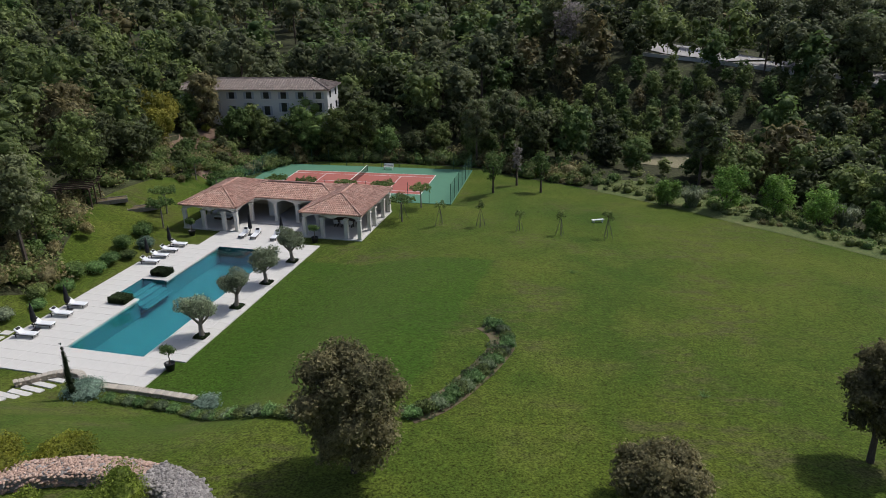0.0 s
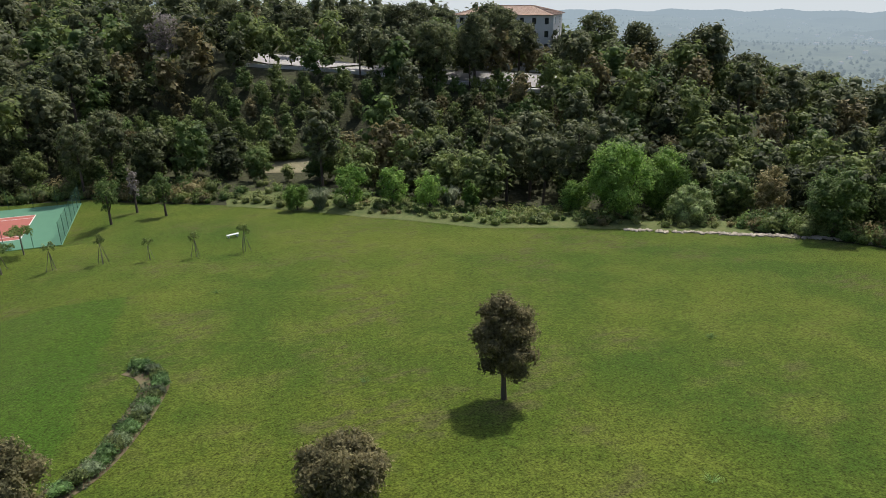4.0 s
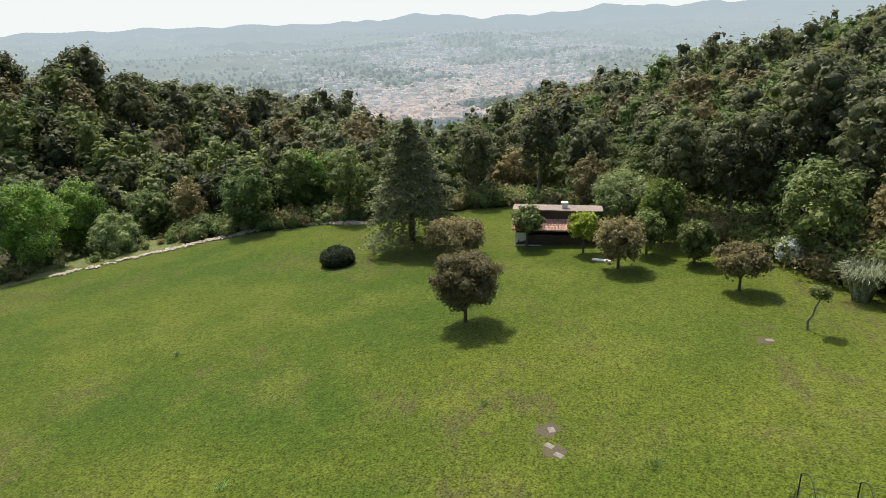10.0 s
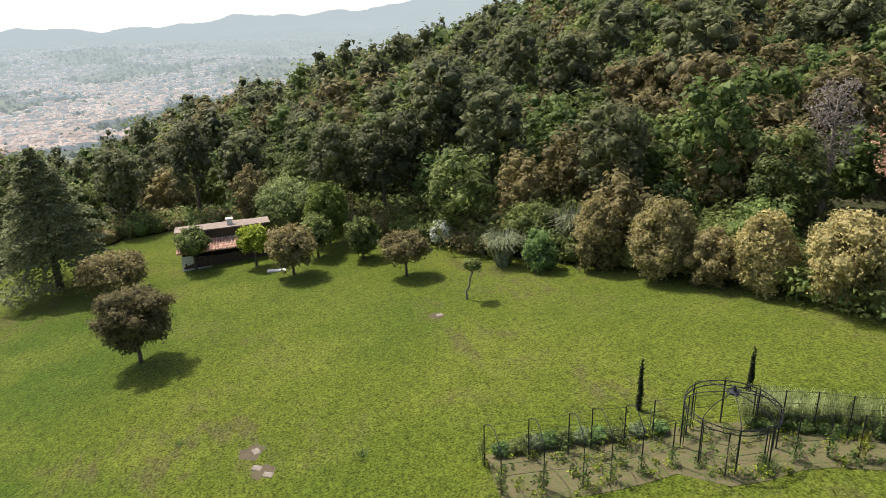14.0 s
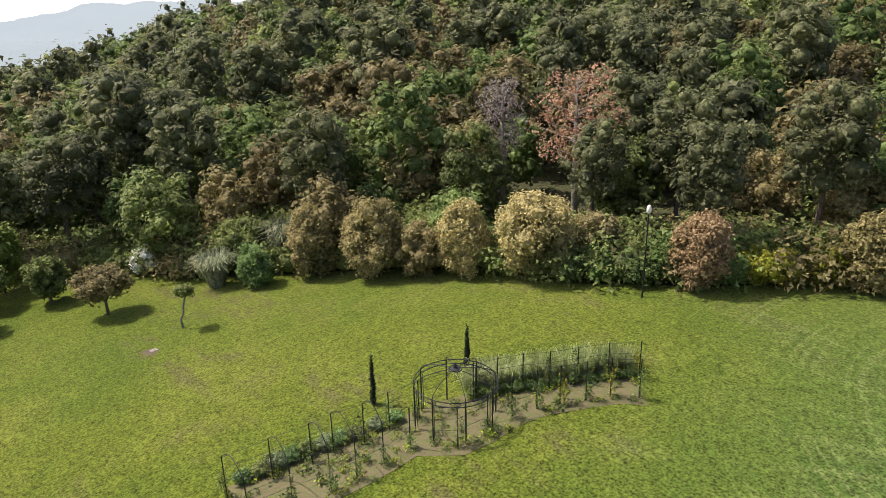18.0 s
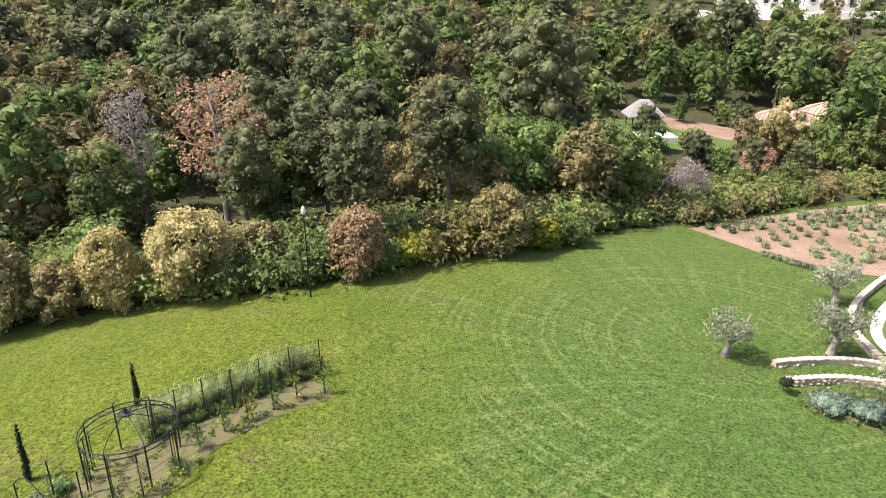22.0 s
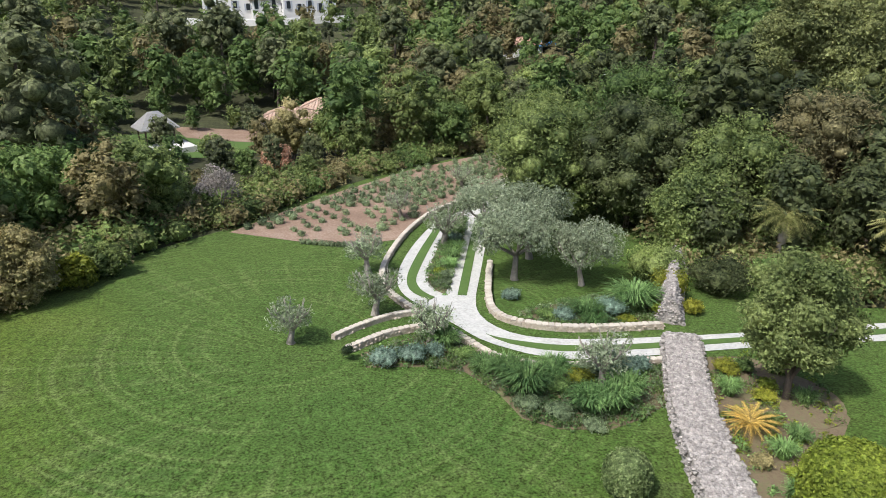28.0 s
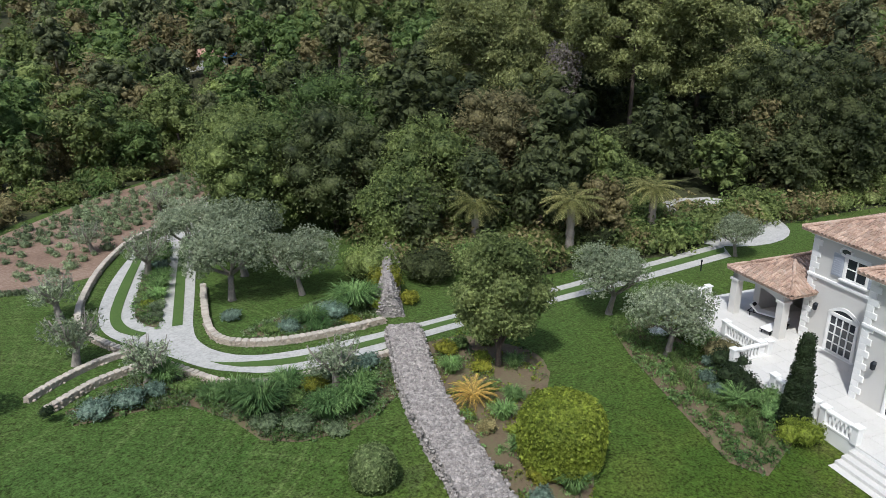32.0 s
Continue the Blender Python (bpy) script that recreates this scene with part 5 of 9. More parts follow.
def build_cedar():
    t = thing("cedar_tree", "tall dark cedar with drooping tiers of branches", "tree")
    part("trunk", tube([(0, 0, -0.3), (0, 0, 5), (0.1, 0, 10), (0.1, 0, 13.4)], [0.36, 0.28, 0.14, 0.03], 9), MAT_BARK, t, smooth=True)
    rng = np.random.default_rng(5)
    vs, fs, o, limbs = [], [], 0, []
    for k in range(92):
        f = k / 91
        z = 2.7 + 10.5 * f ** 0.9
        reach = (1 - f) ** 0.75 * 6.0 * rng.uniform(0.72, 1.12) + 0.3
        a = k * 2.399 + rng.uniform(-0.3, 0.3)
        tip = (math.cos(a) * reach, math.sin(a) * reach, z - reach * 0.28)
        mid = (math.cos(a) * reach * 0.5, math.sin(a) * reach * 0.5, z + reach * 0.03)
        limbs.append(tube([(0, 0, z), mid, tip], [0.07, 0.045, 0.015], 4))
        n = int(40 + 50 * reach)
        s = rng.uniform(0.15, 1.0, n) ** 0.7
        c = np.stack([math.cos(a) * reach * s, math.sin(a) * reach * s, z - 0.28 * reach * s ** 1.6], 1)
        side = rng.normal(size=n) * (0.12 + 0.18 * reach * (1 - np.abs(s - 0.6)))
        c += np.stack([-math.sin(a) * side, math.cos(a) * side, -np.abs(side) * 0.25 + rng.normal(size=n) * 0.06], 1)
        v, q = leaf_quads(rng, c, np.array([0, 0, 1.0]), 0.17, 0.5)
        vs.append(v)
        fs.extend((q + o).tolist())
        o += len(v)
    part("branch_work", join(limbs), MAT_BARK, t)
    part("foliage", (np.concatenate(vs).tolist(), fs), MAT_LEAF["cedar"], t)
    return t


def leaf_quads(rng, c, nrm, size, wild):
    """Bent quads at the centres c, facing nrm with some wildness."""
    n = len(c)
    m = np.broadcast_to(nrm, (n, 3)) + rng.normal(size=(n, 3)) * wild
    m = m / np.linalg.norm(m, axis=1)[:, None]
    t = np.cross(m, rng.normal(size=(n, 3)))
    t /= np.linalg.norm(t, axis=1)[:, None] + 1e-9
    b = np.cross(m, t)
    s = size * rng.uniform(0.6, 1.3, n)[:, None]
    v = np.stack([c + t * s, c + b * s * 0.6 + m * s * 0.2, c - t * s, c - b * s * 0.6], 1)
    return v.reshape(-1, 3), np.arange(n * 4).reshape(-1, 4)


cedar = build_cedar()
cedar.matrix_basis = at(67.2, 18.4)


def blades(name, label, x, y, h, w, n, mat, seed, category="grass", group="", thin=1.0):
    """A tussock of arching blades."""
    rng = np.random.default_rng(seed)
    v, f = [], []
    for k in range(n):
        a, r = rng.uniform(0, 6.28), rng.uniform(0, w * 0.2)
        d = np.array([math.cos(a), math.sin(a), 0])
        side = np.array([-d[1], d[0], 0]) * 0.025 * h * thin
        L, out = h * rng.uniform(0.65, 1.1), w * rng.uniform(0.15, 0.5)
        base = d * r
        pts = [base, base + d * out * 0.35 + np.array([0, 0, L * 0.6]), base + d * out * 0.75 + np.array([0, 0, L * 0.92]), base + d * out * 1.15 + np.array([0, 0, L * 0.85])]
        o = len(v)
        for i, p in enumerate(pts):
            q = side * (1 - i / 3.4)
            v += [tuple(p - q), tuple(p + q)]
        f += [(o + 2 * i, o + 2 * i + 1, o + 2 * i + 3, o + 2 * i + 2) for i in range(3)]
    ob = solo(name, (v, f), MAT_LEAF[mat], label, category, group=group)
    ob.matrix_basis = at(x, y)
    return ob


blades("pampas_grass", "tall pale tussock of pampas grass", 52.4, -19.6, 3.0, 3.2, 420, "reed", 1)
blades("pampas_grass", "tall pale tussock of pampas grass", 52.0, -26.0, 4.0, 4.0, 420, "reed", 2)


def build_cypress(h, w, seed, label):
    rng = np.random.default_rng(seed)
    L = [(0.02 * math.sin(k), 0.02 * math.cos(k), h * (0.08 + 0.88 * k / 11), w / 2 * (1 - 0.75 * (k / 11) ** 2), 1.9) for k in range(12)]
    return make_tree("cypress_tree", label, "tree", L, 900, 0.07, MAT_LEAF["cypress"], [([(0, 0, -0.1), (0, 0, h * 0.5)], [0.06, 0.04])], MAT_BARK, seed, 0.1, 0.7, 0.9, "slim cypress trees")


for i, (x, y, h) in enumerate(((26.4, -17.1, 2.7), (25.4, -22.7, 2.4))):
    build_cypress(h * 1.08, 0.2, 70 + i, "slim young cypress beside the rose walk").matrix_basis = at(x, y)
build_cypress(4.6, 0.5, 74, "slim dark cypress beside the garden steps").matrix_basis = at(-26.3, 42.6)

# saplings on tripods, young trees
def build_sapling(seed, h):
    t = thing("staked_sapling", "young sapling held by a tripod of stakes", "sapling", group="staked saplings in a row")
    part("stem", tube([(0, 0, 0), (0.03, 0, h * 0.5), (0, 0, h)], [0.035, 0.03, 0.015], 5), MAT_PALE_BARK, t)
    for k in range(3):
        a = k * 2.094
        part("stake", rod((math.cos(a) * 0.55, math.sin(a) * 0.55, 0), (math.cos(a) * 0.06, math.sin(a) * 0.06, h * 0.72), 0.025, 5), MAT_PALE_BARK, t)
    rng = random.Random(seed)
    v, f, _ = crown_mesh("crown", None, [(rng.uniform(-.4, .4), rng.uniform(-.4, .4), h * rng.uniform(0.8, 1.0), 0.22, 0.8) for _ in range(7)], 200, 0.1, seed, 0.2, 0.3, 0)
    part("crown", (v.tolist(), f), MAT_LEAF["oak"], t)
    return t


sap = build_sapling(1, 2.7)
for i, (x, y, s) in enumerate(((-5.0, 82.5, 1.15), (-0.3, 78.4, 1.05), (4.4, 77.1, 1.1), (8.8, 75.5, 0.85), (13.2, 73.9, 1.0), (18.3, 73.2, 1.1))):
    m = at(x, y, 0, i * 70, s)
    if i:
        copy_thing(sap, m).scale = (s, s, s)
    else:
        sap.matrix_basis = m
for i, (x, y, h, w) in enumerate(((7.5, 98.7, 6.6, 3.4), (14.5, 98.8, 6.4, 2.8), (11.5, 104.0, 6.6, 1.6))):
    round_tree("young_tree", "young tree with a slim stem and open crown", x, y, h, w, 2.0, "green" if i < 2 else "grey", 700 if i < 2 else 260, 0.2, 80 + i, lumps=10, shrink=0.0, group="young trees at the court")


def build_parasol_tree(seed):
    t = thing("plane_tree", "slim tree trained to a flat spreading crown", "tree", group="flat-topped trees behind the pool house")
    part("trunk", tube([(0, 0, -0.2), (0.05, 0, 1.2), (0, 0, 2.5)], [0.11, 0.09, 0.08], 7), MAT_PALE_BARK, t)
    for k in range(6):
        a = k * 1.047
        part("limb", tube([(0, 0, 2.4), (math.cos(a) * 0.7, math.sin(a) * 0.7, 2.75), (math.cos(a) * 1.4, math.sin(a) * 1.4, 2.9)], [0.05, 0.04, 0.02], 5), MAT_PALE_BARK, t)
    rng = random.Random(seed)
    L = [(math.cos(k * 2.4) * 1.5 * math.sqrt((k + .5) / 14), math.sin(k * 2.4) * 1.5 * math.sqrt((k + .5) / 14), 2.95 + rng.uniform(-.1, .15), 0.3, 0.8) for k in range(14)]
    v, f, _ = crown_mesh("crown", None, L, 420, 0.17, seed, 0.3, 0.3, 0)
    part("crown", (v.tolist(), f), MAT_LEAF["green"], t)
    return t


pt = build_parasol_tree(6)
for i, (u, v, s) in enumerate(((-13.0, 31.5, 0.92), (-5.8, 30.5, 0.92), (-1.3, 30.2, 0.92), (4.2, 30.0, 0.92), (9.3, 30.6, 0.92), (14.6, 30.0, 0.92), (-13.4, 15.6, 1.05), (-15.5, 19.5, 1.0), (-19, 36.5, 1.05), (-24, 39, 1.0), (13.9, 24.0, 0.95))):
    p = pl(u, v)
    m = at(p.x, p.y, 0, i * 50, s)
    if i:
        copy_thing(pt, m).scale = (s, s, s)
    else:
        pt.matrix_basis = m

# ---- drive, walls, beds ----
MAT_PAVER = material("pale_pavers", [(0.34, 0.33, 0.3), (0.44, 0.43, 0.4), (0.52, 0.5, 0.47)], scale=1.5, fine=6, bump=0.3, bump_at=0.02)
MAT_TURF = material("strip_turf", [(0.06, 0.105, 0.025), (0.085, 0.14, 0.03)], scale=0.5, fine=8, rough=0.9, bump=0.5, bump_at=0.05)
MAT_SOIL = material("red_soil", [(0.15, 0.095, 0.065), (0.23, 0.155, 0.11), (0.33, 0.25, 0.19)], scale=0.25, fine=5, rough=0.95, bump=0.7, bump_at=0.08)
MAT_BED = material("bark_mulch", [(0.11, 0.078, 0.05), (0.15, 0.115, 0.07), (0.115, 0.14, 0.05)], scale=0.6, fine=7, rough=0.95, bump=0.7, bump_at=0.06)
MAT_ROCK = material("grey_dry_stone", [(0.145, 0.13, 0.12), (0.27, 0.245, 0.225), (0.44, 0.4, 0.36)], scale=3.0, fine=14, rough=0.9, bump=0.5, vary=0.3, island=True)
MAT_ROCK_OB = material("grey_loose_stone", [(0.15, 0.135, 0.125), (0.29, 0.26, 0.24), (0.48, 0.42, 0.37)], scale=3.0, fine=14, rough=0.9, bump=0.5, vary=0.3)
MAT_PINK = material("pink_gravel", [(0.36, 0.22, 0.16), (0.48, 0.33, 0.25), (0.58, 0.45, 0.37)], scale=2.0, fine=12, rough=0.9, bump=0.6, vary=0.2, island=True)

SIDE_A = [(-29.1, -71.1), (-20.6, -61.8), (-17.4, -59.0), (-13.8, -53.4), (-11.3, -48.3), (-10.2, -44.9), (-10.1, -42.3), (-11.0, -39.7), (-11.9, -37.4), (-12.8, -35.0), (-14.0, -33.4), (-15.6, -32.0), (-17.9, -31.1), (-21.9, -30.5), (-27.2, -29.9), (-34.4, -28.7), (-45.3, -26.7), (-54.6, -25.3)]
SIDE_B = [(-28.1, -68.8), (-23.2, -59.9), (-19.6, -52.0), (-16.8, -45.7), (-14.6, -40.7), (-14.0, -38.2), (-14.4, -36.2), (-15.6, -34.7), (-17.8, -33.7), (-21.1, -32.9), (-28.3, -31.7), (-36.6, -30.6), (-44.6, -29.5), (-48.8, -28.9), (-57.4, -27.7)]
drive = thing("driveway", "pale paved driveway with turf strips between the tracks", "driveway", kind="structure")
ca, cb = curve(SIDE_A, 0.8), curve(SIDE_B, 0.8)
part("paving", area_mesh(ca + cb[::-1], 0.04, 1.6), MAT_PAVER, drive, "pale grey laid pavers")
strips = [
    ([(-17.1, -58.0), (-13.9, -51.9), (-11.6, -47.0), (-10.75, -44.3), (-10.8, -42.6), (-11.5, -41.2)], [(-17.7, -57.9), (-14.6, -51.7), (-12.3, -46.8), (-11.5, -44.6), (-11.5, -42.7), (-12.0, -41.6)]),
    ([(-21.8, -60.1), (-18.2, -52.3), (-13.6, -41.6)], [(-22.5, -60.0), (-18.9, -52.2), (-14.2, -41.4)]),
    ([(-13.4, -35.5), (-14.3, -33.95), (-17.1, -32.25), (-22.3, -31.25), (-28.0, -30.55), (-35.3, -29.35), (-46.4, -27.5), (-55.2, -26.2)], [(-13.5, -35.3), (-14.6, -34.35), (-17.3, -32.95), (-21.0, -32.1), (-28.0, -31.1), (-35.7, -29.95), (-47.0, -28.3), (-56.4, -26.9)]),
]
for a, b in strips:
    a, b = curve(a, 0.6), curve(b, 0.6)
    n = min(len(a), len(b))
    pick = lambda l: [l[round(i * (len(l) - 1) / (n - 1))] for i in range(n)]
    part("turf_strip", ribbon(pick(a), pick(b), 0.0, 0.075), MAT_TURF, drive, "mown turf strip")
part("island_bed", area_mesh([(-18.3, -57.4), (-15.2, -51.6), (-13.0, -46.6), (-12.3, -44.4), (-12.35, -42.7), (-12.8, -41.8), (-14.3, -45.1), (-17.6, -52.5), (-20.4, -59.2)], 0.075, 1.5), MAT_BED, drive, "planted bed between the tracks")
turn_c = (-62.5, -30.5)
part("turning_circle", area_mesh([(turn_c[0] + 7 * math.cos(k * 0.2618), turn_c[1] + 6 * math.sin(k * 0.2618)) for k in range(24)], 0.05, 2), MAT_PAVER, drive, "pale paved turning circle")


def rock_mesh(name, seed, mat, s=(1, 1, 0.7)):
    rng = random.Random(seed)
    bm = bmesh.new()
    bmesh.ops.create_icosphere(bm, subdivisions=1, radius=0.55)
    for v in bm.verts:
        v.co = Vector((v.co.x * s[0], v.co.y * s[1], v.co.z * s[2])) * rng.uniform(0.72, 1.2)
    me = bpy.data.meshes.new(name)
    bm.to_mesh(me)
    bm.free()
    me.materials.append(mat)
    return me


WALL_STONES = [rock_mesh("stone", 300 + k, MAT_STONE, (1.1, 0.8, 0.6)) for k in range(5)]
def cap_mesh(seed):
    """A flat, rough-edged coping stone about one long, one wide and one high."""
    rng = random.Random(seed)
    v, f = box(0, 0, -0.5, 1, 1, 1, 0.16)
    return mesh_from("cap_stone", [(x * rng.uniform(0.93, 1.05), y * rng.uniform(0.9, 1.08), z * rng.uniform(0.85, 1.1)) for x, y, z in v], f, [MAT_CAP])


CAPS = [cap_mesh(310 + k) for k in range(6)]
LOOSE = [rock_mesh("stone", 320 + k, MAT_ROCK_OB) for k in range(6)]


def rocks_joined(rows, seed, s=(1, 1, 0.7)):
    """Many small stones as one mesh: rows of x, y, z, size."""
    protos = [rock_mesh("tmp", seed + k, MAT_ROCK, s) for k in range(4)]
    data = [(np.array([v.co[:] for v in me.vertices]), np.array([p.vertices[:] for p in me.polygons])) for me in protos]
    for me in protos:
        bpy.data.meshes.remove(me)
    rng = np.random.default_rng(seed)
    vs, fs, o = [], [], 0
    for x, y, z, q in rows:
        v, f = data[int(rng.integers(4))]
        a = rng.uniform(0, 6.28)
        c, d = math.cos(a) * q, math.sin(a) * q
        vs.append(np.stack([v[:, 0] * c - v[:, 1] * d + x, v[:, 0] * d + v[:, 1] * c + y, v[:, 2] * q + z], 1))
        fs.extend((f + o).tolist())
        o += len(v)
    return np.concatenate(vs).tolist(), fs


def stone_wall(name, label, line, h, thick, stones, seed):
    """A low wall of pale rubble: mortared core, cap stones as pieces, face stones."""
    rng = random.Random(seed)
    path = curve(line, 0.34)
    w = thing(name, label, "wall", kind="structure")
    part("core", ribbon(offsets(path, thick / 2), offsets(path, -thick / 2), -0.3, h - 0.05), MAT_STONE, w)
    k = max(1, len(path) // stones)
    for i in range(0, len(path) - 1, k):
        x, y = path[i]
        a = math.atan2(path[i + 1][1] - y, path[i + 1][0] - x)
        ob = new("cap_stone", CAPS[rng.randrange(6)])
        ob.parent = w
        ob.matrix_basis = Matrix.LocRotScale((x, y, float(ground_z(x, y)) + h - 0.04), Euler((0, 0, a)), (0.335 * k * rng.uniform(0.95, 1.03), thick * rng.uniform(1.02, 1.16), 0.1 * rng.uniform(0.85, 1.2)))
    rows = []
    for side in (thick / 2 - 0.05, 0.05 - thick / 2):
        for x, y in offsets(curve(line, 0.28), side):
            for j in range(max(1, int(h / 0.19))):
                rows.append((x + rng.uniform(-.06, .06), y + rng.uniform(-.06, .06), float(ground_z(x, y)) + 0.05 + j * 0.19 + rng.uniform(-.03, .03), rng.uniform(0.16, 0.27)))
    tagged(part("face_stones", rocks_joined(rows, seed), MAT_STONE, w), kind="stuff")
    return w


stone_wall("wall_drive_outer", "low pale rubble wall bounding the drive", [(-30.0, -72.9), (-24.8, -67.6), (-20.4, -63.8), (-17.3, -61.1), (-13.7, -55.9), (-10.9, -50.4), (-9.4, -46.3), (-9.1, -43.0), (-10.0, -39.4)], 0.4, 0.36, 60, 1)
stone_wall("wall_spur", "low rubble wall running out onto the lawn", [(-10.0, -39.3), (-8.3, -39.0), (-6.3, -38.1), (-4.4, -36.9)], 0.35, 0.34, 24, 2)
stone_wall("wall_drive_lower", "curving pale rubble wall holding the drive over the beds", [(-5.0, -35.2), (-7.7, -36.6), (-10.5, -37.0), (-11.3, -36.1), (-12.5, -32.9), (-13.7, -31.5), (-16.2, -30.4), (-19, -29.9), (-22.3, -29.5)], 0.42, 0.36, 50, 3)
stone_wall("wall_drive_inner", "low pale rubble wall on the inside of the drive's bend", [(-17.9, -46.7), (-15.8, -41.5), (-15.0, -38.7), (-15.2, -37.1), (-16.3, -35.9), (-18.3, -34.8), (-21.1, -34.1), (-24.4, -33.6)], 0.42, 0.4, 50, 4)


def stone_bank(name, label, line, h, wide, count, seed, pieces=150, top_mat=None, heights=None, peak=0.3):
    """A broad dry-stone bank: solid core, heaped with stones."""
    rng = random.Random(seed)
    path = curve(line, 0.6)
    n = len(path)
    hh = lambda i: h if heights is None else float(np.interp(i / (n - 1), np.linspace(0, 1, len(heights)), heights))
    w = thing(name, label, "stone bank", kind="structure")
    side = 0.44 if peak > 0.2 else 0.3
    sec = [(-0.5, 0), (-side, 0.92 if peak > 0.2 else 0.68), (-peak, 1.0), (peak, 1.0), (side, 0.92 if peak > 0.2 else 0.68), (0.5, 0)]
    lines = [offsets(path, -q * wide) for q, _ in sec]
    v = [(lines[j][i][0], lines[j][i][1], float(ground_z(*path[i])) - 0.3 * (sec[j][1] == 0) + hh(i) * sec[j][1] - 0.05) for i in range(n) for j in range(6)]
    f = [(i * 6 + j, i * 6 + j + 1, i * 6 + j + 7, i * 6 + j + 6) for i in range(n - 1) for j in range(5)]
    f += [tuple(range(5, -1, -1)), tuple((n - 1) * 6 + j for j in range(6))]
    part("core", (v, f), MAT_ROCK, w)
    rows = []
    for k in range(count):
        q = rng.uniform(-0.5, 0.5) if k % 5 else rng.choice((-0.5, 0.5))
        i = rng.randrange(n - 1)
        t_ = rng.random()
        d = offsets([path[i], path[i + 1]], -q * wide)
        x, y = d[0][0] + (d[1][0] - d[0][0]) * t_, d[0][1] + (d[1][1] - d[0][1]) * t_
        over = hh(i) * float(np.interp(abs(q), [peak, side, 0.5], [1.0, sec[1][1], 0.1]))
        z = float(ground_z(*path[i])) + (over if k % 5 else rng.uniform(0, hh(i) * (0.9 if peak > 0.2 else 0.15)))
        if k % 7 == 0:
            i = rng.choice((0, n - 2))
            x, y = offsets([path[i], path[i + 1]], -q * wide)[1 if i else 0]
            z = float(ground_z(*path[i])) + rng.uniform(0, over)
        rows.append((x, y, z - 0.03, rng.uniform(0.09, 0.24)))
    for x, y, z, q in rows[:pieces]:
        ob = new("stone", LOOSE[rng.randrange(6)])
        ob.parent = w
        ob.matrix_basis = Matrix.LocRotScale((x, y, z), Euler((rng.uniform(-.4, .4), rng.uniform(-.4, .4), rng.uniform(0, 6.28))), (q * 1.2,) * 3)
    tagged(part("heaped_stones", rocks_joined(rows[pieces:], seed), top_mat or MAT_ROCK, w, "heaped small stones"), kind="stuff")
    return w


stone_bank("stone_bank_drive", "broad grey dry-stone bank running from the drive to the lawn", [(-23.9, -31.0), (-22.3, -28.4), (-20.6, -25.6), (-18.8, -22.0), (-17.6, -19.0), (-16.6, -16.6), (-15.9, -14.4)], 1.0, 2.2, 5200, 11)
stone_bank("stone_bank_gate", "tall end of a grey dry-stone bank across the drive", [(-25.2, -34.0), (-27.0, -36.6), (-29.4, -39.8), (-31.4, -42.4)], 1.7, 1.7, 1500, 12, 80, heights=[1.7, 2.1, 2.1, 1.6], peak=0.12)
stone_bank("stone_bank_lawn", "curved dry-stone bank topped with pink gravel", [(-25.5, 26.6), (-21.5, 27.4), (-17.6, 28.0), (-14.0, 27.2)], 0.8, 1.5, 2400, 13, 60, MAT_PINK)
stone_bank("stone_bank_lawn", "rounded end of a dark grey dry-stone bank", [(-14.0, 27.1), (-12.0, 25.9), (-10.9, 24.2), (-10.4, 22.6)], 0.9, 1.8, 1500, 14, 60)

# lavender field
field = thing("lavender_field", "sloping field of bare red soil planted with lavender", "field", kind="structure")
part("soil", area_mesh([(1.0, -60.9), (-4.5, -67.0), (-10.6, -72.8), (-20.9, -80.9), (-35.4, -88.6), (-33.0, -76.8), (-30.6, -73.6), (-25.0, -68.2), (-17.8, -61.8), (-14.2, -56.3), (-12.4, -54.6), (-7.9, -53.9), (-5.0, -55.8)], 0.03, 2.5), MAT_SOIL, field, "bare stony red soil")


def inside(poly, x, y):
    r = False
    for (a, b), (c, d) in zip(poly, poly[1:] + poly[:1]):
        if (b > y) != (d > y) and x < (c - a) * (y - b) / (d - b) + a:
            r = not r
    return r


def tuft_mesh(name, mat, seed, w, h, n, size):
    rng = np.random.default_rng(seed)
    v, f = leaf_cloud(rng, [(0, 0, h * 0.35, w / 2, h / w * 1.3)], n, size, 0.6, 0.5)
    cv, cf = core([(0, 0, h * 0.3, w / 2, h / w * 1.2)], 0.85)
    return mesh_from(name, np.concatenate([v, cv]), f.tolist() + (cf + len(v)).tolist(), [mat])


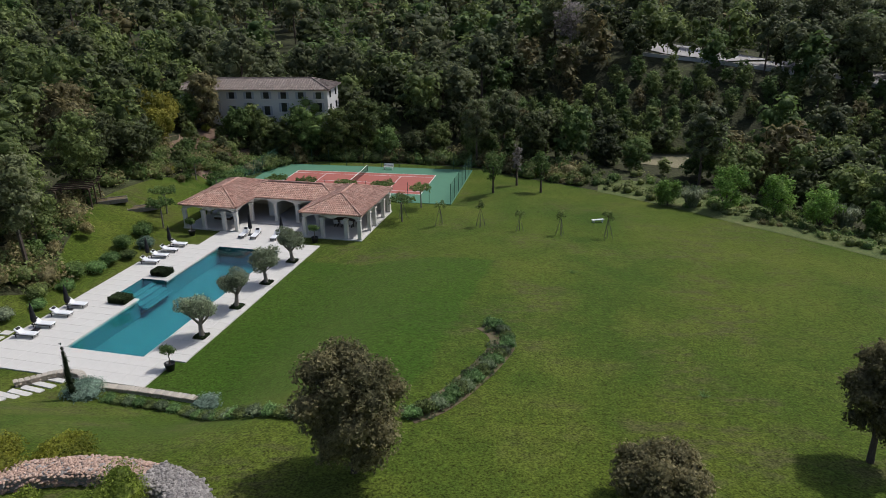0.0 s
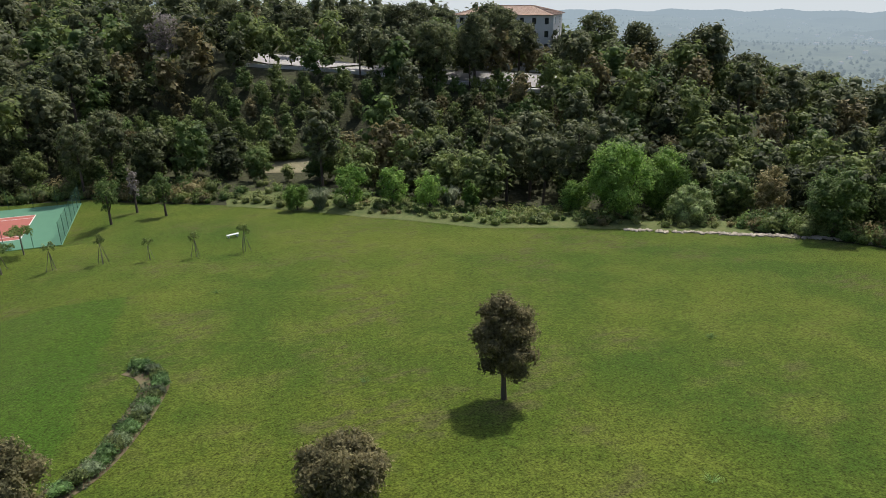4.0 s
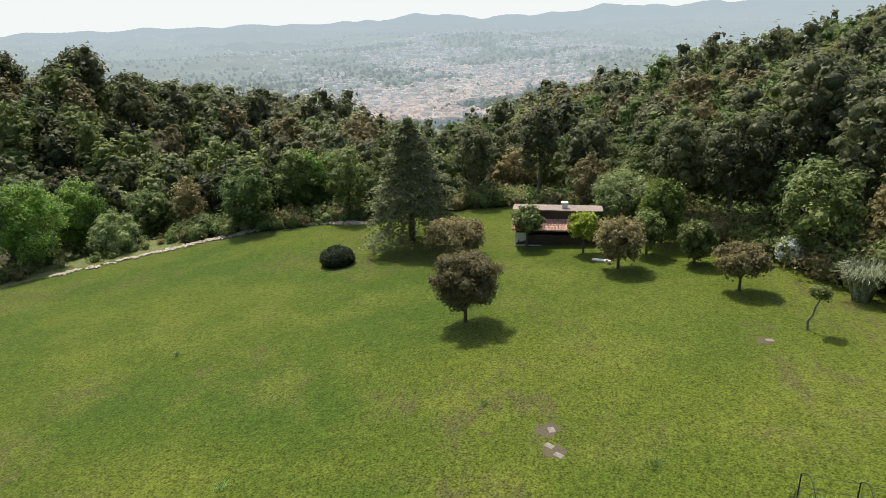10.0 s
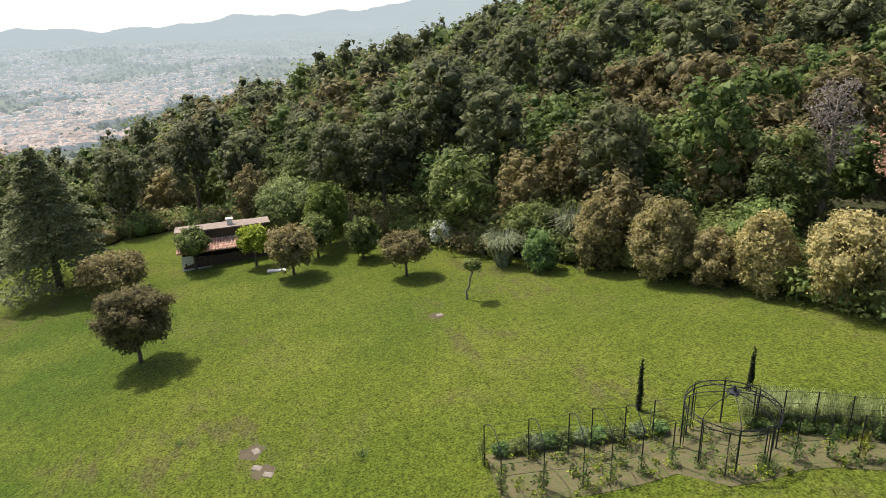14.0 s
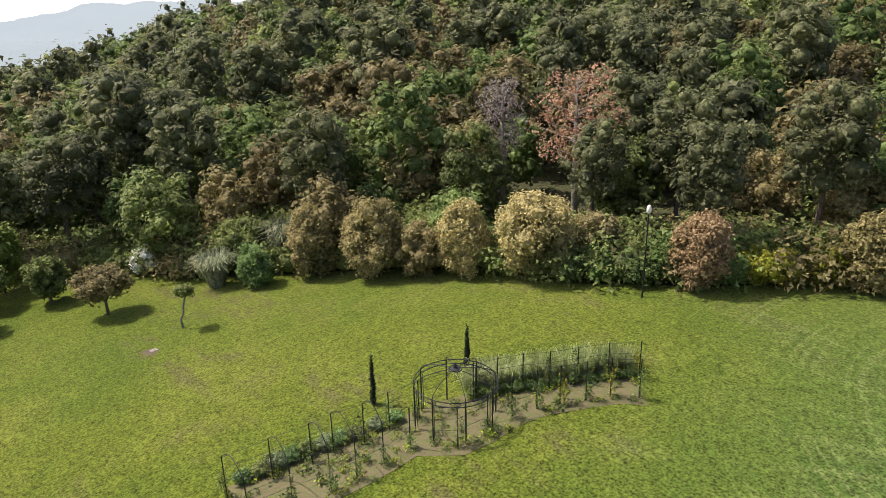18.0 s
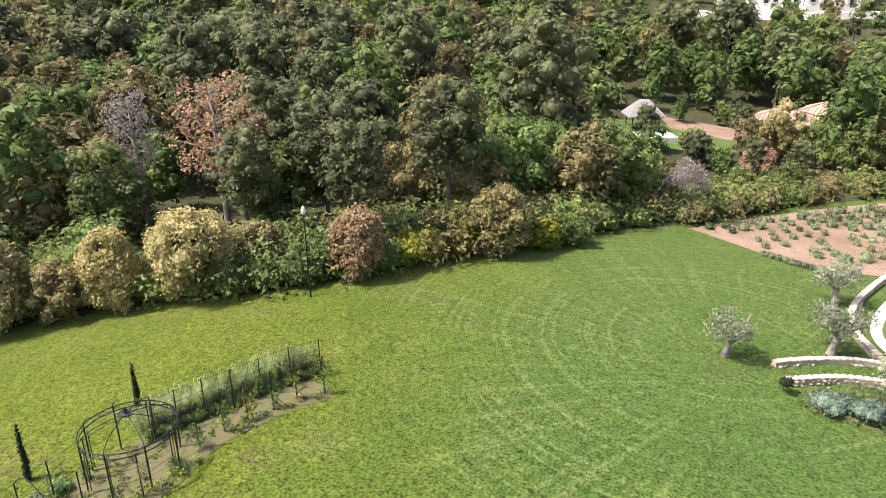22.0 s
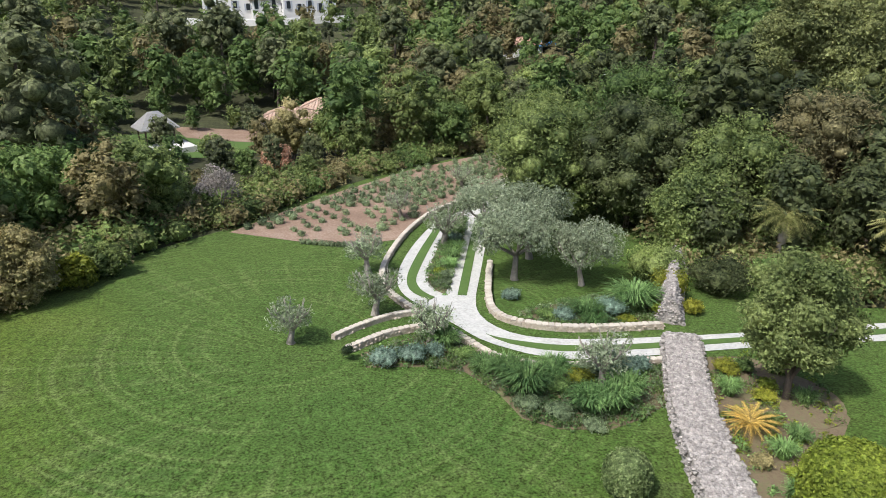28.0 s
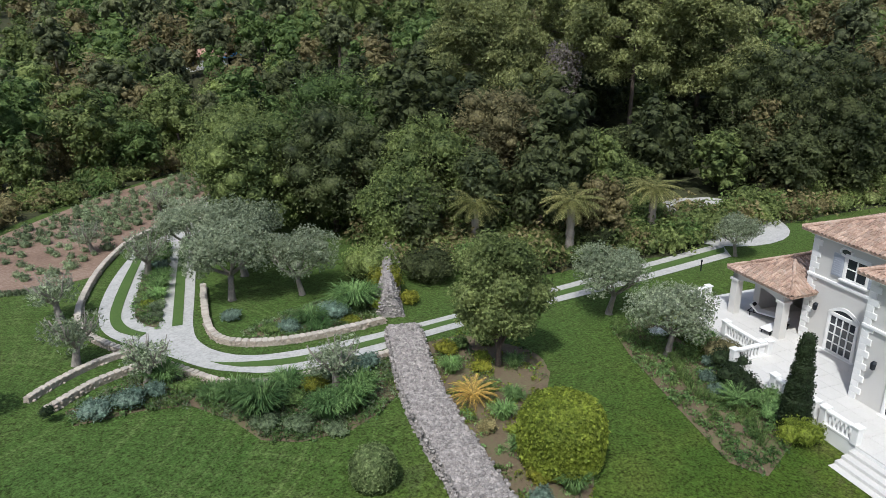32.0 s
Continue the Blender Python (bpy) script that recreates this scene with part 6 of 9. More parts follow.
lav = [tuft_mesh("lavender_plant", MAT_LEAF["lavender"], 400 + k, 0.85, 0.6, 60, 0.11) for k in range(3)]
LPOLY = [(0.0, -61.2), (-10.6, -72.0), (-20.9, -79.9), (-34.4, -86.8), (-31.5, -75.6), (-17.4, -62.8), (-13.4, -56.4), (-9, -55.4), (-5.0, -57.0)]
rng_l = random.Random(9)
lav_count = 0
for i in range(-5, 40):
    for j in range(-4, 26):
        # rows run with the slope
        x, y = -2.0 - i * 1.3 + j * 0.5, -57.0 - i * 1.13 - j * 1.5
        x, y = x + rng_l.uniform(-.2, .2), y + rng_l.uniform(-.2, .2)
        bare = math.hypot((x + 10) / 5.5, (y + 62) / 4.5) < 1 or math.hypot((x + 5) / 3.5, (y + 59.0) / 3) < 1
        if inside(LPOLY, x, y) and rng_l.random() < (0.72 if bare else 0.95) and lav_count < 290:
            ob = new("lavender_plant", lav[rng_l.randrange(3)])
            s = rng_l.uniform(0.95, 1.4) * (0.7 if bare else 1)
            ob.matrix_basis = at(x, y, 0.03, rng_l.uniform(0, 360), s)
            tagged(ob, "low grey-green lavender cushion on red soil", "lavender", "lavender plants in rows")
            lav_count += 1
hedge_rows = curve([(-4.8, -55.6), (-7.0, -54.3), (-8.8, -53.6)], 0.45)
for x, y in hedge_rows:
    ob = new("hedge_plant", lav[0])
    ob.matrix_basis = at(x, y, 0, x * 90 % 360, 0.75)
    tagged(ob, "small clipped plant of a low edging hedge", "hedge", "low hedge below the field")

# olives round the drive
ol_sparse = build_olive(21, 3.1, 3.1, 900, shrink=0, size=0.1, label="pruned old olive tree with thin silvery crown", group="pruned olive trees round the drive")
place_all(ol_sparse, [(-2.0, -37.0, 0, 0.95), (-7.5, -39.8, 60, 1.1), (-8.5, -47.3, 130, 1.1), (-14.5, -60.9, 200, 0.95), (-23.7, -70.4, 260, 0.9), (-16.0, -52.2, 310, 1.25), (-9.8, -35.2, 20, 0.95), (-17.1, -28.2, 90, 1.05)])
ol_full = build_olive(22, 4.8, 5.4, 5200, shrink=0.4, size=0.1, label="full-crowned grey-green olive tree", group="full olive trees beside the drive")
place_all(ol_full, [(-18.6, -43.5, 0, 1.2), (-22.8, -41.3, 140, 1.0), (-21.5, -47.5, 70, 1.25), (-36.8, -24.9, 230, 1.0), (-34.3, -18.9, 300, 0.95), (-55.0, -25.2, 30, 0.75), (-19.8, -52.5, 200, 1.1)])


def bush(name, label, x, y, w, h, mat, seed, leaves=700, size=0.09, group="", lumps=7):
    rng = random.Random(seed)
    r = w / 2
    L = [(math.cos(k * 2.4) * r * 0.55 * math.sqrt((k + .3) / lumps), math.sin(k * 2.4) * r * 0.55 * math.sqrt((k + .3) / lumps), h * 0.42 + rng.uniform(-.1, .1) * h, r * rng.uniform(0.45, 0.62), min(1.2, h / w * 1.1)) for k in range(lumps)]
    v, f, _ = crown_mesh(name, None, L, leaves, size, seed, 0.3, 0.45, 0.8)
    ob = solo(name, (v.tolist(), f), MAT_LEAF[mat], label, "shrub", group=group)
    ob.matrix_basis = at(x, y)
    return ob


beds = thing("planted_beds", "mulched planting beds along the drive and the house", "bed", kind="structure")
part("bed_soil", area_mesh([(-22.6, -29.3), (-16.2, -30.2), (-13.6, -31.2), (-12.3, -33.0), (-11.0, -35.6), (-9.6, -36.4), (-5.6, -34.8), (-5.6, -33.2), (-8.5, -32.6), (-10.6, -31.6), (-11.6, -29.0), (-11.9, -26.6), (-13.2, -25.3), (-15.6, -24.6), (-17.6, -25.0), (-19.8, -26.0)], 0.02, 1.2), MAT_BED, beds)
part("bed_soil", area_mesh([(-24.6, -29.6), (-22.0, -25.6), (-20.0, -21.4), (-18.6, -18.0), (-17.6, -14.6), (-19.4, -13.2), (-22.8, -15.6), (-24.4, -20.0), (-27.5, -22.2), (-28.6, -25.2), (-27.0, -29.0)], 0.02, 1.2), MAT_BED, beds)
part("bed_soil", area_mesh([(-16.6, -36.4), (-18.6, -35.2), (-24.6, -34.0), (-27.6, -37.2), (-24.0, -39.4), (-19.0, -38.6), (-16.8, -38.2)], 0.02, 1.2), MAT_BED, beds)
part("bed_soil", area_mesh([(-35.2, -23.6), (-32.8, -20.6), (-29.6, -15.5), (-27.2, -11.4), (-27.6, -9.8), (-31.2, -10.2), (-35.5, -17.0), (-38.4, -22.6)], 0.02, 1.2), MAT_BED, beds)
# x, y, width, height, kind, leaf
BED = [(-6.6, -33.4, 1.9, 1.1, "silver"), (-8.2, -33.4, 2.0, 1.2, "silver"), (-9.6, -33.6, 1.3, 1.1, "silver"), (-10.6, -34.8, 1.6, 0.9, "rosemary"), (-11.2, -33.0, 1.5, 0.8, "green"), (-11.8, -31.4, 1.5, 0.8, "rosemary"),
       (-12.6, -30.2, 1.7, 1.2, "rosemary"), (-13.0, -28.6, 2.0, 1.4, "rosemary"), (-12.5, -27.4, 1.5, 0.9, "lavender"), (-13.8, -26.4, 1.7, 0.8, "lavender"), (-14.6, -28.6, 1.7, 0.9, "green"), (-15.2, -30.0, 1.8, 0.9, "rosemary"),
       (-15.4, -26.2, 1.7, 1.2, "rosemary"), (-16.4, -26.0, 1.6, 1.3, "rosemary"), (-16.0, -27.6, 1.6, 1.0, "green"), (-17.6, -26.8, 1.7, 1.3, "rosemary"), (-18.2, -28.6, 2.6, 1.9, "silver"), (-17.0, -29.6, 1.5, 0.9, "lavender"), (-20.0, -29.4, 1.7, 0.9, "silver"), (-14.9, -24.9, 1.3, 0.6, "lavender"), (-16.3, -28.9, 1.5, 1.0, "yellow"),
       (-19.0, -36.4, 1.7, 0.9, "silver"), (-20.6, -36.4, 1.8, 1.0, "rosemary"), (-22.3, -36.2, 2.4, 1.5, "silver"), (-24.2, -36.6, 2.7, 1.6, "rosemary"), (-22.6, -34.9, 1.4, 0.6, "yellow"), (-20.5, -35.2, 1.4, 0.7, "rosemary"), (-18.0, -37.0, 1.3, 0.7, "green"), (-25.4, -35.2, 1.7, 1.2, "box"), (-17.0, -40.3, 1.5, 0.8, "silver"),
       (-24.4, -27.6, 1.5, 1.1, "yellow"), (-25.6, -27.6, 1.3, 0.9, "green"), (-23.2, -25.8, 1.2, 0.8, "rosemary"), (-24.6, -24.8, 1.2, 0.8, "yellow"), (-25.6, -25.8, 1.1, 0.7, "box"), (-22.0, -20.6, 1.1, 0.8, "rosemary"), (-23.0, -19.0, 1.1, 0.8, "green"), (-21.4, -19.2, 1.0, 0.7, "box"), (-20.6, -18.0, 1.1, 0.9, "rosemary"), (-22.0, -17.6, 1.2, 1.0, "box"), (-19.6, -16.2, 1.2, 0.9, "yellow"), (-20.2, -14.8, 1.2, 0.9, "rosemary"), (-18.6, -15.2, 1.1, 0.8, "silver"), (-26.4, -24.0, 1.1, 0.7, "rosemary"), (-27.2, -26.8, 1.3, 1.0, "green"), (-23.6, -21.4, 1.0, 0.7, "rosemary"), (-20.6, -20.4, 1.1, 0.7, "brown"), (-23.4, -23.0, 1.0, 0.6, "green"),
       (-14.0, -45.2, 1.2, 0.6, "lavender"), (-13.4, -43.8, 1.1, 0.5, "lavender"), (-14.8, -47.0, 1.3, 0.7, "rosemary"), (-15.6, -48.8, 1.3, 0.8, "rosemary"), (-16.4, -50.6, 1.4, 0.8, "rosemary"), (-17.2, -53.0, 1.5, 0.9, "silver"), (-18.0, -55.0, 1.4, 0.9, "rosemary"), (-19.0, -57.2, 1.4, 0.8, "rosemary"), (-13.6, -46.0, 1.1, 0.5, "box")]
for i, (x, y, w, h, m) in enumerate(BED):
    words = {"silver": "rounded silver-green shrub in the bed", "rosemary": "dark green rosemary bush in the bed", "green": "fresh green low shrub in the bed", "lavender": "grey-green lavender mound in the bed", "yellow": "yellow-green shrub in the bed", "box": "small rounded green shrub in the bed", "brown": "russet low shrub in the bed"}[m]
    if m == "rosemary":
        blades("garden_shrub", "upright spiky dark green rosemary bush in the bed", x, y, h * 1.05, w * 1.25, int(230 * w), m, 500 + i, "shrub", "shrubs in the beds", 1.7)
    else:
        bush("garden_shrub", words, x, y, w, h, m, 500 + i, int(420 * w), 0.07, "shrubs in the beds")
solo("garden_ball", clipped_form([(0.6, 0.0), (0.95, 0.4), (1.0, 0.9), (0.85, 1.4), (0.5, 1.75), (0.05, 1.88)], 3600, 0.06, 601), MAT_LEAF["pale_box"], "round clipped grey-green bush on the lawn", "topiary").matrix_basis = at(-14.0, -20.6)
bush("garden_conifer", "small dark conifer at the wall's end", -4.8, -34.3, 0.8, 1.3, "cypress", 602, 300, 0.06)
bush("yellow_shrub", "tall clipped yellow-green shrub beside the stone bank", -27.4, -37.4, 2.6, 2.8, "yellow", 603, 1400, 0.09)
bush("yellow_shrub", "small yellow-green clipped ball", -27.6, -35.0, 1.5, 1.3, "yellow", 604, 600, 0.08)
bx = solo("box_drum", clipped_form([(1.5, 0.15), (1.85, 0.5), (1.95, 1.4), (1.9, 2.4), (1.6, 2.95), (0.9, 3.2), (0.05, 3.28)], 11000, 0.075, 610), MAT_LEAF["box"], "large clipped drum of yellow-green box", "topiary")
bx.matrix_basis = at(-21.3, -16.4)
round_tree("magnolia_tree", "glossy evergreen magnolia with a dense oval crown", -25.8, -24.6, 8.3, 6.2, 1.3, "magnolia", 10500, 0.125, 612, taper=0.1, lumps=18)
mg = solo("mulch_ring", prism([(2.6 * math.cos(k * 0.3), 2.6 * math.sin(k * 0.3)) for k in range(21)], -0.25, 0.05), MAT_BED, "ring of dark mulch under the magnolia", "mulch")
mg.matrix_basis = at(-25.8, -24.4)


def frond(L, droop, width, leaflets=16):
    """A feathered palm leaf along +x."""
    v, f = [], []
    spine = [(L * t, 0, L * 0.55 * t - droop * L * t * t) for t in np.linspace(0, 1, 7)]
    o = 0
    for s in (-1, 1):
        for k in range(leaflets):
            t = 0.12 + 0.86 * k / leaflets
            x, z = L * t, L * 0.55 * t - droop * L * t * t
            w = width * math.sin(math.pi * min(1, 0.15 + t * 0.8)) ** 0.7
            o = len(v)
            v += [(x, 0, z), (x + 0.04 * L, 0, z), (x + 0.12 * L, s * w, z - w * 0.35)]
            f.append((o, o + 1, o + 2))
    sv, sf = tube(spine, [0.03, 0.028, 0.025, 0.02, 0.016, 0.012, 0.006], 4)
    return join([(v, f), (sv, sf)])


def build_palm(name, label, h, fronds, L, droop, trunk_r, mat, group="", category="palm", wide=0.22):
    t = thing(name, label, category, group=group)
    if h > 0.5:
        prof = []
        for k in range(12):
            z = h * k / 11
            prof += [(trunk_r * (1.15 if k % 2 else 0.95) * (1.15 - 0.2 * k / 11), z)]
        part("trunk", lathe([(trunk_r * 1.2, -0.2)] + prof, 10), MAT_PALE_BARK, t)
    for k in range(fronds):
        a = k * 2.399
        tilt = -math.degrees(0.95 * (1 - k / fronds)) + 18 if h > 0.5 else -5 + 30 * k / fronds
        m = Matrix.Translation((0, 0, max(0.15, h))) @ Matrix.Rotation(a, 4, 'Z') @ Matrix.Rotation(radians(-tilt), 4, 'Y')
        part("frond", moved(frond(L, droop, L * wide), m), MAT_LEAF[mat], t)
    return t


palm = build_palm("palm_tree", "date palm with a stout ringed trunk and arching fronds", 4.9, 34, 2.5, 0.55, 0.3, "palm", "date palms behind the drive")
place_all(palm, [(-43.1, -33.4, 0, 1.05), (-52.4, -31.8, 120, 1.0), (-37.8, -38.9, 60, 0.95)])
cyc = build_palm("cycad_plant", "yellowed cycad rosette spread flat on the mulch", 0.0, 34, 1.4, 0.62, 0.1, "cycad", "", "cycad", 0.12)
cyc.matrix_basis = at(-22.0, -22.8, 0.2)
for i, (x, y, w, h) in enumerate(((-28.5, -40.5, 5, 4), (-31.5, -37.5, 4.5, 3.2), (-35.5, -36.0, 5, 3.4), (-39.5, -35.0, 5, 3), (-46.5, -34.0, 5, 3), (-49.5, -33.5, 4.5, 2.6), (-56.0, -35.5, 5.5, 3.0), (-60, -38, 6, 3.0))):
    bush("hedge_shrub", "dense green hedge shrub behind the drive", x, y, w, h, ("oak", "dark", "green")[i % 3], 620 + i, 2600, 0.11, "hedge shrubs behind the drive")


def groundcover(poly, count, mats, seed, label):
    """Low mixed planting over a bed, one mesh a kind."""
    rng = np.random.default_rng(seed)
    xs, ys = [p[0] for p in poly], [p[1] for p in poly]
    sets = {m: [] for m in mats}
    while sum(len(v) for v in sets.values()) < count:
        x, y = rng.uniform(min(xs), max(xs)), rng.uniform(min(ys), max(ys))
        if inside(poly, x, y):
            sets[mats[int(rng.integers(len(mats)))]].append((x, y, float(ground_z(x, y)) + 0.08, rng.uniform(0.16, 0.34), 0.7))
    for m, rows in sets.items():
        v, f = leaf_cloud(rng, rows, len(rows) * 16, 0.09, 0.7, 0.4)
        tagged(new("groundcover", mesh_from("groundcover", v.tolist(), f.tolist(), [MAT_LEAF[m]])), label, "groundcover", kind="stuff")


BED_A = [(-22.6, -29.3), (-16.2, -30.2), (-13.6, -31.2), (-12.3, -33.0), (-11.0, -35.6), (-9.6, -36.4), (-5.6, -34.8), (-5.6, -33.2), (-8.5, -32.6), (-10.6, -31.6), (-11.6, -29.0), (-11.9, -26.6), (-13.2, -25.3), (-15.6, -24.6), (-17.6, -25.0), (-19.8, -26.0)]
groundcover(BED_A, 900, ["green", "lavender", "rosemary"], 71, "low mixed planting over the drive bed")
groundcover([(-24.6, -29.6), (-22.0, -25.6), (-20.0, -21.4), (-18.6, -18.0), (-17.6, -14.6), (-19.4, -13.2), (-22.8, -15.6), (-24.4, -20.0), (-27.5, -22.2), (-28.6, -25.2), (-27.0, -29.0)], 220, ["green", "rosemary", "box"], 72, "low mixed planting over the house bed")
groundcover([(-16.6, -36.4), (-18.6, -35.2), (-24.6, -34.0), (-27.6, -37.2), (-24.0, -39.4), (-19.0, -38.6), (-16.8, -38.2)], 420, ["green", "lavender", "rosemary"], 73, "low mixed planting inside the bend")
groundcover([(-18.3, -57.4), (-15.2, -51.6), (-13.0, -46.6), (-12.3, -44.4), (-12.35, -42.7), (-12.8, -41.8), (-14.3, -45.1), (-17.6, -52.5), (-20.4, -59.2)], 380, ["green", "lavender", "rosemary"], 74, "low mixed planting on the drive island")
groundcover([(-35.2, -23.6), (-32.8, -20.6), (-29.6, -15.5), (-27.2, -11.4), (-27.6, -9.8), (-31.2, -10.2), (-35.5, -17.0), (-38.4, -22.6)], 480, ["green", "rosemary"], 75, "low planting below the terrace")

# ---- the villa ----
HT, HO, TZ = 68.0, (-41.2, -14.34), 10.3
MAT_WALL = material("villa_render", [(0.56, 0.54, 0.5), (0.62, 0.6, 0.56)], scale=0.4, fine=30, bump=0.08)
MAT_TRIM = material("white_stone_trim", [(0.72, 0.71, 0.68), (0.8, 0.79, 0.76)], scale=1.5, fine=25, bump=0.08)
MAT_TERRACE = material("white_terrace_stone", [(0.54, 0.525, 0.49), (0.62, 0.6, 0.565)], scale=0.8, fine=10, bump=0.06)
MAT_SHUTTER = material("grey_shutter_paint", [(0.36, 0.38, 0.42), (0.44, 0.46, 0.5)], scale=2, fine=30, bump=0.05, rough=0.6)
MAT_ROOF_GREY = material("old_brown_tiles", [(0.15, 0.115, 0.095), (0.23, 0.185, 0.16), (0.31, 0.27, 0.24)], scale=1.5, fine=10, bump=0.3, vary=0.28, island=True)
MAT_ROOF_OLD = material("weathered_tiles", [(0.24, 0.15, 0.11), (0.4, 0.28, 0.21), (0.5, 0.4, 0.33)], scale=1.5, fine=10, bump=0.3, vary=0.28, island=True)


def glass_material():
    m = bpy.data.materials.new("window_glass")
    m.use_nodes = True
    b = m.node_tree.nodes["Principled BSDF"]
    b.inputs["Base Color"].default_value = (0.03, 0.035, 0.04, 1)
    b.inputs["Roughness"].default_value, b.inputs["Specular IOR Level"].default_value = 0.05, 0.8
    return m


MAT_GLASS = glass_material()


def hp(s, n, z=0.0):
    """Places of the villa: s along the front, n out from it. In its own frame x is s and y is -n."""
    c, d = math.cos(radians(HT)), math.sin(radians(HT))
    return Vector((HO[0] + s * c + n * d, HO[1] + s * d - n * c, z))


villa = thing("villa", "two-storey villa with pale render, white quoins and tiled roofs", "house", hp(0, 0, TZ), HT)
EAVE = 6.75
part("wall", [box(7.2, 4.6, -0.9, 14.4, 9.2, EAVE + 0.9), box(10.4, -1.45, -0.9, 8.3, 2.9, EAVE + 0.9)], MAT_WALL, villa, "pale grey-beige rendered wall")
for x0, x1, y in ((-0.03, 6.2, -0.06), (6.2, 14.5, -2.96)):
    part("string_course", box((x0 + x1) / 2, y, 4.0, x1 - x0 + 0.1, 0.14, 0.16, 0.03), MAT_TRIM, villa)
    part("cornice", [box((x0 + x1) / 2, y - 0.05, EAVE - 0.3, x1 - x0 + 0.1, 0.26, 0.14, 0.03), box((x0 + x1) / 2, y - 0.12, EAVE - 0.15, x1 - x0 + 0.1, 0.4, 0.14, 0.03)], MAT_TRIM, villa)
part("string_course", box(6.19, -1.45, 4.0, 0.14, 2.9, 0.16, 0.03), MAT_TRIM, villa)
part("string_course", box(-0.03, 4.6, 4.0, 0.14, 9.2, 0.16, 0.03), MAT_TRIM, villa)
part("cornice", box(-0.12, 4.6, EAVE - 0.28, 0.36, 9.2, 0.26, 0.03), MAT_TRIM, villa)
part("cornice", box(6.08, -1.45, EAVE - 0.28, 0.36, 2.9, 0.26, 0.03), MAT_TRIM, villa)
for cx, cy in ((0.0, 0.0), (6.22, -2.92), (14.4, -2.92)):
    for k in range(19):
        a, b = (0.62, 0.4) if k % 2 else (0.4, 0.62)
        sx = 1 if cx < 10 else -1
        part("quoin", box(cx + sx * (a / 2 - 0.05), cy + b / 2 - 0.05, 0.0 + k * 0.345, a, b, 0.33, 0.015), MAT_TRIM, villa)


def villa_window(x, y, z, w, h, shutters=True, arch=False, rows=2, cols=2):
    """A window let into the front: surround, frame, bars, glass, sill, shutters. y is the wall's face."""
    o = part("window", [box(x - w / 2 - 0.08, y - 0.04, z - 0.05, 0.16, 0.1, h + 0.2, 0.02), box(x + w / 2 + 0.08, y - 0.04, z - 0.05, 0.16, 0.1, h + 0.2, 0.02), box(x, y - 0.04, z + h, w + 0.32, 0.1, 0.18, 0.02)], MAT_TRIM, villa, "white stone window surround")
    if arch:
        pts = [(x - w / 2 - 0.16 + (w + 0.32) * k / 12, 0.45 * math.sin(math.pi * k / 12)) for k in range(13)]
        v = [(px, y - 0.09, z + h + q) for px, q in pts] + [(px, y - 0.09, z + h + q + 0.2) for px, q in pts] + [(px, y + 0.02, z + h + q) for px, q in pts] + [(px, y + 0.02, z + h + q + 0.2) for px, q in pts]
        f = []
        for k in range(12):
            f += [(k, k + 1, 14 + k, 13 + k), (13 + k, 14 + k, 40 + k, 39 + k), (26 + k, 27 + k, k + 1, k)]
        part("arch_trim", (v, f), MAT_TRIM, o)
        part("fanlight", ([(x, y - 0.02, z + h)] + [(px, y - 0.02, z + h + q) for px, q in pts], [(0, k + 1, k + 2) for k in range(12)]), MAT_GLASS, o)
    part("glass", box(x, y - 0.005, z, w, 0.02, h), MAT_GLASS, o, "dark window glass")
    for k in range(cols + 1):
        part("frame_bar", box(x - w / 2 + w * k / cols, y - 0.03, z, 0.07, 0.05, h), MAT_TRIM, o)
    for k in range(rows + 1):
        part("frame_bar", box(x, y - 0.028, z + (h - 0.06) * k / rows, w, 0.045, 0.06), MAT_TRIM, o)
    part("sill", box(x, y - 0.1, z - 0.12, w + 0.5, 0.24, 0.1, 0.02), MAT_TRIM, o)
    if shutters:
        for s in (-1, 1):
            sh = part("shutter", box(x + s * (w * 0.75 + 0.2), y - 0.07, z - 0.02, w * 0.5 + 0.05, 0.05, h + 0.06, 0.01), MAT_SHUTTER, o, "grey louvred shutter")
            for k in range(9):
                part("louvre", box(x + s * (w * 0.75 + 0.2), y - 0.105, z + 0.08 + k * (h - 0.1) / 9, w * 0.42, 0.03, 0.06), MAT_SHUTTER, sh)
    return o


villa_window(3.0, 0.0, 4.55, 1.3, 1.25)
villa_window(9.0, -2.9, 4.5, 1.3, 1.35)
villa_window(12.2, -2.9, 4.5, 1.3, 1.35)
villa_window(2.8, 0.0, 0.05, 1.7, 2.2, False, True, 4, 4)
villa_window(9.0, -2.9, 0.05, 1.6, 2.2, False, True, 4, 2)
villa_window(12.2, -2.9, 0.05, 1.6, 2.2, False, True, 4, 2)
ring = tube([(2.2 + 0.36 * math.cos(k * math.pi / 8), -0.05, 6.1 - 0.06 + 0.22 * math.sin(k * math.pi / 8)) for k in range(17)], [0.07] * 17, 6)
ov = part("oval_window", ring, MAT_TRIM, villa, "small oval window in a white ring")
part("glass", ([(2.2, -0.03, 6.04)] + [(2.2 + 0.34 * math.cos(k * math.pi / 8), -0.03, 6.04 + 0.2 * math.sin(k * math.pi / 8)) for k in range(16)], [(0, k + 1, (k + 1) % 16 + 1) for k in range(16)]), MAT_GLASS, ov)
for x, y in ((1.0, 0.0), (7.3, -2.9)):
    la = part("wall_lantern", [rod((x, y - 0.02, 2.45), (x, y - 0.25, 2.6), 0.02), lathe([(0.05, 0), (0.13, 0.08), (0.15, 0.36), (0.03, 0.5)], 6, (x, y - 0.25, 2.1))], MAT_IRON, villa, "black iron wall lantern")
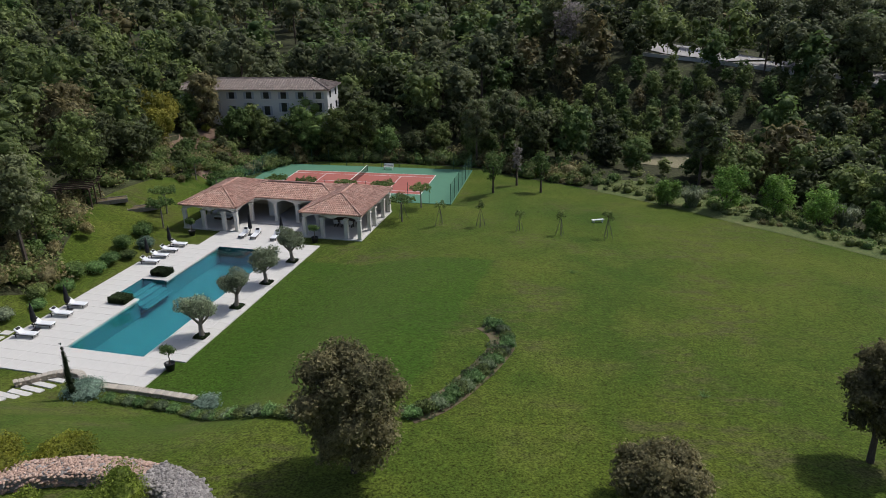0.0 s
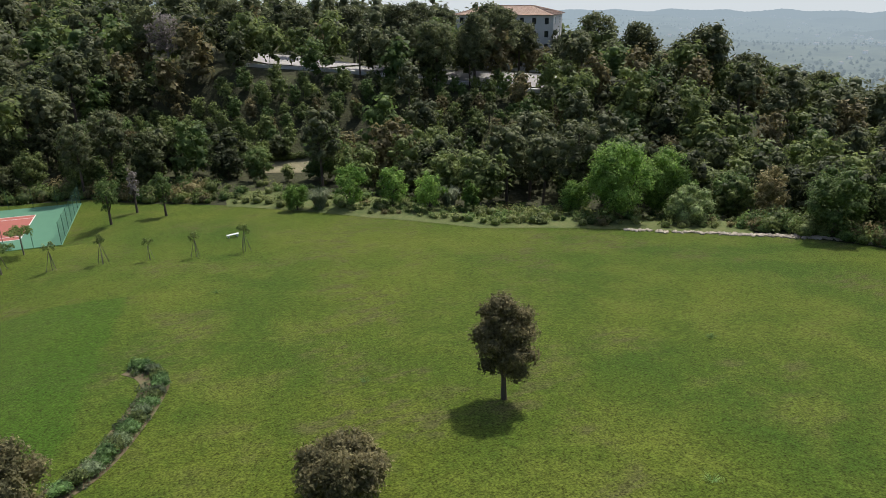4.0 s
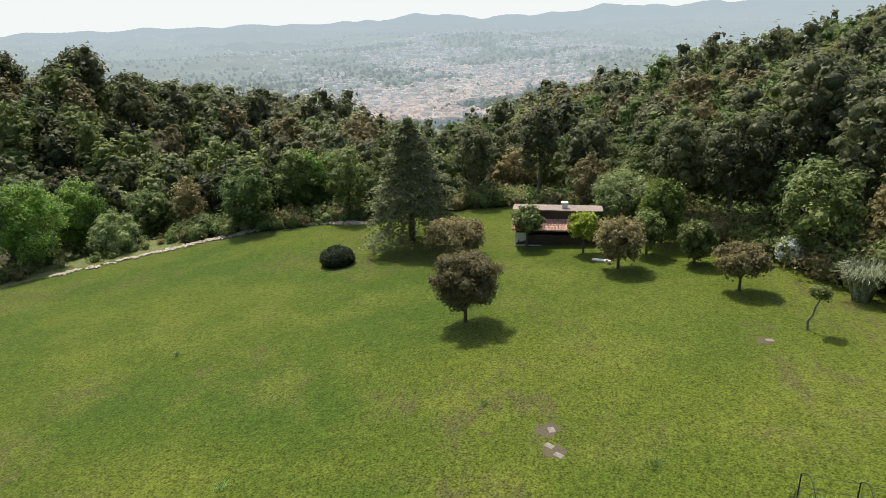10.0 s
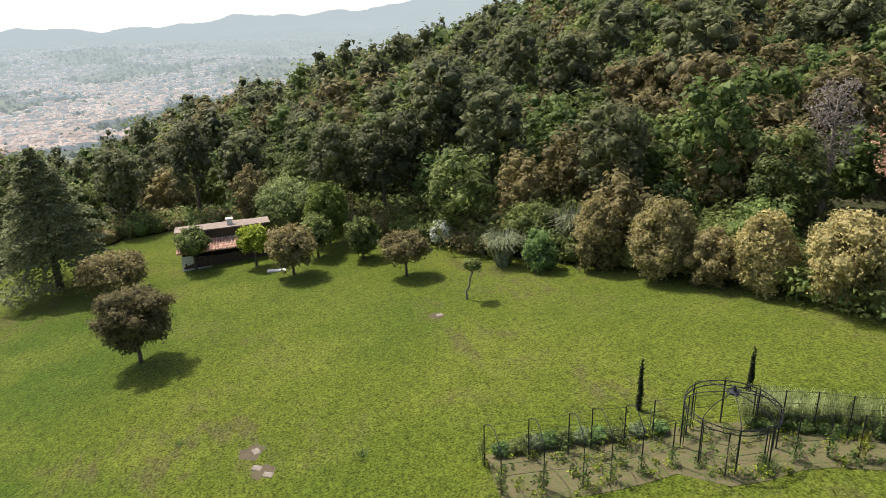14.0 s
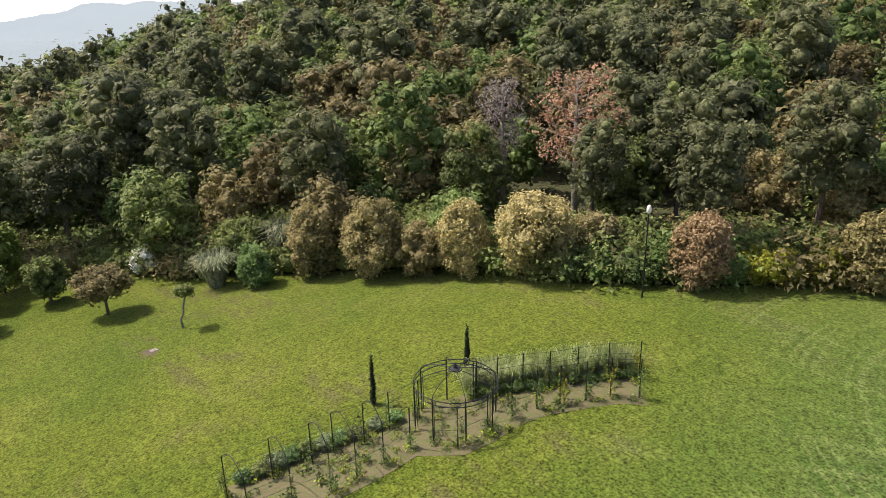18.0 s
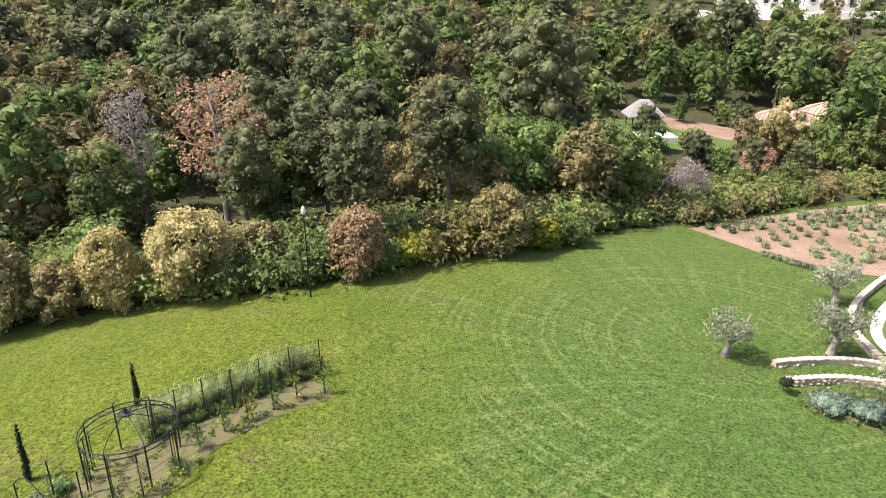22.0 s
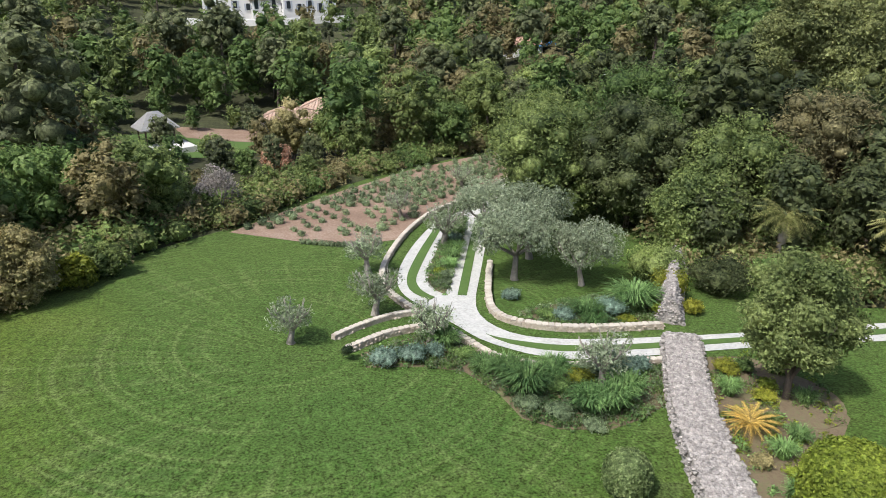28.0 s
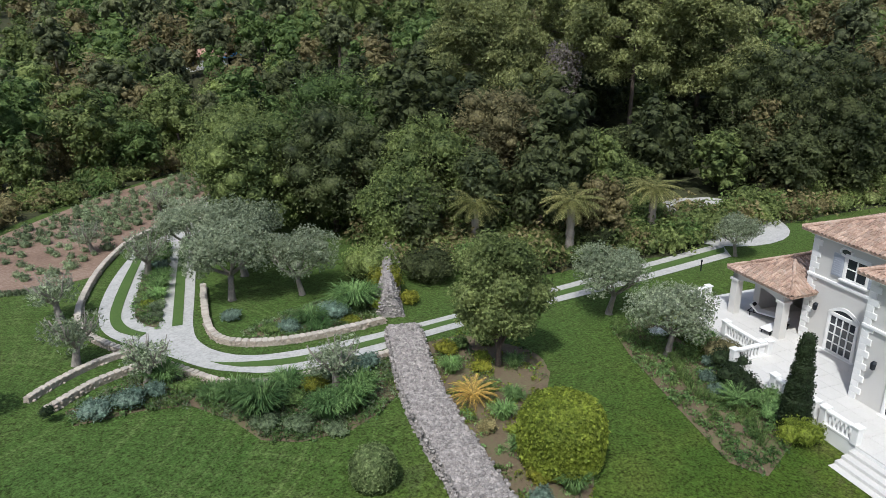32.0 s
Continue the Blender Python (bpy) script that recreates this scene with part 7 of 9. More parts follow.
roof_on(villa, *hip_roof(0, 14.4, 0, 9.2, EAVE, 2.0, 0.55, "x"), "x", MAT_ROOF_OLD, 0.26, 0.4)
roof_on(villa, *hip_roof(6.25, 14.4, -2.9, 4.5, EAVE + 0.01, 1.6, 0.55, "x"), "x", MAT_ROOF_OLD, 0.26, 0.4)

porch = thing("villa_porch", "open arched porch with a tiled lean-to roof", "porch", hp(0, 0, TZ), HT)
part("wall", [box(-3.9, 3.0, -0.9, 0.3, 5.0, 3.6), box(-2.0, 4.6, -0.9, 4.0, 0.3, 3.6)], MAT_WALL, porch)
for x, y in ((-4.0, -1.4), (-0.15, -1.4), (-4.0, 0.6)):
    part("column", [box(x, y, -0.9, 0.52, 0.52, 3.2, 0.02), box(x, y, 2.25, 0.66, 0.66, 0.16, 0.03)], MAT_WALL, porch)
part("arch", moved(arch_wall(4.2, 2.3, 3.0, 0.4, 3.5, 0.35), Matrix.Translation((-4.2, -1.6, 0))), MAT_WALL, porch)
part("arch", moved(arch_wall(6.2, 2.3, 3.0, 0.4, 1.6, 0.35), Matrix.Translation((-3.8, -1.6, 0)) @ Matrix.Rotation(radians(90), 4, 'Z')), MAT_WALL, porch)
part("ceiling", box(-2.0, 1.5, 2.98, 3.7, 5.6, 0.05), MAT_TRIM, porch)
roof_on(porch, *hip_roof(-4.1, 0.4, -1.5, 4.6, 3.05, 1.25, 0.4, "y"), "y", MAT_ROOF_OLD, 0.26, 0.4)
lo2 = copy_thing(lounger, Matrix.Translation(hp(-2.6, 0.2, TZ)) @ Matrix.Rotation(radians(HT + 25), 4, 'Z'))
tagged(lo2, "white cushioned sun lounger under the porch", "lounger", "sun loungers on the terrace")
lo3 = copy_thing(lounger, Matrix.Translation(hp(-0.9, 1.0, TZ)) @ Matrix.Rotation(radians(HT - 80), 4, 'Z'))
tagged(lo3, "white cushioned sun lounger under the porch", "lounger", "sun loungers on the terrace")

terrace = thing("terrace", "raised white stone terrace in front of the villa", "terrace", hp(0, 0, TZ), HT, kind="structure")
part("platform", prism([(-6.5, -4.2), (1.3, -4.2), (1.3, -6.2), (14.4, -6.2), (14.4, 3.0), (-6.5, 3.0)], -1.4, -0.06), MAT_TRIM, terrace)
for x0, x1, y0, y1 in ((-6.5, 1.3, -4.2, 3.0), (1.3, 6.2, -6.2, 0.0), (6.2, 14.4, -6.2, -2.9)):
    nx, ny = round((x1 - x0) / 1.0), round((y1 - y0) / 1.0)
    sx, sy = (x1 - x0) / nx, (y1 - y0) / ny
    g = box(0, 0, -0.06, sx - 0.01, sy - 0.01, 0.06, 0.006)
    me = mesh_from("slab", g[0], g[1], [MAT_TERRACE])
    for i in range(nx):
        for j in range(ny):
            ob = new("slab", me)
            ob.parent, ob.location = terrace, (x0 + (i + 0.5) * sx, y0 + (j + 0.5) * sy, 0)
steps_ = thing("terrace_steps", "broad white stone steps down to the lawn", "steps", hp(0, 0, TZ), HT)
for k in range(5):
    part("step", box(12.0, -6.4 - 0.36 * k, -1.3, 5.0, 0.38, 1.3 - 0.17 * (k + 1), 0.02), MAT_TERRACE, steps_)

BALUSTER = lathe([(0.07, 0), (0.07, 0.06), (0.045, 0.1), (0.075, 0.26), (0.08, 0.32), (0.04, 0.5), (0.06, 0.58), (0.065, 0.62)], 8)


def balustrade(x0, y0, x1, y1):
    t = thing("balustrade", "white stone balustrade along the terrace edge", "balustrade", hp(0, 0, TZ), HT, group="terrace balustrades")
    L = math.hypot(x1 - x0, y1 - y0)
    a = math.atan2(y1 - y0, x1 - x0)
    R = lambda g: moved(g, Matrix.Translation((x0, y0, 0)) @ Matrix.Rotation(a, 4, 'Z'))
    part("plinth", R(box(L / 2, 0, 0, L, 0.26, 0.1, 0.02)), MAT_TRIM, t)
    part("handrail", R(box(L / 2, 0, 0.72, L, 0.28, 0.12, 0.03)), MAT_TRIM, t)
    for x in (0.0, L):
        part("pier", R(join([box(x, 0, 0, 0.36, 0.36, 0.86, 0.02), box(x, 0, 0.86, 0.46, 0.46, 0.08, 0.02)])), MAT_TRIM, t)
    for k in range(int((L - 0.5) / 0.24)):
        part("baluster", R(moved(BALUSTER, Matrix.Translation((0.35 + 0.24 * k, 0, 0.1)))), MAT_TRIM, t, smooth=True)


balustrade(1.4, -6.1, 1.3, -3.6)
balustrade(4.4, -6.1, 7.0, -6.1)
balustrade(7.6, -6.1, 9.4, -6.1)
balustrade(-6.4, -4.1, -3.2, -4.1)
balustrade(-6.4, -4.1, -6.4, -1.5)
balustrade(-1.6, -4.1, 1.2, -4.1)

# planting below the terrace
tp = solo("topiary_spire", clipped_form([(0.55, 0.0), (0.75, 0.5), (0.72, 1.1), (0.62, 1.2), (0.66, 1.9), (0.55, 2.0), (0.58, 2.8), (0.46, 2.9), (0.48, 3.7), (0.36, 3.8), (0.38, 4.5), (0.28, 5.2), (0.05, 5.4)], 6000, 0.06, 701), MAT_LEAF["cypress"], "tall clipped dark green topiary spire in tiers", "topiary")
tp.matrix_basis = at(*hp(6.9, 7.2)[:2])
BED2 = [(6.0, 7.4, 1.8, 1.7, "rosemary"), (7.7, 7.6, 2.2, 1.7, "box"), (5.0, 7.0, 1.9, 1.6, "rosemary"), (3.6, 7.2, 2.0, 1.5, "cypress"), (2.4, 6.9, 2.2, 1.6, "cypress"), (1.0, 6.0, 2.4, 1.8, "cypress"), (-0.4, 5.4, 2.2, 1.7, "dusky"), (-1.8, 5.4, 2.0, 1.5, "rosemary"), (0.2, 6.6, 1.2, 0.8, "silver"), (1.6, 7.9, 1.1, 0.8, "silver"), (2.8, 8.3, 1.1, 0.7, "silver"), (-1.2, 7.0, 1.2, 0.8, "green"), (-3.4, 5.2, 1.8, 1.2, "green"), (-5.4, 4.9, 1.8, 1.8, "yellow"), (-7.0, 3.6, 1.8, 1.6, "yellow"), (-4.4, 6.8, 1.3, 0.6, "white")]
for i, (s, n, w, h, m) in enumerate(BED2):
    p = hp(s, n)
    bush("terrace_shrub", "dense shrub planted below the villa terrace", p.x, p.y, w, h, m, 720 + i, int(480 * w), 0.07, "shrubs below the terrace")
pf = build_palm("cycad_plant", "dark green cycad with stiff fronds below the terrace", 0.0, 30, 1.1, 0.3, 0.1, "rosemary", "", "cycad")
pf.matrix_basis = at(*hp(4.2, 8.2)[:2], 0.3)
for i in range(34):
    p = hp(-6.5 + i * 0.42, 8.6 + 0.6 * math.sin(i * 0.4) + (0.5 if i > 20 else 0))
    blades("agapanthus", "strappy green edging plant along the bed", p.x, p.y, 0.6, 1.1, 44, "green", 760 + i, "plant", "edging plants along the bed")
bol = solo("path_light", [rod((0, 0, 0), (0, 0, 0.8), 0.05, 8), lathe([(0.09, 0.8), (0.09, 0.92), (0.02, 0.96)], 8)], MAT_IRON, "black bollard light beside the drive", "light")
bol.matrix_basis = at(-49.4, -25.2)

# ---- rose walk, hut, lamp, low walls and beds on the lawns ----
MAT_ROSE_SOIL = material("dry_bed_soil", [(0.09, 0.07, 0.042), (0.075, 0.105, 0.025), (0.125, 0.1, 0.062), (0.08, 0.105, 0.026), (0.14, 0.11, 0.07)], scale=0.7, fine=6, rough=0.95, bump=0.6, bump_at=0.05)
FRONT = [(23.2, -8.6), (22.8, -10.4), (22.3, -12.0), (22.1, -13.2), (22.0, -14.6), (22.0, -16.1), (20.4, -17.6), (20.1, -19.2), (20.1, -20.8), (19.7, -22.1), (19.1, -23.1), (18.4, -24.2), (17.7, -25.2), (16.6, -26.0)]
BACK = [(25.4, -8.6), (25.0, -10.6), (24.6, -12.4), (24.5, -13.5), (24.0, -14.9), (23.9, -16.3), (23.5, -17.8), (22.6, -20.6), (22.0, -21.7), (21.3, -22.8), (20.4, -23.8), (19.6, -25.0), (18.7, -26.3), (17.6, -27.4)]
bed_line = curve(FRONT, 0.8)
rose_bed = solo("rose_bed", area_mesh([(x - 0.7, y + 0.2) for x, y in FRONT] + [(x + 0.7, y - 0.3) for x, y in BACK[::-1]], 0.02, 1.0), MAT_ROSE_SOIL, "dry brown bed under the rose walk", "bed", kind="structure")
walk_ = thing("rose_walk", "curved walk of thin black iron posts and wires for roses", "trellis")
H_POST = 2.15


def gp(p, z=0.0):
    return (p[0], p[1], float(ground_z(p[0], p[1])) + z)


for line in (FRONT, BACK):
    for p in line:
        part("post", rod(gp(p, -0.1), gp(p, H_POST), 0.028, 6), MAT_IRON, walk_)
    for z in (0.9, 1.5, 2.1):
        part("wire", tube([gp(a, z) for a in line], [0.009] * len(line), 4), MAT_IRON, walk_)
for k in (0, 1, 2, 3, 4, 9, 11):
    a, b = Vector(gp(FRONT[k], H_POST)), Vector(gp(BACK[k], H_POST))
    if k < 5:
        part("arch", tube([a.lerp(b, i / 10) + Vector((0, 0, 0.55 * math.sin(math.pi * i / 10))) for i in range(11)], [0.022] * 11, 5), MAT_IRON, walk_)
gz = thing("rose_arbour", "round black iron arbour with a domed top and scrolled band", "arbour", gp((22.0, -18.9)))
RG, HG = 2.0, 2.0
for k in range(8):
    a = k * math.pi / 4 + 0.3
    x, y = RG * math.cos(a), RG * math.sin(a)
    part("post", join([rod((x, y, -0.1), (x, y, HG + 0.2), 0.035, 6), rod((x * 0.94, y * 0.94, -0.1), (x * 0.94, y * 0.94, HG), 0.02, 5)]), MAT_IRON, gz)
    part("rib", tube([(x * math.cos(t), y * math.cos(t), HG + 0.24 + 0.62 * math.sin(t)) for t in np.linspace(0, math.pi / 2 * 0.93, 8)], [0.022] * 8, 5), MAT_IRON, gz)
for z, r in ((HG, RG), (HG + 0.24, RG)):
    part("ring_band", tube([(r * math.cos(t), r * math.sin(t), z) for t in np.linspace(0, 2 * math.pi, 41)], [0.025] * 41, 5), MAT_IRON, gz)
for k in range(28):
    a = k * 2 * math.pi / 28
    part("scroll", tube([(RG * math.cos(a + 0.09 * math.cos(t)), RG * math.sin(a + 0.09 * math.cos(t)), HG + 0.12 + 0.1 * math.sin(t)) for t in np.linspace(0, 2 * math.pi, 9)], [0.01] * 9, 4), MAT_IRON, gz)
part("finial", [lathe([(0.22, HG + 0.8), (0.24, HG + 0.87), (0.05, HG + 0.92), (0.1, HG + 1.0), (0.02, HG + 1.18)], 10)], MAT_IRON, gz)
part("crown_ring", tube([(0.32 * math.cos(t), 0.32 * math.sin(t), HG + 0.85) for t in np.linspace(0, 2 * math.pi, 17)], [0.025] * 17, 5), MAT_IRON, gz)
rng_r = random.Random(12)
for line, off in ((FRONT, -0.1), (BACK, 0.15)):
    for i, p in enumerate(line):
        h = rng_r.uniform(0.7, 1.8)
        m = ("green", "green", "oak")[rng_r.randrange(3)] if not (i > 9 and rng_r.random() < 0.45) else "yellow"
        L = [(rng_r.uniform(-.12, .12), rng_r.uniform(-.12, .12), h * (k + 0.5) / 6, 0.2 * rng_r.uniform(0.6, 1.3), 1.2) for k in range(6)]
        t = make_tree("climbing_rose", "young climbing rose tied to an iron post", "rose", L, 90, 0.08, MAT_LEAF[m], [([(0.06, 0, 0), (0.05, 0.03, h)], [0.02, 0.01])], MAT_BARK, 800 + i + (50 if off > 0 else 0), 0.1, 0.2, 0, "roses on the iron walk")
        t.matrix_basis = Matrix.Translation(gp((p[0] + off, p[1])))
for i, (x, y) in enumerate(curve([(25.9, -9.6), (25.4, -12.6), (24.8, -14.9), (24.3, -17.0)], 0.75)):
    bush("edging_bush", "green bush behind the rose walk", x, y, 1.1, rng_r.uniform(0.6, 1.0), ("rosemary", "oak", "lavender")[i % 3], 860 + i, 380, 0.07, "bushes behind the rose walk")
for i, (x, y) in enumerate(curve([(23.2, -21.2), (22.3, -22.6), (21.2, -24.1), (20.2, -25.4), (19.2, -26.7), (18.4, -27.8)], 0.55)):
    blades("feather_grass", "pale feathery grass tussock behind the rose walk", x + 0.3, y, rng_r.uniform(1.1, 1.6), 1.6, 260, "plume", 900 + i, "grass", "feather grasses behind the rose walk", 0.5)
    bush("edging_bush", "green bush behind the rose walk", x - 0.4, y + 0.4, 0.8, 0.6, "green", 930 + i, 260, 0.07, "bushes behind the rose walk")

lamp = thing("lamp_post", "tall black lamp post with a white globe head", "lamp post")
part("post", tube([(0, 0, -0.2), (0, 0, 0.6), (0, 0, 5.6)], [0.07, 0.055, 0.04], 8), MAT_IRON, lamp)
part("head", lathe([(0.05, 5.55), (0.13, 5.65), (0.16, 5.85), (0.1, 6.05), (0.02, 6.12)], 10), MAT_LINE, lamp, "white lamp head", smooth=True)
lamp.matrix_basis = at(23.2, -35.7)

# hut
hut = thing("garden_hut", "low timber hut with a tiled roof and open front", "hut", at_ground(67.2, 3.4, -0.1), 93)
hut.scale = (1.13, 1, 1)
part("floor", box(0, 0, 0, 7.2, 3.6, 0.12), MAT_PAVING, hut)
part("back_wall", box(0, -1.7, 0.1, 7.0, 0.18, 3.1), MAT_WOOD, hut)
for x in (-3.45, 3.45):
    part("side_wall", prism([(x - 0.08, -1.7), (x + 0.08, -1.7), (x + 0.08, 1.5), (x - 0.08, 1.5)], 0.1, 2.1), MAT_WOOD, hut)
for k in range(6):
    part("front_board", box(0, 1.5, 0.1 + 0.17 * k, 6.9, 0.05, 0.15), MAT_WOOD, hut)
for x in (-3.3, -1.1, 1.1, 3.3):
    part("post", box(x, 1.58, 0, 0.12, 0.12, 1.95), MAT_WOOD, hut)
for y0, z0, y1, z1, tile in ((2.1, 1.85, 0.3, 2.45, MAT_ROOF), (0.5, 3.4, -2.1, 3.2, MAT_ROOF_GREY)):
    part("roof_slab", ([(-3.9, y0, z0), (3.9, y0, z0), (3.9, y1, z1), (-3.9, y1, z1), (-3.9, y0, z0 - 0.1), (3.9, y0, z0 - 0.1), (3.9, y1, z1 - 0.1), (-3.9, y1, z1 - 0.1)], [(0, 1, 2, 3), (7, 6, 5, 4), (0, 4, 5, 1), (1, 5, 6, 2), (2, 6, 7, 3), (3, 7, 4, 0)]), tile, hut)
    tagged(part("tiling", tile_rows((3.9, y0, z0), (-3.9, y0, z0), (-3.9, y1, z1), (3.9, y1, z1)), tile, hut, "rows of red clay tiles"), kind="stuff")
part("upper_wall", [box(0, 0.25, 2.3, 7.0, 0.16, 1.02)], MAT_WOOD, hut, "weathered timber boards between the roofs")
part("chimney", [box(-0.6, -0.6, 3.1, 0.5, 0.5, 0.75, 0.02), box(-0.6, -0.6, 3.85, 0.62, 0.62, 0.08, 0.01)], MAT_RENDER, hut, "small white chimney")
wb = solo("leaning_board", moved(box(0, 0, 0, 1.1, 0.06, 1.6), Matrix.Rotation(radians(-22), 4, 'X')), MAT_LINE, "white board leaning at the hut's end", "board")
wb.matrix_basis = Matrix.Translation(at_ground(65.7, 6.9, 0.0)) @ Matrix.Rotation(radians(100), 4, 'Z')
sb = solo("garden_bench", [box(0, 0, 0.32, 1.5, 0.4, 0.08, 0.02), box(-0.55, 0, 0, 0.12, 0.36, 0.32), box(0.55, 0, 0, 0.12, 0.36, 0.32)], MAT_LINE, "low white bench on the grass", "bench")
sb.matrix_basis = at(18.9, 80.7, 0, 10)
sb2 = solo("stone_slab", box(0, 0, 0, 1.7, 0.5, 0.12, 0.03), MAT_LINE, "low white slab on the orchard grass", "slab")
sb2.matrix_basis = at(60.5, -1.0, 0, 80)
MAT_EARTH = material("bare_earth", [(0.06, 0.048, 0.032), (0.1, 0.082, 0.055), (0.08, 0.09, 0.035)], scale=1.5, fine=8, rough=0.95, bump=0.5)
for i, (x, y, r, slab) in enumerate(((31.3, 1.8, 0.75, 1), (29.4, 1.3, 0.6, 2), (43.7, -11.3, 0.65, 1))):
    rng_e = random.Random(40 + i)
    poly = [(x + r * rng_e.uniform(0.6, 1.2) * math.cos(k * 0.449), y + r * rng_e.uniform(0.6, 1.2) * math.sin(k * 0.449)) for k in range(14)]
    solo("bare_patch", area_mesh(poly, 0.012, 0.5), MAT_EARTH, "worn patch of bare earth in the lawn", "soil patch", kind="structure")
    for k in range(slab):
        s_ = solo("drain_cover", box(0, 0, 0, 0.5, 0.36, 0.05, 0.02), MAT_PALE_BARK, "pale stone drain cover set in bare earth", "drain cover")
        s_.matrix_basis = at(x + 0.5 * (k - 0.5 * (slab - 1)) * 1.6, y + 0.5 * (k - 0.5), 0.0, 20 + 40 * i)
MAT_TUFT = MAT_LEAF["rosemary"]
tufts = [(33.8, 5.5), (25.0, 17.0), (15.5, 36.0), (39.9, 29.0), (28.6, -3.4), (12.0, 60.0)]
for i, (x, y) in enumerate(tufts):
    blades("grass_tuft", "dark coarse grass tuft in the lawn", x, y, 0.28, 1.0, 70, "rosemary", 960 + i, "grass", "coarse tufts in the lawn")

# pale stones along the lawn's far edge
edge_wall = thing("edge_stones", "line of loose pale stones along the lawn's edge", "stones", kind="structure")
rng_s = random.Random(77)
STONE_LINE = curve([(59.5, 57.2), (65.2, 51.4), (71.1, 45.7), (75.6, 40.0), (77.3, 34.5), (77.0, 29.5), (76.5, 26.5)], 0.17)
pieces = []
for i, (x, y) in enumerate(STONE_LINE):
    for k in range(2 if i > 60 else 1):
        pieces.append((x + rng_s.uniform(-.3, .6), y + rng_s.uniform(-.3, .6), rng_s.uniform(0.3, 0.65)))
for x, y, q in pieces[::2][:200]:
    ob = new("stone", WALL_STONES[rng_s.randrange(5)])
    ob.parent = edge_wall
    ob.matrix_basis = Matrix.LocRotScale(at_ground(x, y, 0.08), Euler((0, 0, rng_s.uniform(0, 6))), (q * 1.3, q * 1.2, q))
tagged(part("small_stones", rocks_joined([(x, y, float(ground_z(x, y)) + 0.05, q) for x, y, q in pieces[1::2]], 5), MAT_STONE, edge_wall), kind="stuff")

# beds and low walls between pool and lawn
stone_wall("wall_pool_garden", "low pale wall below the pool terrace", [(-26.1, 44.5), (-22.0, 43.6), (-17.6, 42.4)], 0.35, 0.55, 26, 21)
stone_wall("wall_steps", "short pale rubble wall beside the garden steps", [(-31.5, 44.6), (-29.4, 46.0), (-27.6, 46.0), (-26.6, 44.9)], 0.5, 0.5, 20, 22)
gs = thing("garden_steps", "wide pale stone steps set in the grass", "steps")
for k in range(6):
    x, y = -29.2 - 0.42 * k, 45.6 - 0.78 * k
    part("step", moved(box(0, 0, 0, 1.9, 0.5, 0.12, 0.02), Matrix.Translation(at_ground(x, y, 0.0)) @ Matrix.Rotation(radians(-20), 4, 'Z')), MAT_PAVING, gs)
sp = thing("stepping_stones", "pale stepping slabs in the grass beside the pool deck", "stepping stones")
for k in range(9):
    p = pl(-10.6 - 1.1 * (k % 3), -12.6 + 1.0 * (k // 3) - 0.3 * (k % 3))
    part("slab", moved(box(0, 0, 0, 0.95, 0.7, 0.07, 0.02), Matrix.Translation(at_ground(p.x, p.y, 0.0)) @ Matrix.Rotation(radians(POOL_TURN), 4, 'Z')), MAT_PAVING, sp)
bush("silver_shrub", "broad silver-green shrub beside the low wall", -25.8, 43.2, 3.4, 1.3, "silver", 1001, 1500, 0.08)
bush("silver_shrub", "low silver-green shrub at the wall's end", -16.6, 41.6, 2.4, 0.9, "silver", 1002, 700, 0.08)
HEDGE = curve([(-23.6, 42.2), (-20.5, 41.4), (-17.6, 40.4), (-14.5, 37.6), (-12.0, 35.0), (-10.0, 33.9), (-7.7, 33.2)], 0.8)
for i, (x, y) in enumerate(HEDGE):
    bush("hedge_plant", "low green lavender hedge plant above the pool lawn", x, y, 1.3, rng_s.uniform(0.5, 0.8), ("rosemary", "oak", "lavender")[i % 3], 1010 + i, 420, 0.07, "low hedge above the pool")
CURL = curve([(-2.2, 33.2), (-0.8, 34.2), (0.5, 35.9), (1.6, 37.8), (2.7, 39.8), (3.6, 41.8), (4.1, 43.4), (3.9, 45.2), (3.1, 46.6)], 0.7)
solo("curved_bed", ribbon(offsets(CURL, 0.9), offsets(CURL, -0.9), -0.1, 0.02), MAT_BED, "curved mulched bed across the lawn", "bed", kind="structure")
for i, (x, y) in enumerate(CURL):
    bush("bed_shrub", "low evergreen shrub in the curved bed", x + 0.35, y, 1.25, rng_s.uniform(0.5, 1.1), ("rosemary", "oak", "lavender", "rosemary")[i % 4], 1040 + i, 420, 0.07, "shrubs in the curved bed")
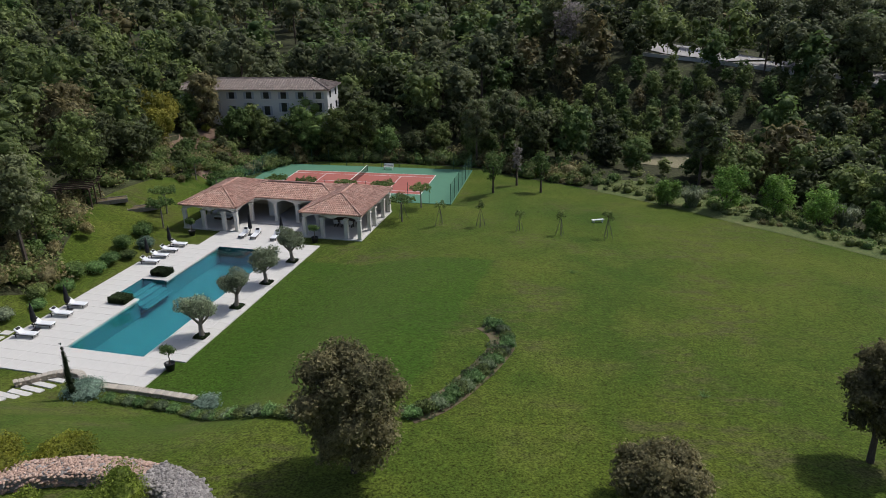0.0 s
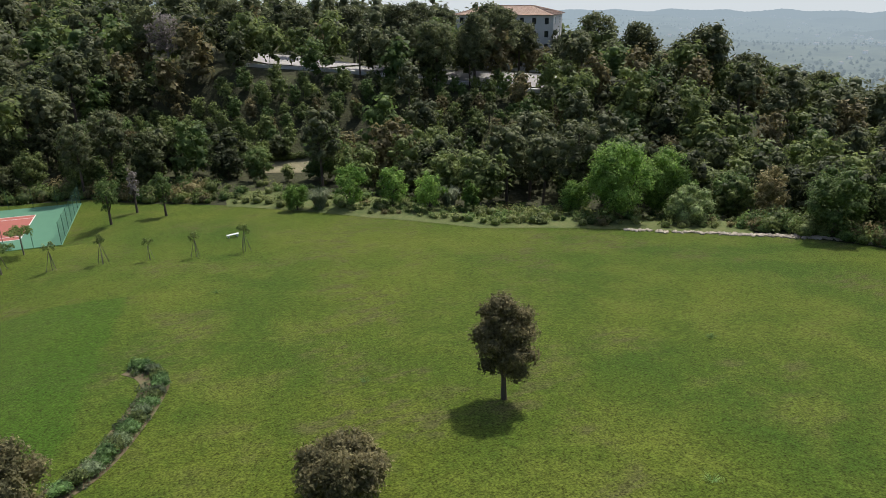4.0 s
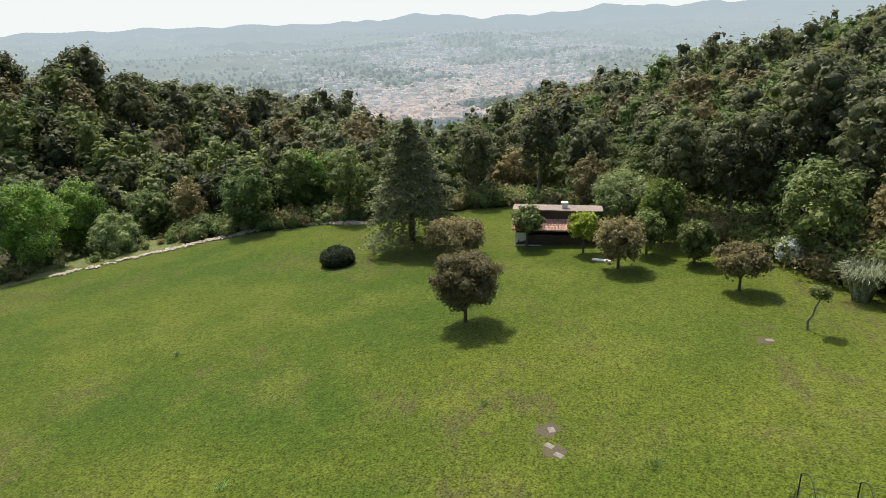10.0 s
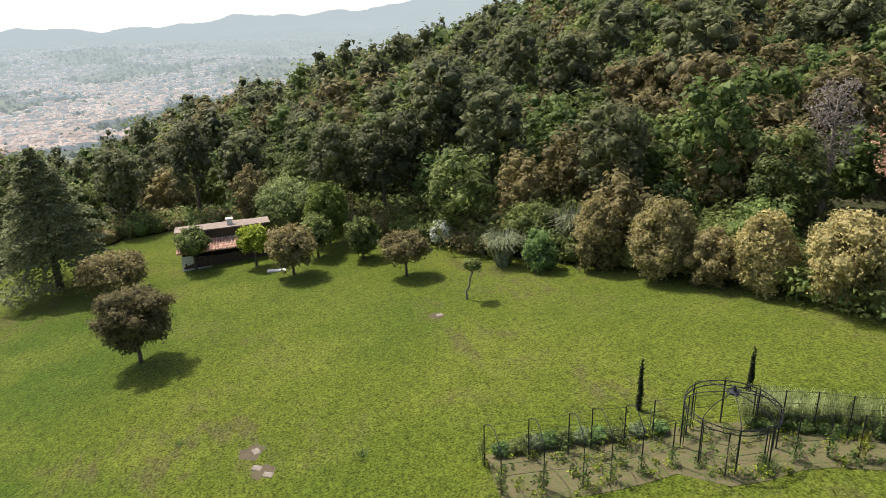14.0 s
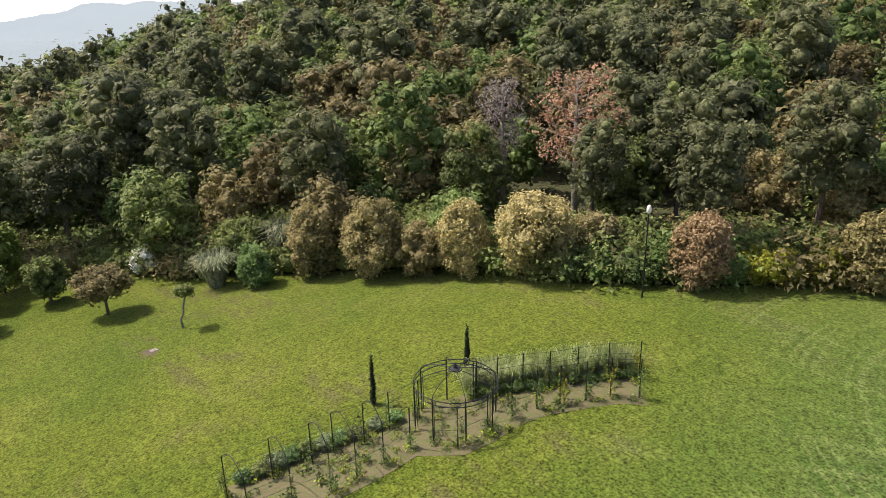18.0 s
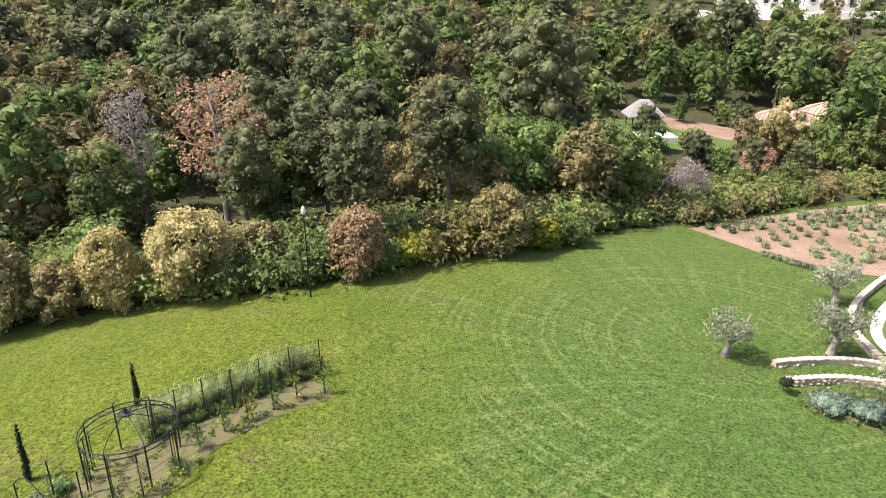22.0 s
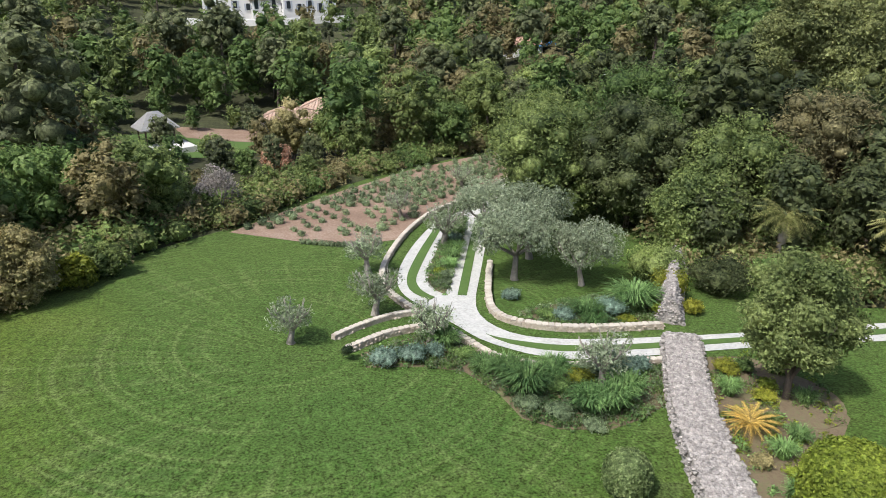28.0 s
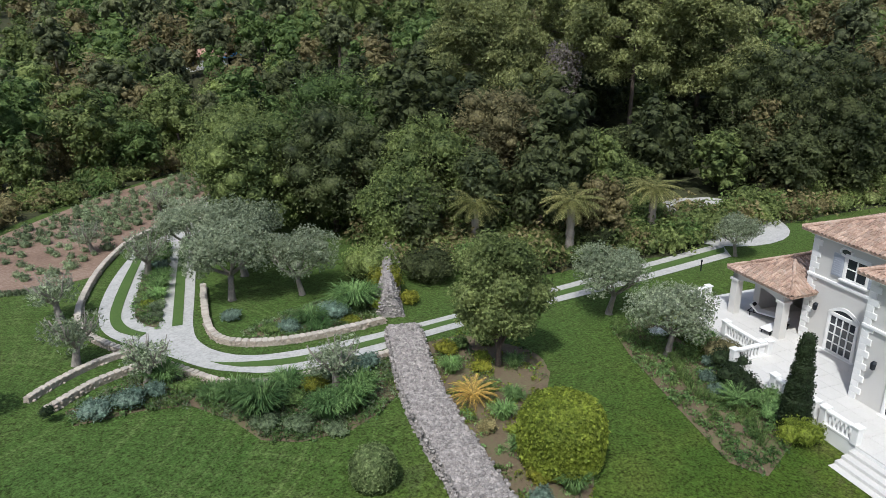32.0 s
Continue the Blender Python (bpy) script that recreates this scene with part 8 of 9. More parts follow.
for i, (u, v, w, h, m) in enumerate(((-11.5, -12.5, 1.8, 1.0, "oak"), (-12.4, -9.0, 2.2, 1.5, "olive"), (-11.6, -6.0, 1.8, 1.0, "rosemary"), (-12.8, -4.5, 2.4, 1.7, "oak"), (-12.0, -2.0, 2.0, 1.2, "rosemary"), (-13.2, 0.6, 2.8, 1.9, "green"), (-12.0, 2.4, 2.2, 1.4, "rosemary"), (-12.2, 4.6, 2.4, 1.6, "rosemary"), (-11.4, 6.4, 2.0, 1.2, "oak"), (-13.4, 8.4, 2.4, 2.0, "green"), (-11.6, 9.8, 2.2, 1.6, "silver"), (-13.8, 12.4, 2.6, 2.0, "green"), (-16.5, 2.0, 1.6, 2.6, "brown"), (-17.4, -1.2, 1.5, 2.4, "brown"), (-17.0, 7.5, 1.7, 2.8, "brown"), (-14.4, -10.5, 2.4, 1.4, "green"), (-13.6, -14, 2.2, 1.2, "green"))):
    p = pl(u, v)
    bush("border_shrub", "mixed green shrub along the pool border", p.x, p.y, w, h, m, 1070 + i, int(360 * w), 0.1, "shrubs along the pool border")
for i, (x, y, w, h) in enumerate(((-22.4, 28.6, 3.6, 1.9), (-25.6, 28.6, 3.8, 2.2), (-19.2, 29.4, 3.2, 1.4))):
    bush("yellow_hedge", "broad yellow-green clipped hedge over the stone bank", x, y, w, h, "yellow", 1100 + i, 3400, 0.09)
bush("garden_ball", "round clipped yellow-green box bush", -14.6, 25.2, 2.9, 2.4, "box", 1110, 2600, 0.07)
bush("garden_ball", "round clipped yellow-green box bush", -19.2, 25.6, 1.6, 1.1, "box", 1111, 900, 0.07)

# kitchen garden beyond the pool
pg = thing("timber_pergola", "dark timber pergola over a paved corner of the garden", "pergola", at_ground(-43.8, 76.5), 12)
for x in (0, 3.6):
    for y in (0, 2.2, 4.4):
        part("post", box(x, y, -0.1, 0.16, 0.16, 2.4, 0.02), MAT_WOOD, pg)
for x in (0, 3.6):
    part("beam", box(x, 2.2, 2.3, 0.14, 5.4, 0.18), MAT_WOOD, pg)
for k in range(7):
    part("rafter", box(1.8, -0.3 + 0.83 * k, 2.48, 4.6, 0.1, 0.14), MAT_WOOD, pg)
for i, (x, y) in enumerate(((-47.5, 74.8), (-40.5, 82.5), (-37.0, 83.0))):
    rb = thing("raised_bed", "raised timber planting bed filled with soil", "raised bed", at_ground(x, y), 25, "raised timber beds")
    for a in (-0.7, 0.7):
        part("board", box(0, a, 0, 3.6, 0.08, 0.5, 0.01), MAT_PALE_BARK, rb)
    for a in (-1.78, 1.78):
        part("board", box(a, 0, 0, 0.08, 1.4, 0.5, 0.01), MAT_PALE_BARK, rb)
    part("soil", box(0, 0, 0.0, 3.45, 1.3, 0.42), MAT_BED, rb)
pm = build_palm("fan_palm", "grey-green palm with drooping fronds in the kitchen garden", 1.6, 26, 2.2, 0.9, 0.22, "olive", "", "palm")
pm.matrix_basis = at(-46.0, 98.0)
MAT_LEAF["bamboo"] = leaf_material("bamboo_leaves", (0.14, 0.15, 0.02), (0.36, 0.33, 0.06))
for i, (x, y, w, h) in enumerate(((-55.5, 117.5, 6, 6.5), (-51.0, 118.0, 6, 7), (-47.0, 118.5, 6, 6.5), (-50.0, 112.0, 5, 6.0), (-45.5, 112.5, 5, 5.5), (-57, 122, 6, 7))):
    round_tree("bamboo_clump", "tall yellow-green bamboo clump", x, y, h, w, 0.0, "bamboo", 2200, 0.24, 1120 + i, category="bamboo", group="bamboo clumps", squash=1.5, up=0.6, shrink=0.7)
rng_k = random.Random(5)
for i in range(46):
    x, y = rng_k.uniform(-44, -27), rng_k.uniform(95, 124)
    if math.hypot(x + 13.7, y - 108) < 19 or y > 128:
        continue
    bush("kitchen_shrub", "leafy green shrub in the kitchen garden rows", x, y, rng_k.uniform(1.0, 2.2), rng_k.uniform(0.8, 2.0), rng_k.choice(("green", "oak", "yellow", "brown")), 1140 + i, 320, 0.13, "shrubs in the kitchen garden")
ck = [cl(-19.5 - 1.2 * (k % 2), -8 + 1.0 * k) for k in range(19)]
for i, p in enumerate(ck):
    bush("court_hedge", "dark green hedge plant beside the tennis court", p.x, p.y, 2.2, 1.8, "rosemary", 1190 + i, 420, 0.13, "hedge beside the tennis court")
for i in range(22):
    p = cl(-14 + 1.5 * i, 14.5 + 0.6 * math.sin(i * 1.7))
    bush("court_shrub", "leafy shrub in the row behind the tennis court", p.x, p.y, 1.8, 1.7, ("oak", "brown", "green")[i % 3], 1215 + i, 300, 0.13, "shrubs behind the tennis court")
patch = [cl(u, v) for u, v in ((-33, -7), (-20, -6), (-19, 12), (-32, 12))]
solo("kitchen_soil", area_mesh([(p.x, p.y) for p in patch], 0.02, 2.0), MAT_SOIL, "bare reddish soil of the kitchen garden", "soil", kind="structure")

groundcover([(x - 0.6, y + 0.2) for x, y in FRONT] + [(x + 0.6, y - 0.3) for x, y in BACK[::-1]], 130, ["green", "box"], 81, "weeds and low plants in the rose bed")
groundcover([(p[0], p[1]) for p in offsets(CURL, 0.8)] + [(p[0], p[1]) for p in offsets(CURL, -0.8)[::-1]], 160, ["green", "lavender"], 82, "low plants in the curved bed")

mead_in = [(float(edge_at(a)) * math.sin(radians(a)), float(edge_at(a)) * math.cos(radians(a))) for a in np.arange(13, 57, 1.0)]
mead_out = [(float(edge_at(a) + w) * math.sin(radians(a)), float(edge_at(a) + w) * math.cos(radians(a))) for a in np.arange(13, 57, 1.0) for w in (7 + 11 * math.sin((a - 13) / 44 * math.pi),)]
MAT_MEADOW = material("rough_meadow", [(0.06, 0.09, 0.025), (0.11, 0.135, 0.04), (0.17, 0.17, 0.07)], scale=0.4, fine=4, rough=0.95, bump=0.8, bump_at=0.15)
solo("rough_meadow", area_mesh(mead_in + mead_out[::-1], 0.04, 1.5), MAT_MEADOW, "unmown rough grass sloping away from the lawn", "meadow", kind="structure")

# ---- buildings in and beyond the woods ----
MAT_ASPHALT = material("pale_asphalt", [(0.3, 0.285, 0.27), (0.4, 0.38, 0.36)], scale=0.2, fine=4, rough=0.95, bump=0.1)
MAT_FARWALL = material("far_white_wall", [(0.6, 0.58, 0.55), (0.7, 0.68, 0.65)], scale=0.3, fine=10, bump=0.05)


def house(name, label, x, y, z, turn, w, d, h, storeys, cols, rise=1.6, roof=None, shutters=True, roofs="x"):
    """A house among the trees: walls, hipped tiled roof, rows of windows with shutters on the front (-y) and the ends."""
    t = thing(name, label, "house", (x, y, z), turn)
    part("wall", box(0, 0, -3, w, d, h + 3), MAT_FARWALL, t)
    e, r = hip_roof(-w / 2, w / 2, -d / 2, d / 2, h, rise, 0.5, roofs)
    roof_on(t, e, r, roofs, roof or MAT_ROOF_OLD, 0.5, 0.8)
    sh = h / storeys
    for k in range(storeys):
        for i in range(cols):
            px = -w / 2 + w * (i + 0.5) / cols
            hgt = sh * (0.68 if k == 0 else 0.5)
            z0 = k * sh + (0.05 if k == 0 and i % 2 else sh * 0.28)
            win = part("window", box(px, -d / 2 - 0.01, z0, 1.0, 0.08, hgt), MAT_GLASS, t, "dark window")
            part("sill", box(px, -d / 2 - 0.08, z0 - 0.08, 1.2, 0.2, 0.08), MAT_TRIM, win)
            if shutters:
                for s in (-1, 1):
                    part("shutter", box(px + s * 0.75, -d / 2 - 0.04, z0, 0.45, 0.06, hgt), MAT_SHUTTER, win)
        for s in (-1, 1):
            for i in range(2):
                part("window", box(s * (w / 2 + 0.01), -d / 4 + i * d / 2, k * sh + sh * 0.28, 0.08, 0.9, sh * 0.5), MAT_GLASS, t, "dark window")
    return t


# long white house behind the court
hx = house("country_house", "long white two-storey house with a low tiled roof", -34.0, 131.5, 7.4, -7.0, 29.0, 7.5, 4.6, 2, 9, 1.5, MAT_ROOF_GREY)
part("annexe", box(-16.2, 1.0, -2, 4.0, 5.0, 4.4), MAT_FARWALL, hx)
tw = thing("garden_gate_piers", "pair of tall white gate piers in the hedge", "gate piers", at_ground(-49.5, 123, 0))
for x in (0, 5.2):
    part("pier", [box(x, 0, -0.5, 0.9, 0.9, 5.0, 0.05), box(x, 0, 4.5, 1.15, 1.15, 0.3, 0.05)], MAT_FARWALL, tw)
# apartment block on the ridge
house("apartment_block", "white four-storey apartment block with a pale tiled roof", 117.0, 160.0, 9.5, -50.0, 26.0, 13.0, 12.8, 4, 8, 2.0, shutters=False)
lot = thing("car_park", "pale asphalt car park and lane among the pines", "car park", kind="structure")
part("surface", area_mesh([(44, 172), (50, 160), (62, 154), (76, 165), (70, 180), (54, 184)], 0.25, 3), MAT_ASPHALT, lot)
part("lane", area_mesh([(60, 150), (80, 132), (96, 117), (104, 122), (98, 136), (80, 164)], 0.25, 3), MAT_ASPHALT, lot)
for k in range(8):
    a = Vector((52 + 2.6 * k, 169 - 0.9 * k, 0))
    part("bay_line", ribbon([(a.x, a.y), (a.x + 1.2, a.y + 4.4)], [(a.x + 0.14, a.y), (a.x + 1.34, a.y + 4.4)], 0.26, 0.28), MAT_LINE, lot)
part("kerb_wall", ribbon(curve([(44, 157), (60, 148.5), (80, 130.5), (96, 115.5), (106, 119)], 2.0), offsets(curve([(44, 157), (60, 148.5), (80, 130.5), (96, 115.5), (106, 119)], 2.0), -0.4), -1.0, 0.7), MAT_FARWALL, lot)
MAT_DRY = material("dry_meadow_grass", [(0.16, 0.15, 0.08), (0.28, 0.25, 0.16)], scale=0.4, fine=5, rough=0.95, bump=0.3)
mf = solo("dry_meadow", area_mesh([(33, 119), (48, 116), (63, 113), (64, 119), (48, 124), (34, 126)], 0.1, 3), MAT_DRY, "dry sandy meadow terrace in the wood", "meadow", kind="structure")
for i in range(22):
    x, y = 32 + 1.6 * i, 127 - 0.45 * i
    bush("terrace_hedge", "clipped hedge plant along the meadow terrace", x, y, 2.2, 1.6, "oak", 1300 + i, 200, 0.2, "hedge along the meadow")
# hillside villas
house("hillside_villa", "white villa high on the wooded hillside", -24.0, -200.0, 25.0, 186.0, 14.0, 8.0, 5.6, 2, 5, 1.5, MAT_ROOF)
house("hillside_villa", "white villa high on the wooded hillside", -4.0, -204.0, 25.5, 180.0, 13.0, 8.0, 5.0, 2, 4, 1.4, MAT_ROOF)
house("hillside_villa", "low wing with a pink tiled roof between the hillside villas", -14.0, -201.0, 25.0, 184.0, 9.0, 6.0, 3.2, 1, 4, 1.4, MAT_ROOF, False)
solo("terrace_wall", ribbon(curve([(8, -196), (-6, -193.5), (-20, -192), (-34, -193)], 2.5), offsets(curve([(8, -196), (-6, -193.5), (-20, -192), (-34, -193)], 2.5), 0.6), -1.5, 1.6), MAT_FARWALL, "pale retaining wall below the hillside villas", "wall", kind="structure")
# summer house and roofs beyond the lavender field
su = thing("summer_house", "small open pavilion with a steep grey shingled roof", "pavilion", (9.6, -104.6, 10.6), 20)
for x in (-1.9, 1.9):
    for y in (-1.9, 1.9):
        part("post", box(x, y, -1.5, 0.18, 0.18, 3.8), MAT_WOOD, su)
MAT_SHINGLE = material("grey_shingles", [(0.2, 0.195, 0.19), (0.3, 0.295, 0.29)], scale=1, fine=8, bump=0.4, stretch=(1, 1, 8))
part("roof", ([(-2.6, -2.6, 2.2), (2.6, -2.6, 2.2), (2.6, 2.6, 2.2), (-2.6, 2.6, 2.2), (-0.7, 0, 4.3), (0.7, 0, 4.3), (-2.6, -2.6, 2.05), (2.6, -2.6, 2.05), (2.6, 2.6, 2.05), (-2.6, 2.6, 2.05)], [(0, 1, 5, 4), (1, 2, 5), (2, 3, 4, 5), (3, 0, 4), (9, 8, 7, 6), (0, 6, 7, 1), (1, 7, 8, 2), (2, 8, 9, 3), (3, 9, 6, 0)]), MAT_SHINGLE, su, "steep grey shingled roof")
part("deck", box(-0.8, 2.6, -1.6, 5.5, 6.5, 1.5), MAT_SHADE, su, "pale timber deck")
solo("clearing_grass", area_mesh([(16, -98), (4, -97), (-5, -100), (-4, -108), (10, -110), (18, -106)], 0.08, 3), MAT_TURF, "small clearing of grass in the wood", "grass", kind="structure")
solo("clearing_soil", area_mesh([(6, -108), (-4, -106), (-10, -109), (-4, -114), (8, -114)], 0.1, 3), MAT_SOIL, "bare reddish soil beside the clearing", "soil", kind="structure")
for x, y, z, w, d in ((-9.5, -112.0, 9.0, 8, 6), (-15.5, -115.5, 9.6, 7, 5.5)):
    house("low_cottage", "low cottage with a pale tiled roof in the trees", x, y, z, 160.0, w, d, 2.8, 1, 3, 1.3)
house("hillside_villa", "villa half hidden in the trees", -68.0, -157.0, 14.6, 160.0, 9.0, 7.0, 3.0, 1, 3, 1.3, MAT_ROOF)
MAT_BLUE = material("blue_tarpaulin", [(0.06, 0.2, 0.4), (0.09, 0.26, 0.48)], scale=1, fine=5, bump=0.2, rough=0.5)
solo("blue_tarpaulin", ([(-3, -2, 0), (3, -2, 0), (3, 2, 0), (-3, 2, 0), (-0.8, 0, 1.3), (0.8, 0, 1.3)], [(0, 1, 5, 4), (1, 2, 5), (2, 3, 4, 5), (3, 0, 4), (3, 2, 1, 0)]), MAT_BLUE, "blue tarpaulin roof in the trees", "tarpaulin", (-72.5, -154.0, 17.2), 10)
sl = thing("street_lamp", "grey street lamp standing over the trees", "street lamp", at_ground(-55.6, -94.9))
part("pole", rod((0, 0, 0), (0, 0, 7.0), 0.08, 6), MAT_FARWALL, sl)
part("arm", tube([(0, 0, 6.9), (0.5, 0, 7.15), (1.2, 0, 7.15)], [0.05, 0.05, 0.08], 6), MAT_FARWALL, sl)

# single trees that stand out of the woods
def tall_pine(x, y, h, w, seed, mat="pine", leaves=4200, size=0.26, lean=0.0, label="tall umbrella pine with layered dark crown", bare=False, turn=0.0):
    rng = np.random.default_rng(seed)
    L = []
    n = 26 if w < 13 else 48
    for k in range(n):
        f = k / (n - 1)
        z = h * (0.42 + 0.5 * f)
        r = w / 2 * (0.55 + 0.45 * math.sin(math.pi * min(1, 0.25 + f * 0.72)))
        a = k * 2.4
        q = r * rng.uniform(0.25, 0.78)
        L.append((q * math.cos(a) + lean * z / h, q * math.sin(a), z, w * (0.13 if w < 13 else 0.1) * rng.uniform(0.8, 1.3), 0.6))
    limbs = [([(0, 0, -0.3), (lean * 0.4, 0, h * 0.4), (lean * 0.9, 0, h * 0.9)], [0.32, 0.24, 0.06])]
    for x_, y_, z_, _, _ in L[:: 1 if bare else 2]:
        limbs.append(([(lean * z_ / h, 0, z_ - 0.9), (x_ * 0.6 + lean * 0.2, y_ * 0.6, z_ - 0.35), (x_, y_, z_)], [0.08, 0.05, 0.02]))
    t = make_tree("pine_tree", label, "tree", L, leaves, size, MAT_LEAF[mat], limbs, MAT_PALE_BARK if bare else MAT_BARK, seed, 0.45, 0.4, 0.0 if bare else 0.62 if w > 13 else 0.6)
    t.matrix_basis = at(x, y, 0, turn)
    return t


MAT_LEAF["stone_pine"] = leaf_material("stone_pine_needles", (0.105, 0.125, 0.048), (0.36, 0.38, 0.15))
tall_pine(-64.1, -56.9, 20.0, 18.0, 1401, "stone_pine", 20000, 0.23, 7.0, turn=-48)
tall_pine(-76.0, -50.5, 25.0, 19.0, 1402, "stone_pine", 22000, 0.24)
tall_pine(-82.0, -45.0, 22.0, 17.0, 1403, "stone_pine", 14000, 0.26)
tall_pine(-77.0, -60.0, 24.0, 17.0, 1404, "stone_pine", 10000, 0.28)
tall_pine(-66.0, -68.0, 19.0, 14.0, 1405, "stone_pine", 6000, 0.3)
tall_pine(-69.0, -57.8, 14.0, 8.0, 1406, "grey", 1500, 0.2, 1.5, "dead grey pine with bare branches", True, 130)
for i, (x, y, h, w, m) in enumerate(((-57.0, -50.0, 6.0, 6.5, "dark"), (-63.5, -47.5, 5.0, 6.0, "dark"), (-69.0, -46.0, 5.5, 6.0, "dark"), (-55.5, -55.5, 5.0, 6.0, "brown"), (-52.5, -43.5, 4.0, 5.0, "yellow"), (-61.0, -40.5, 3.5, 5.0, "oak"), (-81.5, -37.5, 15.0, 10.0, "dark"), (-82.5, -28.0, 15.5, 11.0, "dark"), (-96.0, -20.0, 15.0, 11.0, "dark"), (-72.5, -42.0, 4.0, 5.0, "dark"))):
    round_tree("understory_tree", "leafy evergreen tree in the shade of the pines", x, y, h, w, 0.2, m, 5200, 0.2, 1600 + i, lumps=32, shrink=0.62, group="trees under the tall pines")
tall_pine(36.5, -45.0, 13.5, 8.5, 1407, "rust", 1150, 0.17, 0.3, "dying pine with rust-red needles on bare limbs", True)
tall_pine(44.0, -44.0, 12.5, 6.0, 1408, "grey", 1300, 0.14, 0.2, "bare grey dead tree in the wood", True)
tall_pine(30.1, 167.0, 14.0, 9.0, 1409, "grey", 1200, 0.3, 0.0, "bare grey tree standing over the wood", True)
for i, (az, d, h, w) in enumerate(((20, 186, 13, 10), (24, 190, 14, 10), (31, 176, 14, 11), (34, 192, 15, 11), (43, 172, 15, 11), (46, 166, 13, 11), (51, 168, 15, 12), (54, 178, 14, 11), (59, 180, 14, 11), (62, 186, 12, 10), (15, 182, 13, 10), (9, 178, 14, 11), (28, 172, 12, 10))):
    tall_pine(d * math.sin(radians(az)), d * math.cos(radians(az)), h, w, 1420 + i, leaves=1500, size=0.42)
round_tree("ash_tree", "bright green bushy tree beyond the lawn's edge", 63.8, 63.0, 10.2, 8.6, 0.6, "ash", 6400, 0.19, 1450, lumps=30, shrink=0.62)
round_tree("ash_tree", "bright green bushy tree beyond the lawn's edge", 71.5, 62.0, 9.6, 7.4, 0.6, "ash", 5200, 0.19, 1451, lumps=28, shrink=0.62)
round_tree("ash_tree", "rounded bright green tree at the wood's edge", 84.0, 37.6, 9.6, 7.6, 0.6, "ash", 5200, 0.19, 1452, lumps=28, shrink=0.62)
for i, (x, y, h, w) in enumerate(((37.6, 88.6, 6.4, 5.2), (42.8, 85.4, 6.0, 4.6), (46.0, 80.6, 5.6, 4.6), (51.0, 78.0, 4.4, 2.4), (61.4, 68.4, 5.0, 4.4), (31.0, 92.0, 3.6, 3.6))):
    round_tree("young_tree", "young bright green tree in the rough grass", x, y, h, w, 0.3, "ash", 1500, 0.19, 1460 + i, lumps=14, shrink=0.5, group="young trees in the rough grass")
round_tree("green_shrub", "broad pale green bush at the meadow's edge", 69.5, 56.2, 4.6, 6.4, 0.0, "pale_box", 3000, 0.16, 1470, category="shrub")
blades("pampas_grass", "tall grey-green reeds in the rough grass", 49.0, 80.4, 3.4, 3.0, 420, "reed", 1471)
blades("pampas_grass", "tall grey-green reeds in the rough grass", 33.8, 90.6, 2.8, 3.4, 420, "reed", 1472)
gsr = make_tree("bare_shrub", "leafless grey shrub with a fan of thin twigs", "shrub", [(1.3 * math.cos(k), 1.3 * math.sin(k), 2.4 + 0.8 * (k % 3), 0.8, 1.0) for k in range(9)], 1500, 0.13, MAT_LEAF["grey"], [([(0, 0, 0), (0.5 * math.cos(k * 0.7), 0.5 * math.sin(k * 0.7), 1.8), (1.3 * math.cos(k * 0.7), 1.3 * math.sin(k * 0.7), 4.2)], [0.05, 0.04, 0.01]) for k in range(9)], MAT_PALE_BARK, 1480, 0.3, 0.1, 0)
gsr.matrix_basis = at(1.6, -66.0)

# the town in the valley
def patch_of(x, y):
    """Woods where it is low, houses where it is high."""
    return np.sin(x * 0.0071 + 1.3 * np.sin(y * 0.0043)) * np.sin(y * 0.0083 + 1.1 * np.sin(x * 0.0051)) + 0.45 * np.sin(x * 0.019 + 2) * np.sin(y * 0.023)


def valley_z(x, y):
    d = np.hypot(x, y)
    far = np.clip((d - 900) / 1500, 0, 1)
    return ground_z(x, y) - 1.5 + far * (25 * np.sin(x * 0.0023 + 1) * np.sin(y * 0.0031) + 14 * np.sin(x * 0.0061) * np.sin(y * 0.0053 + 2))


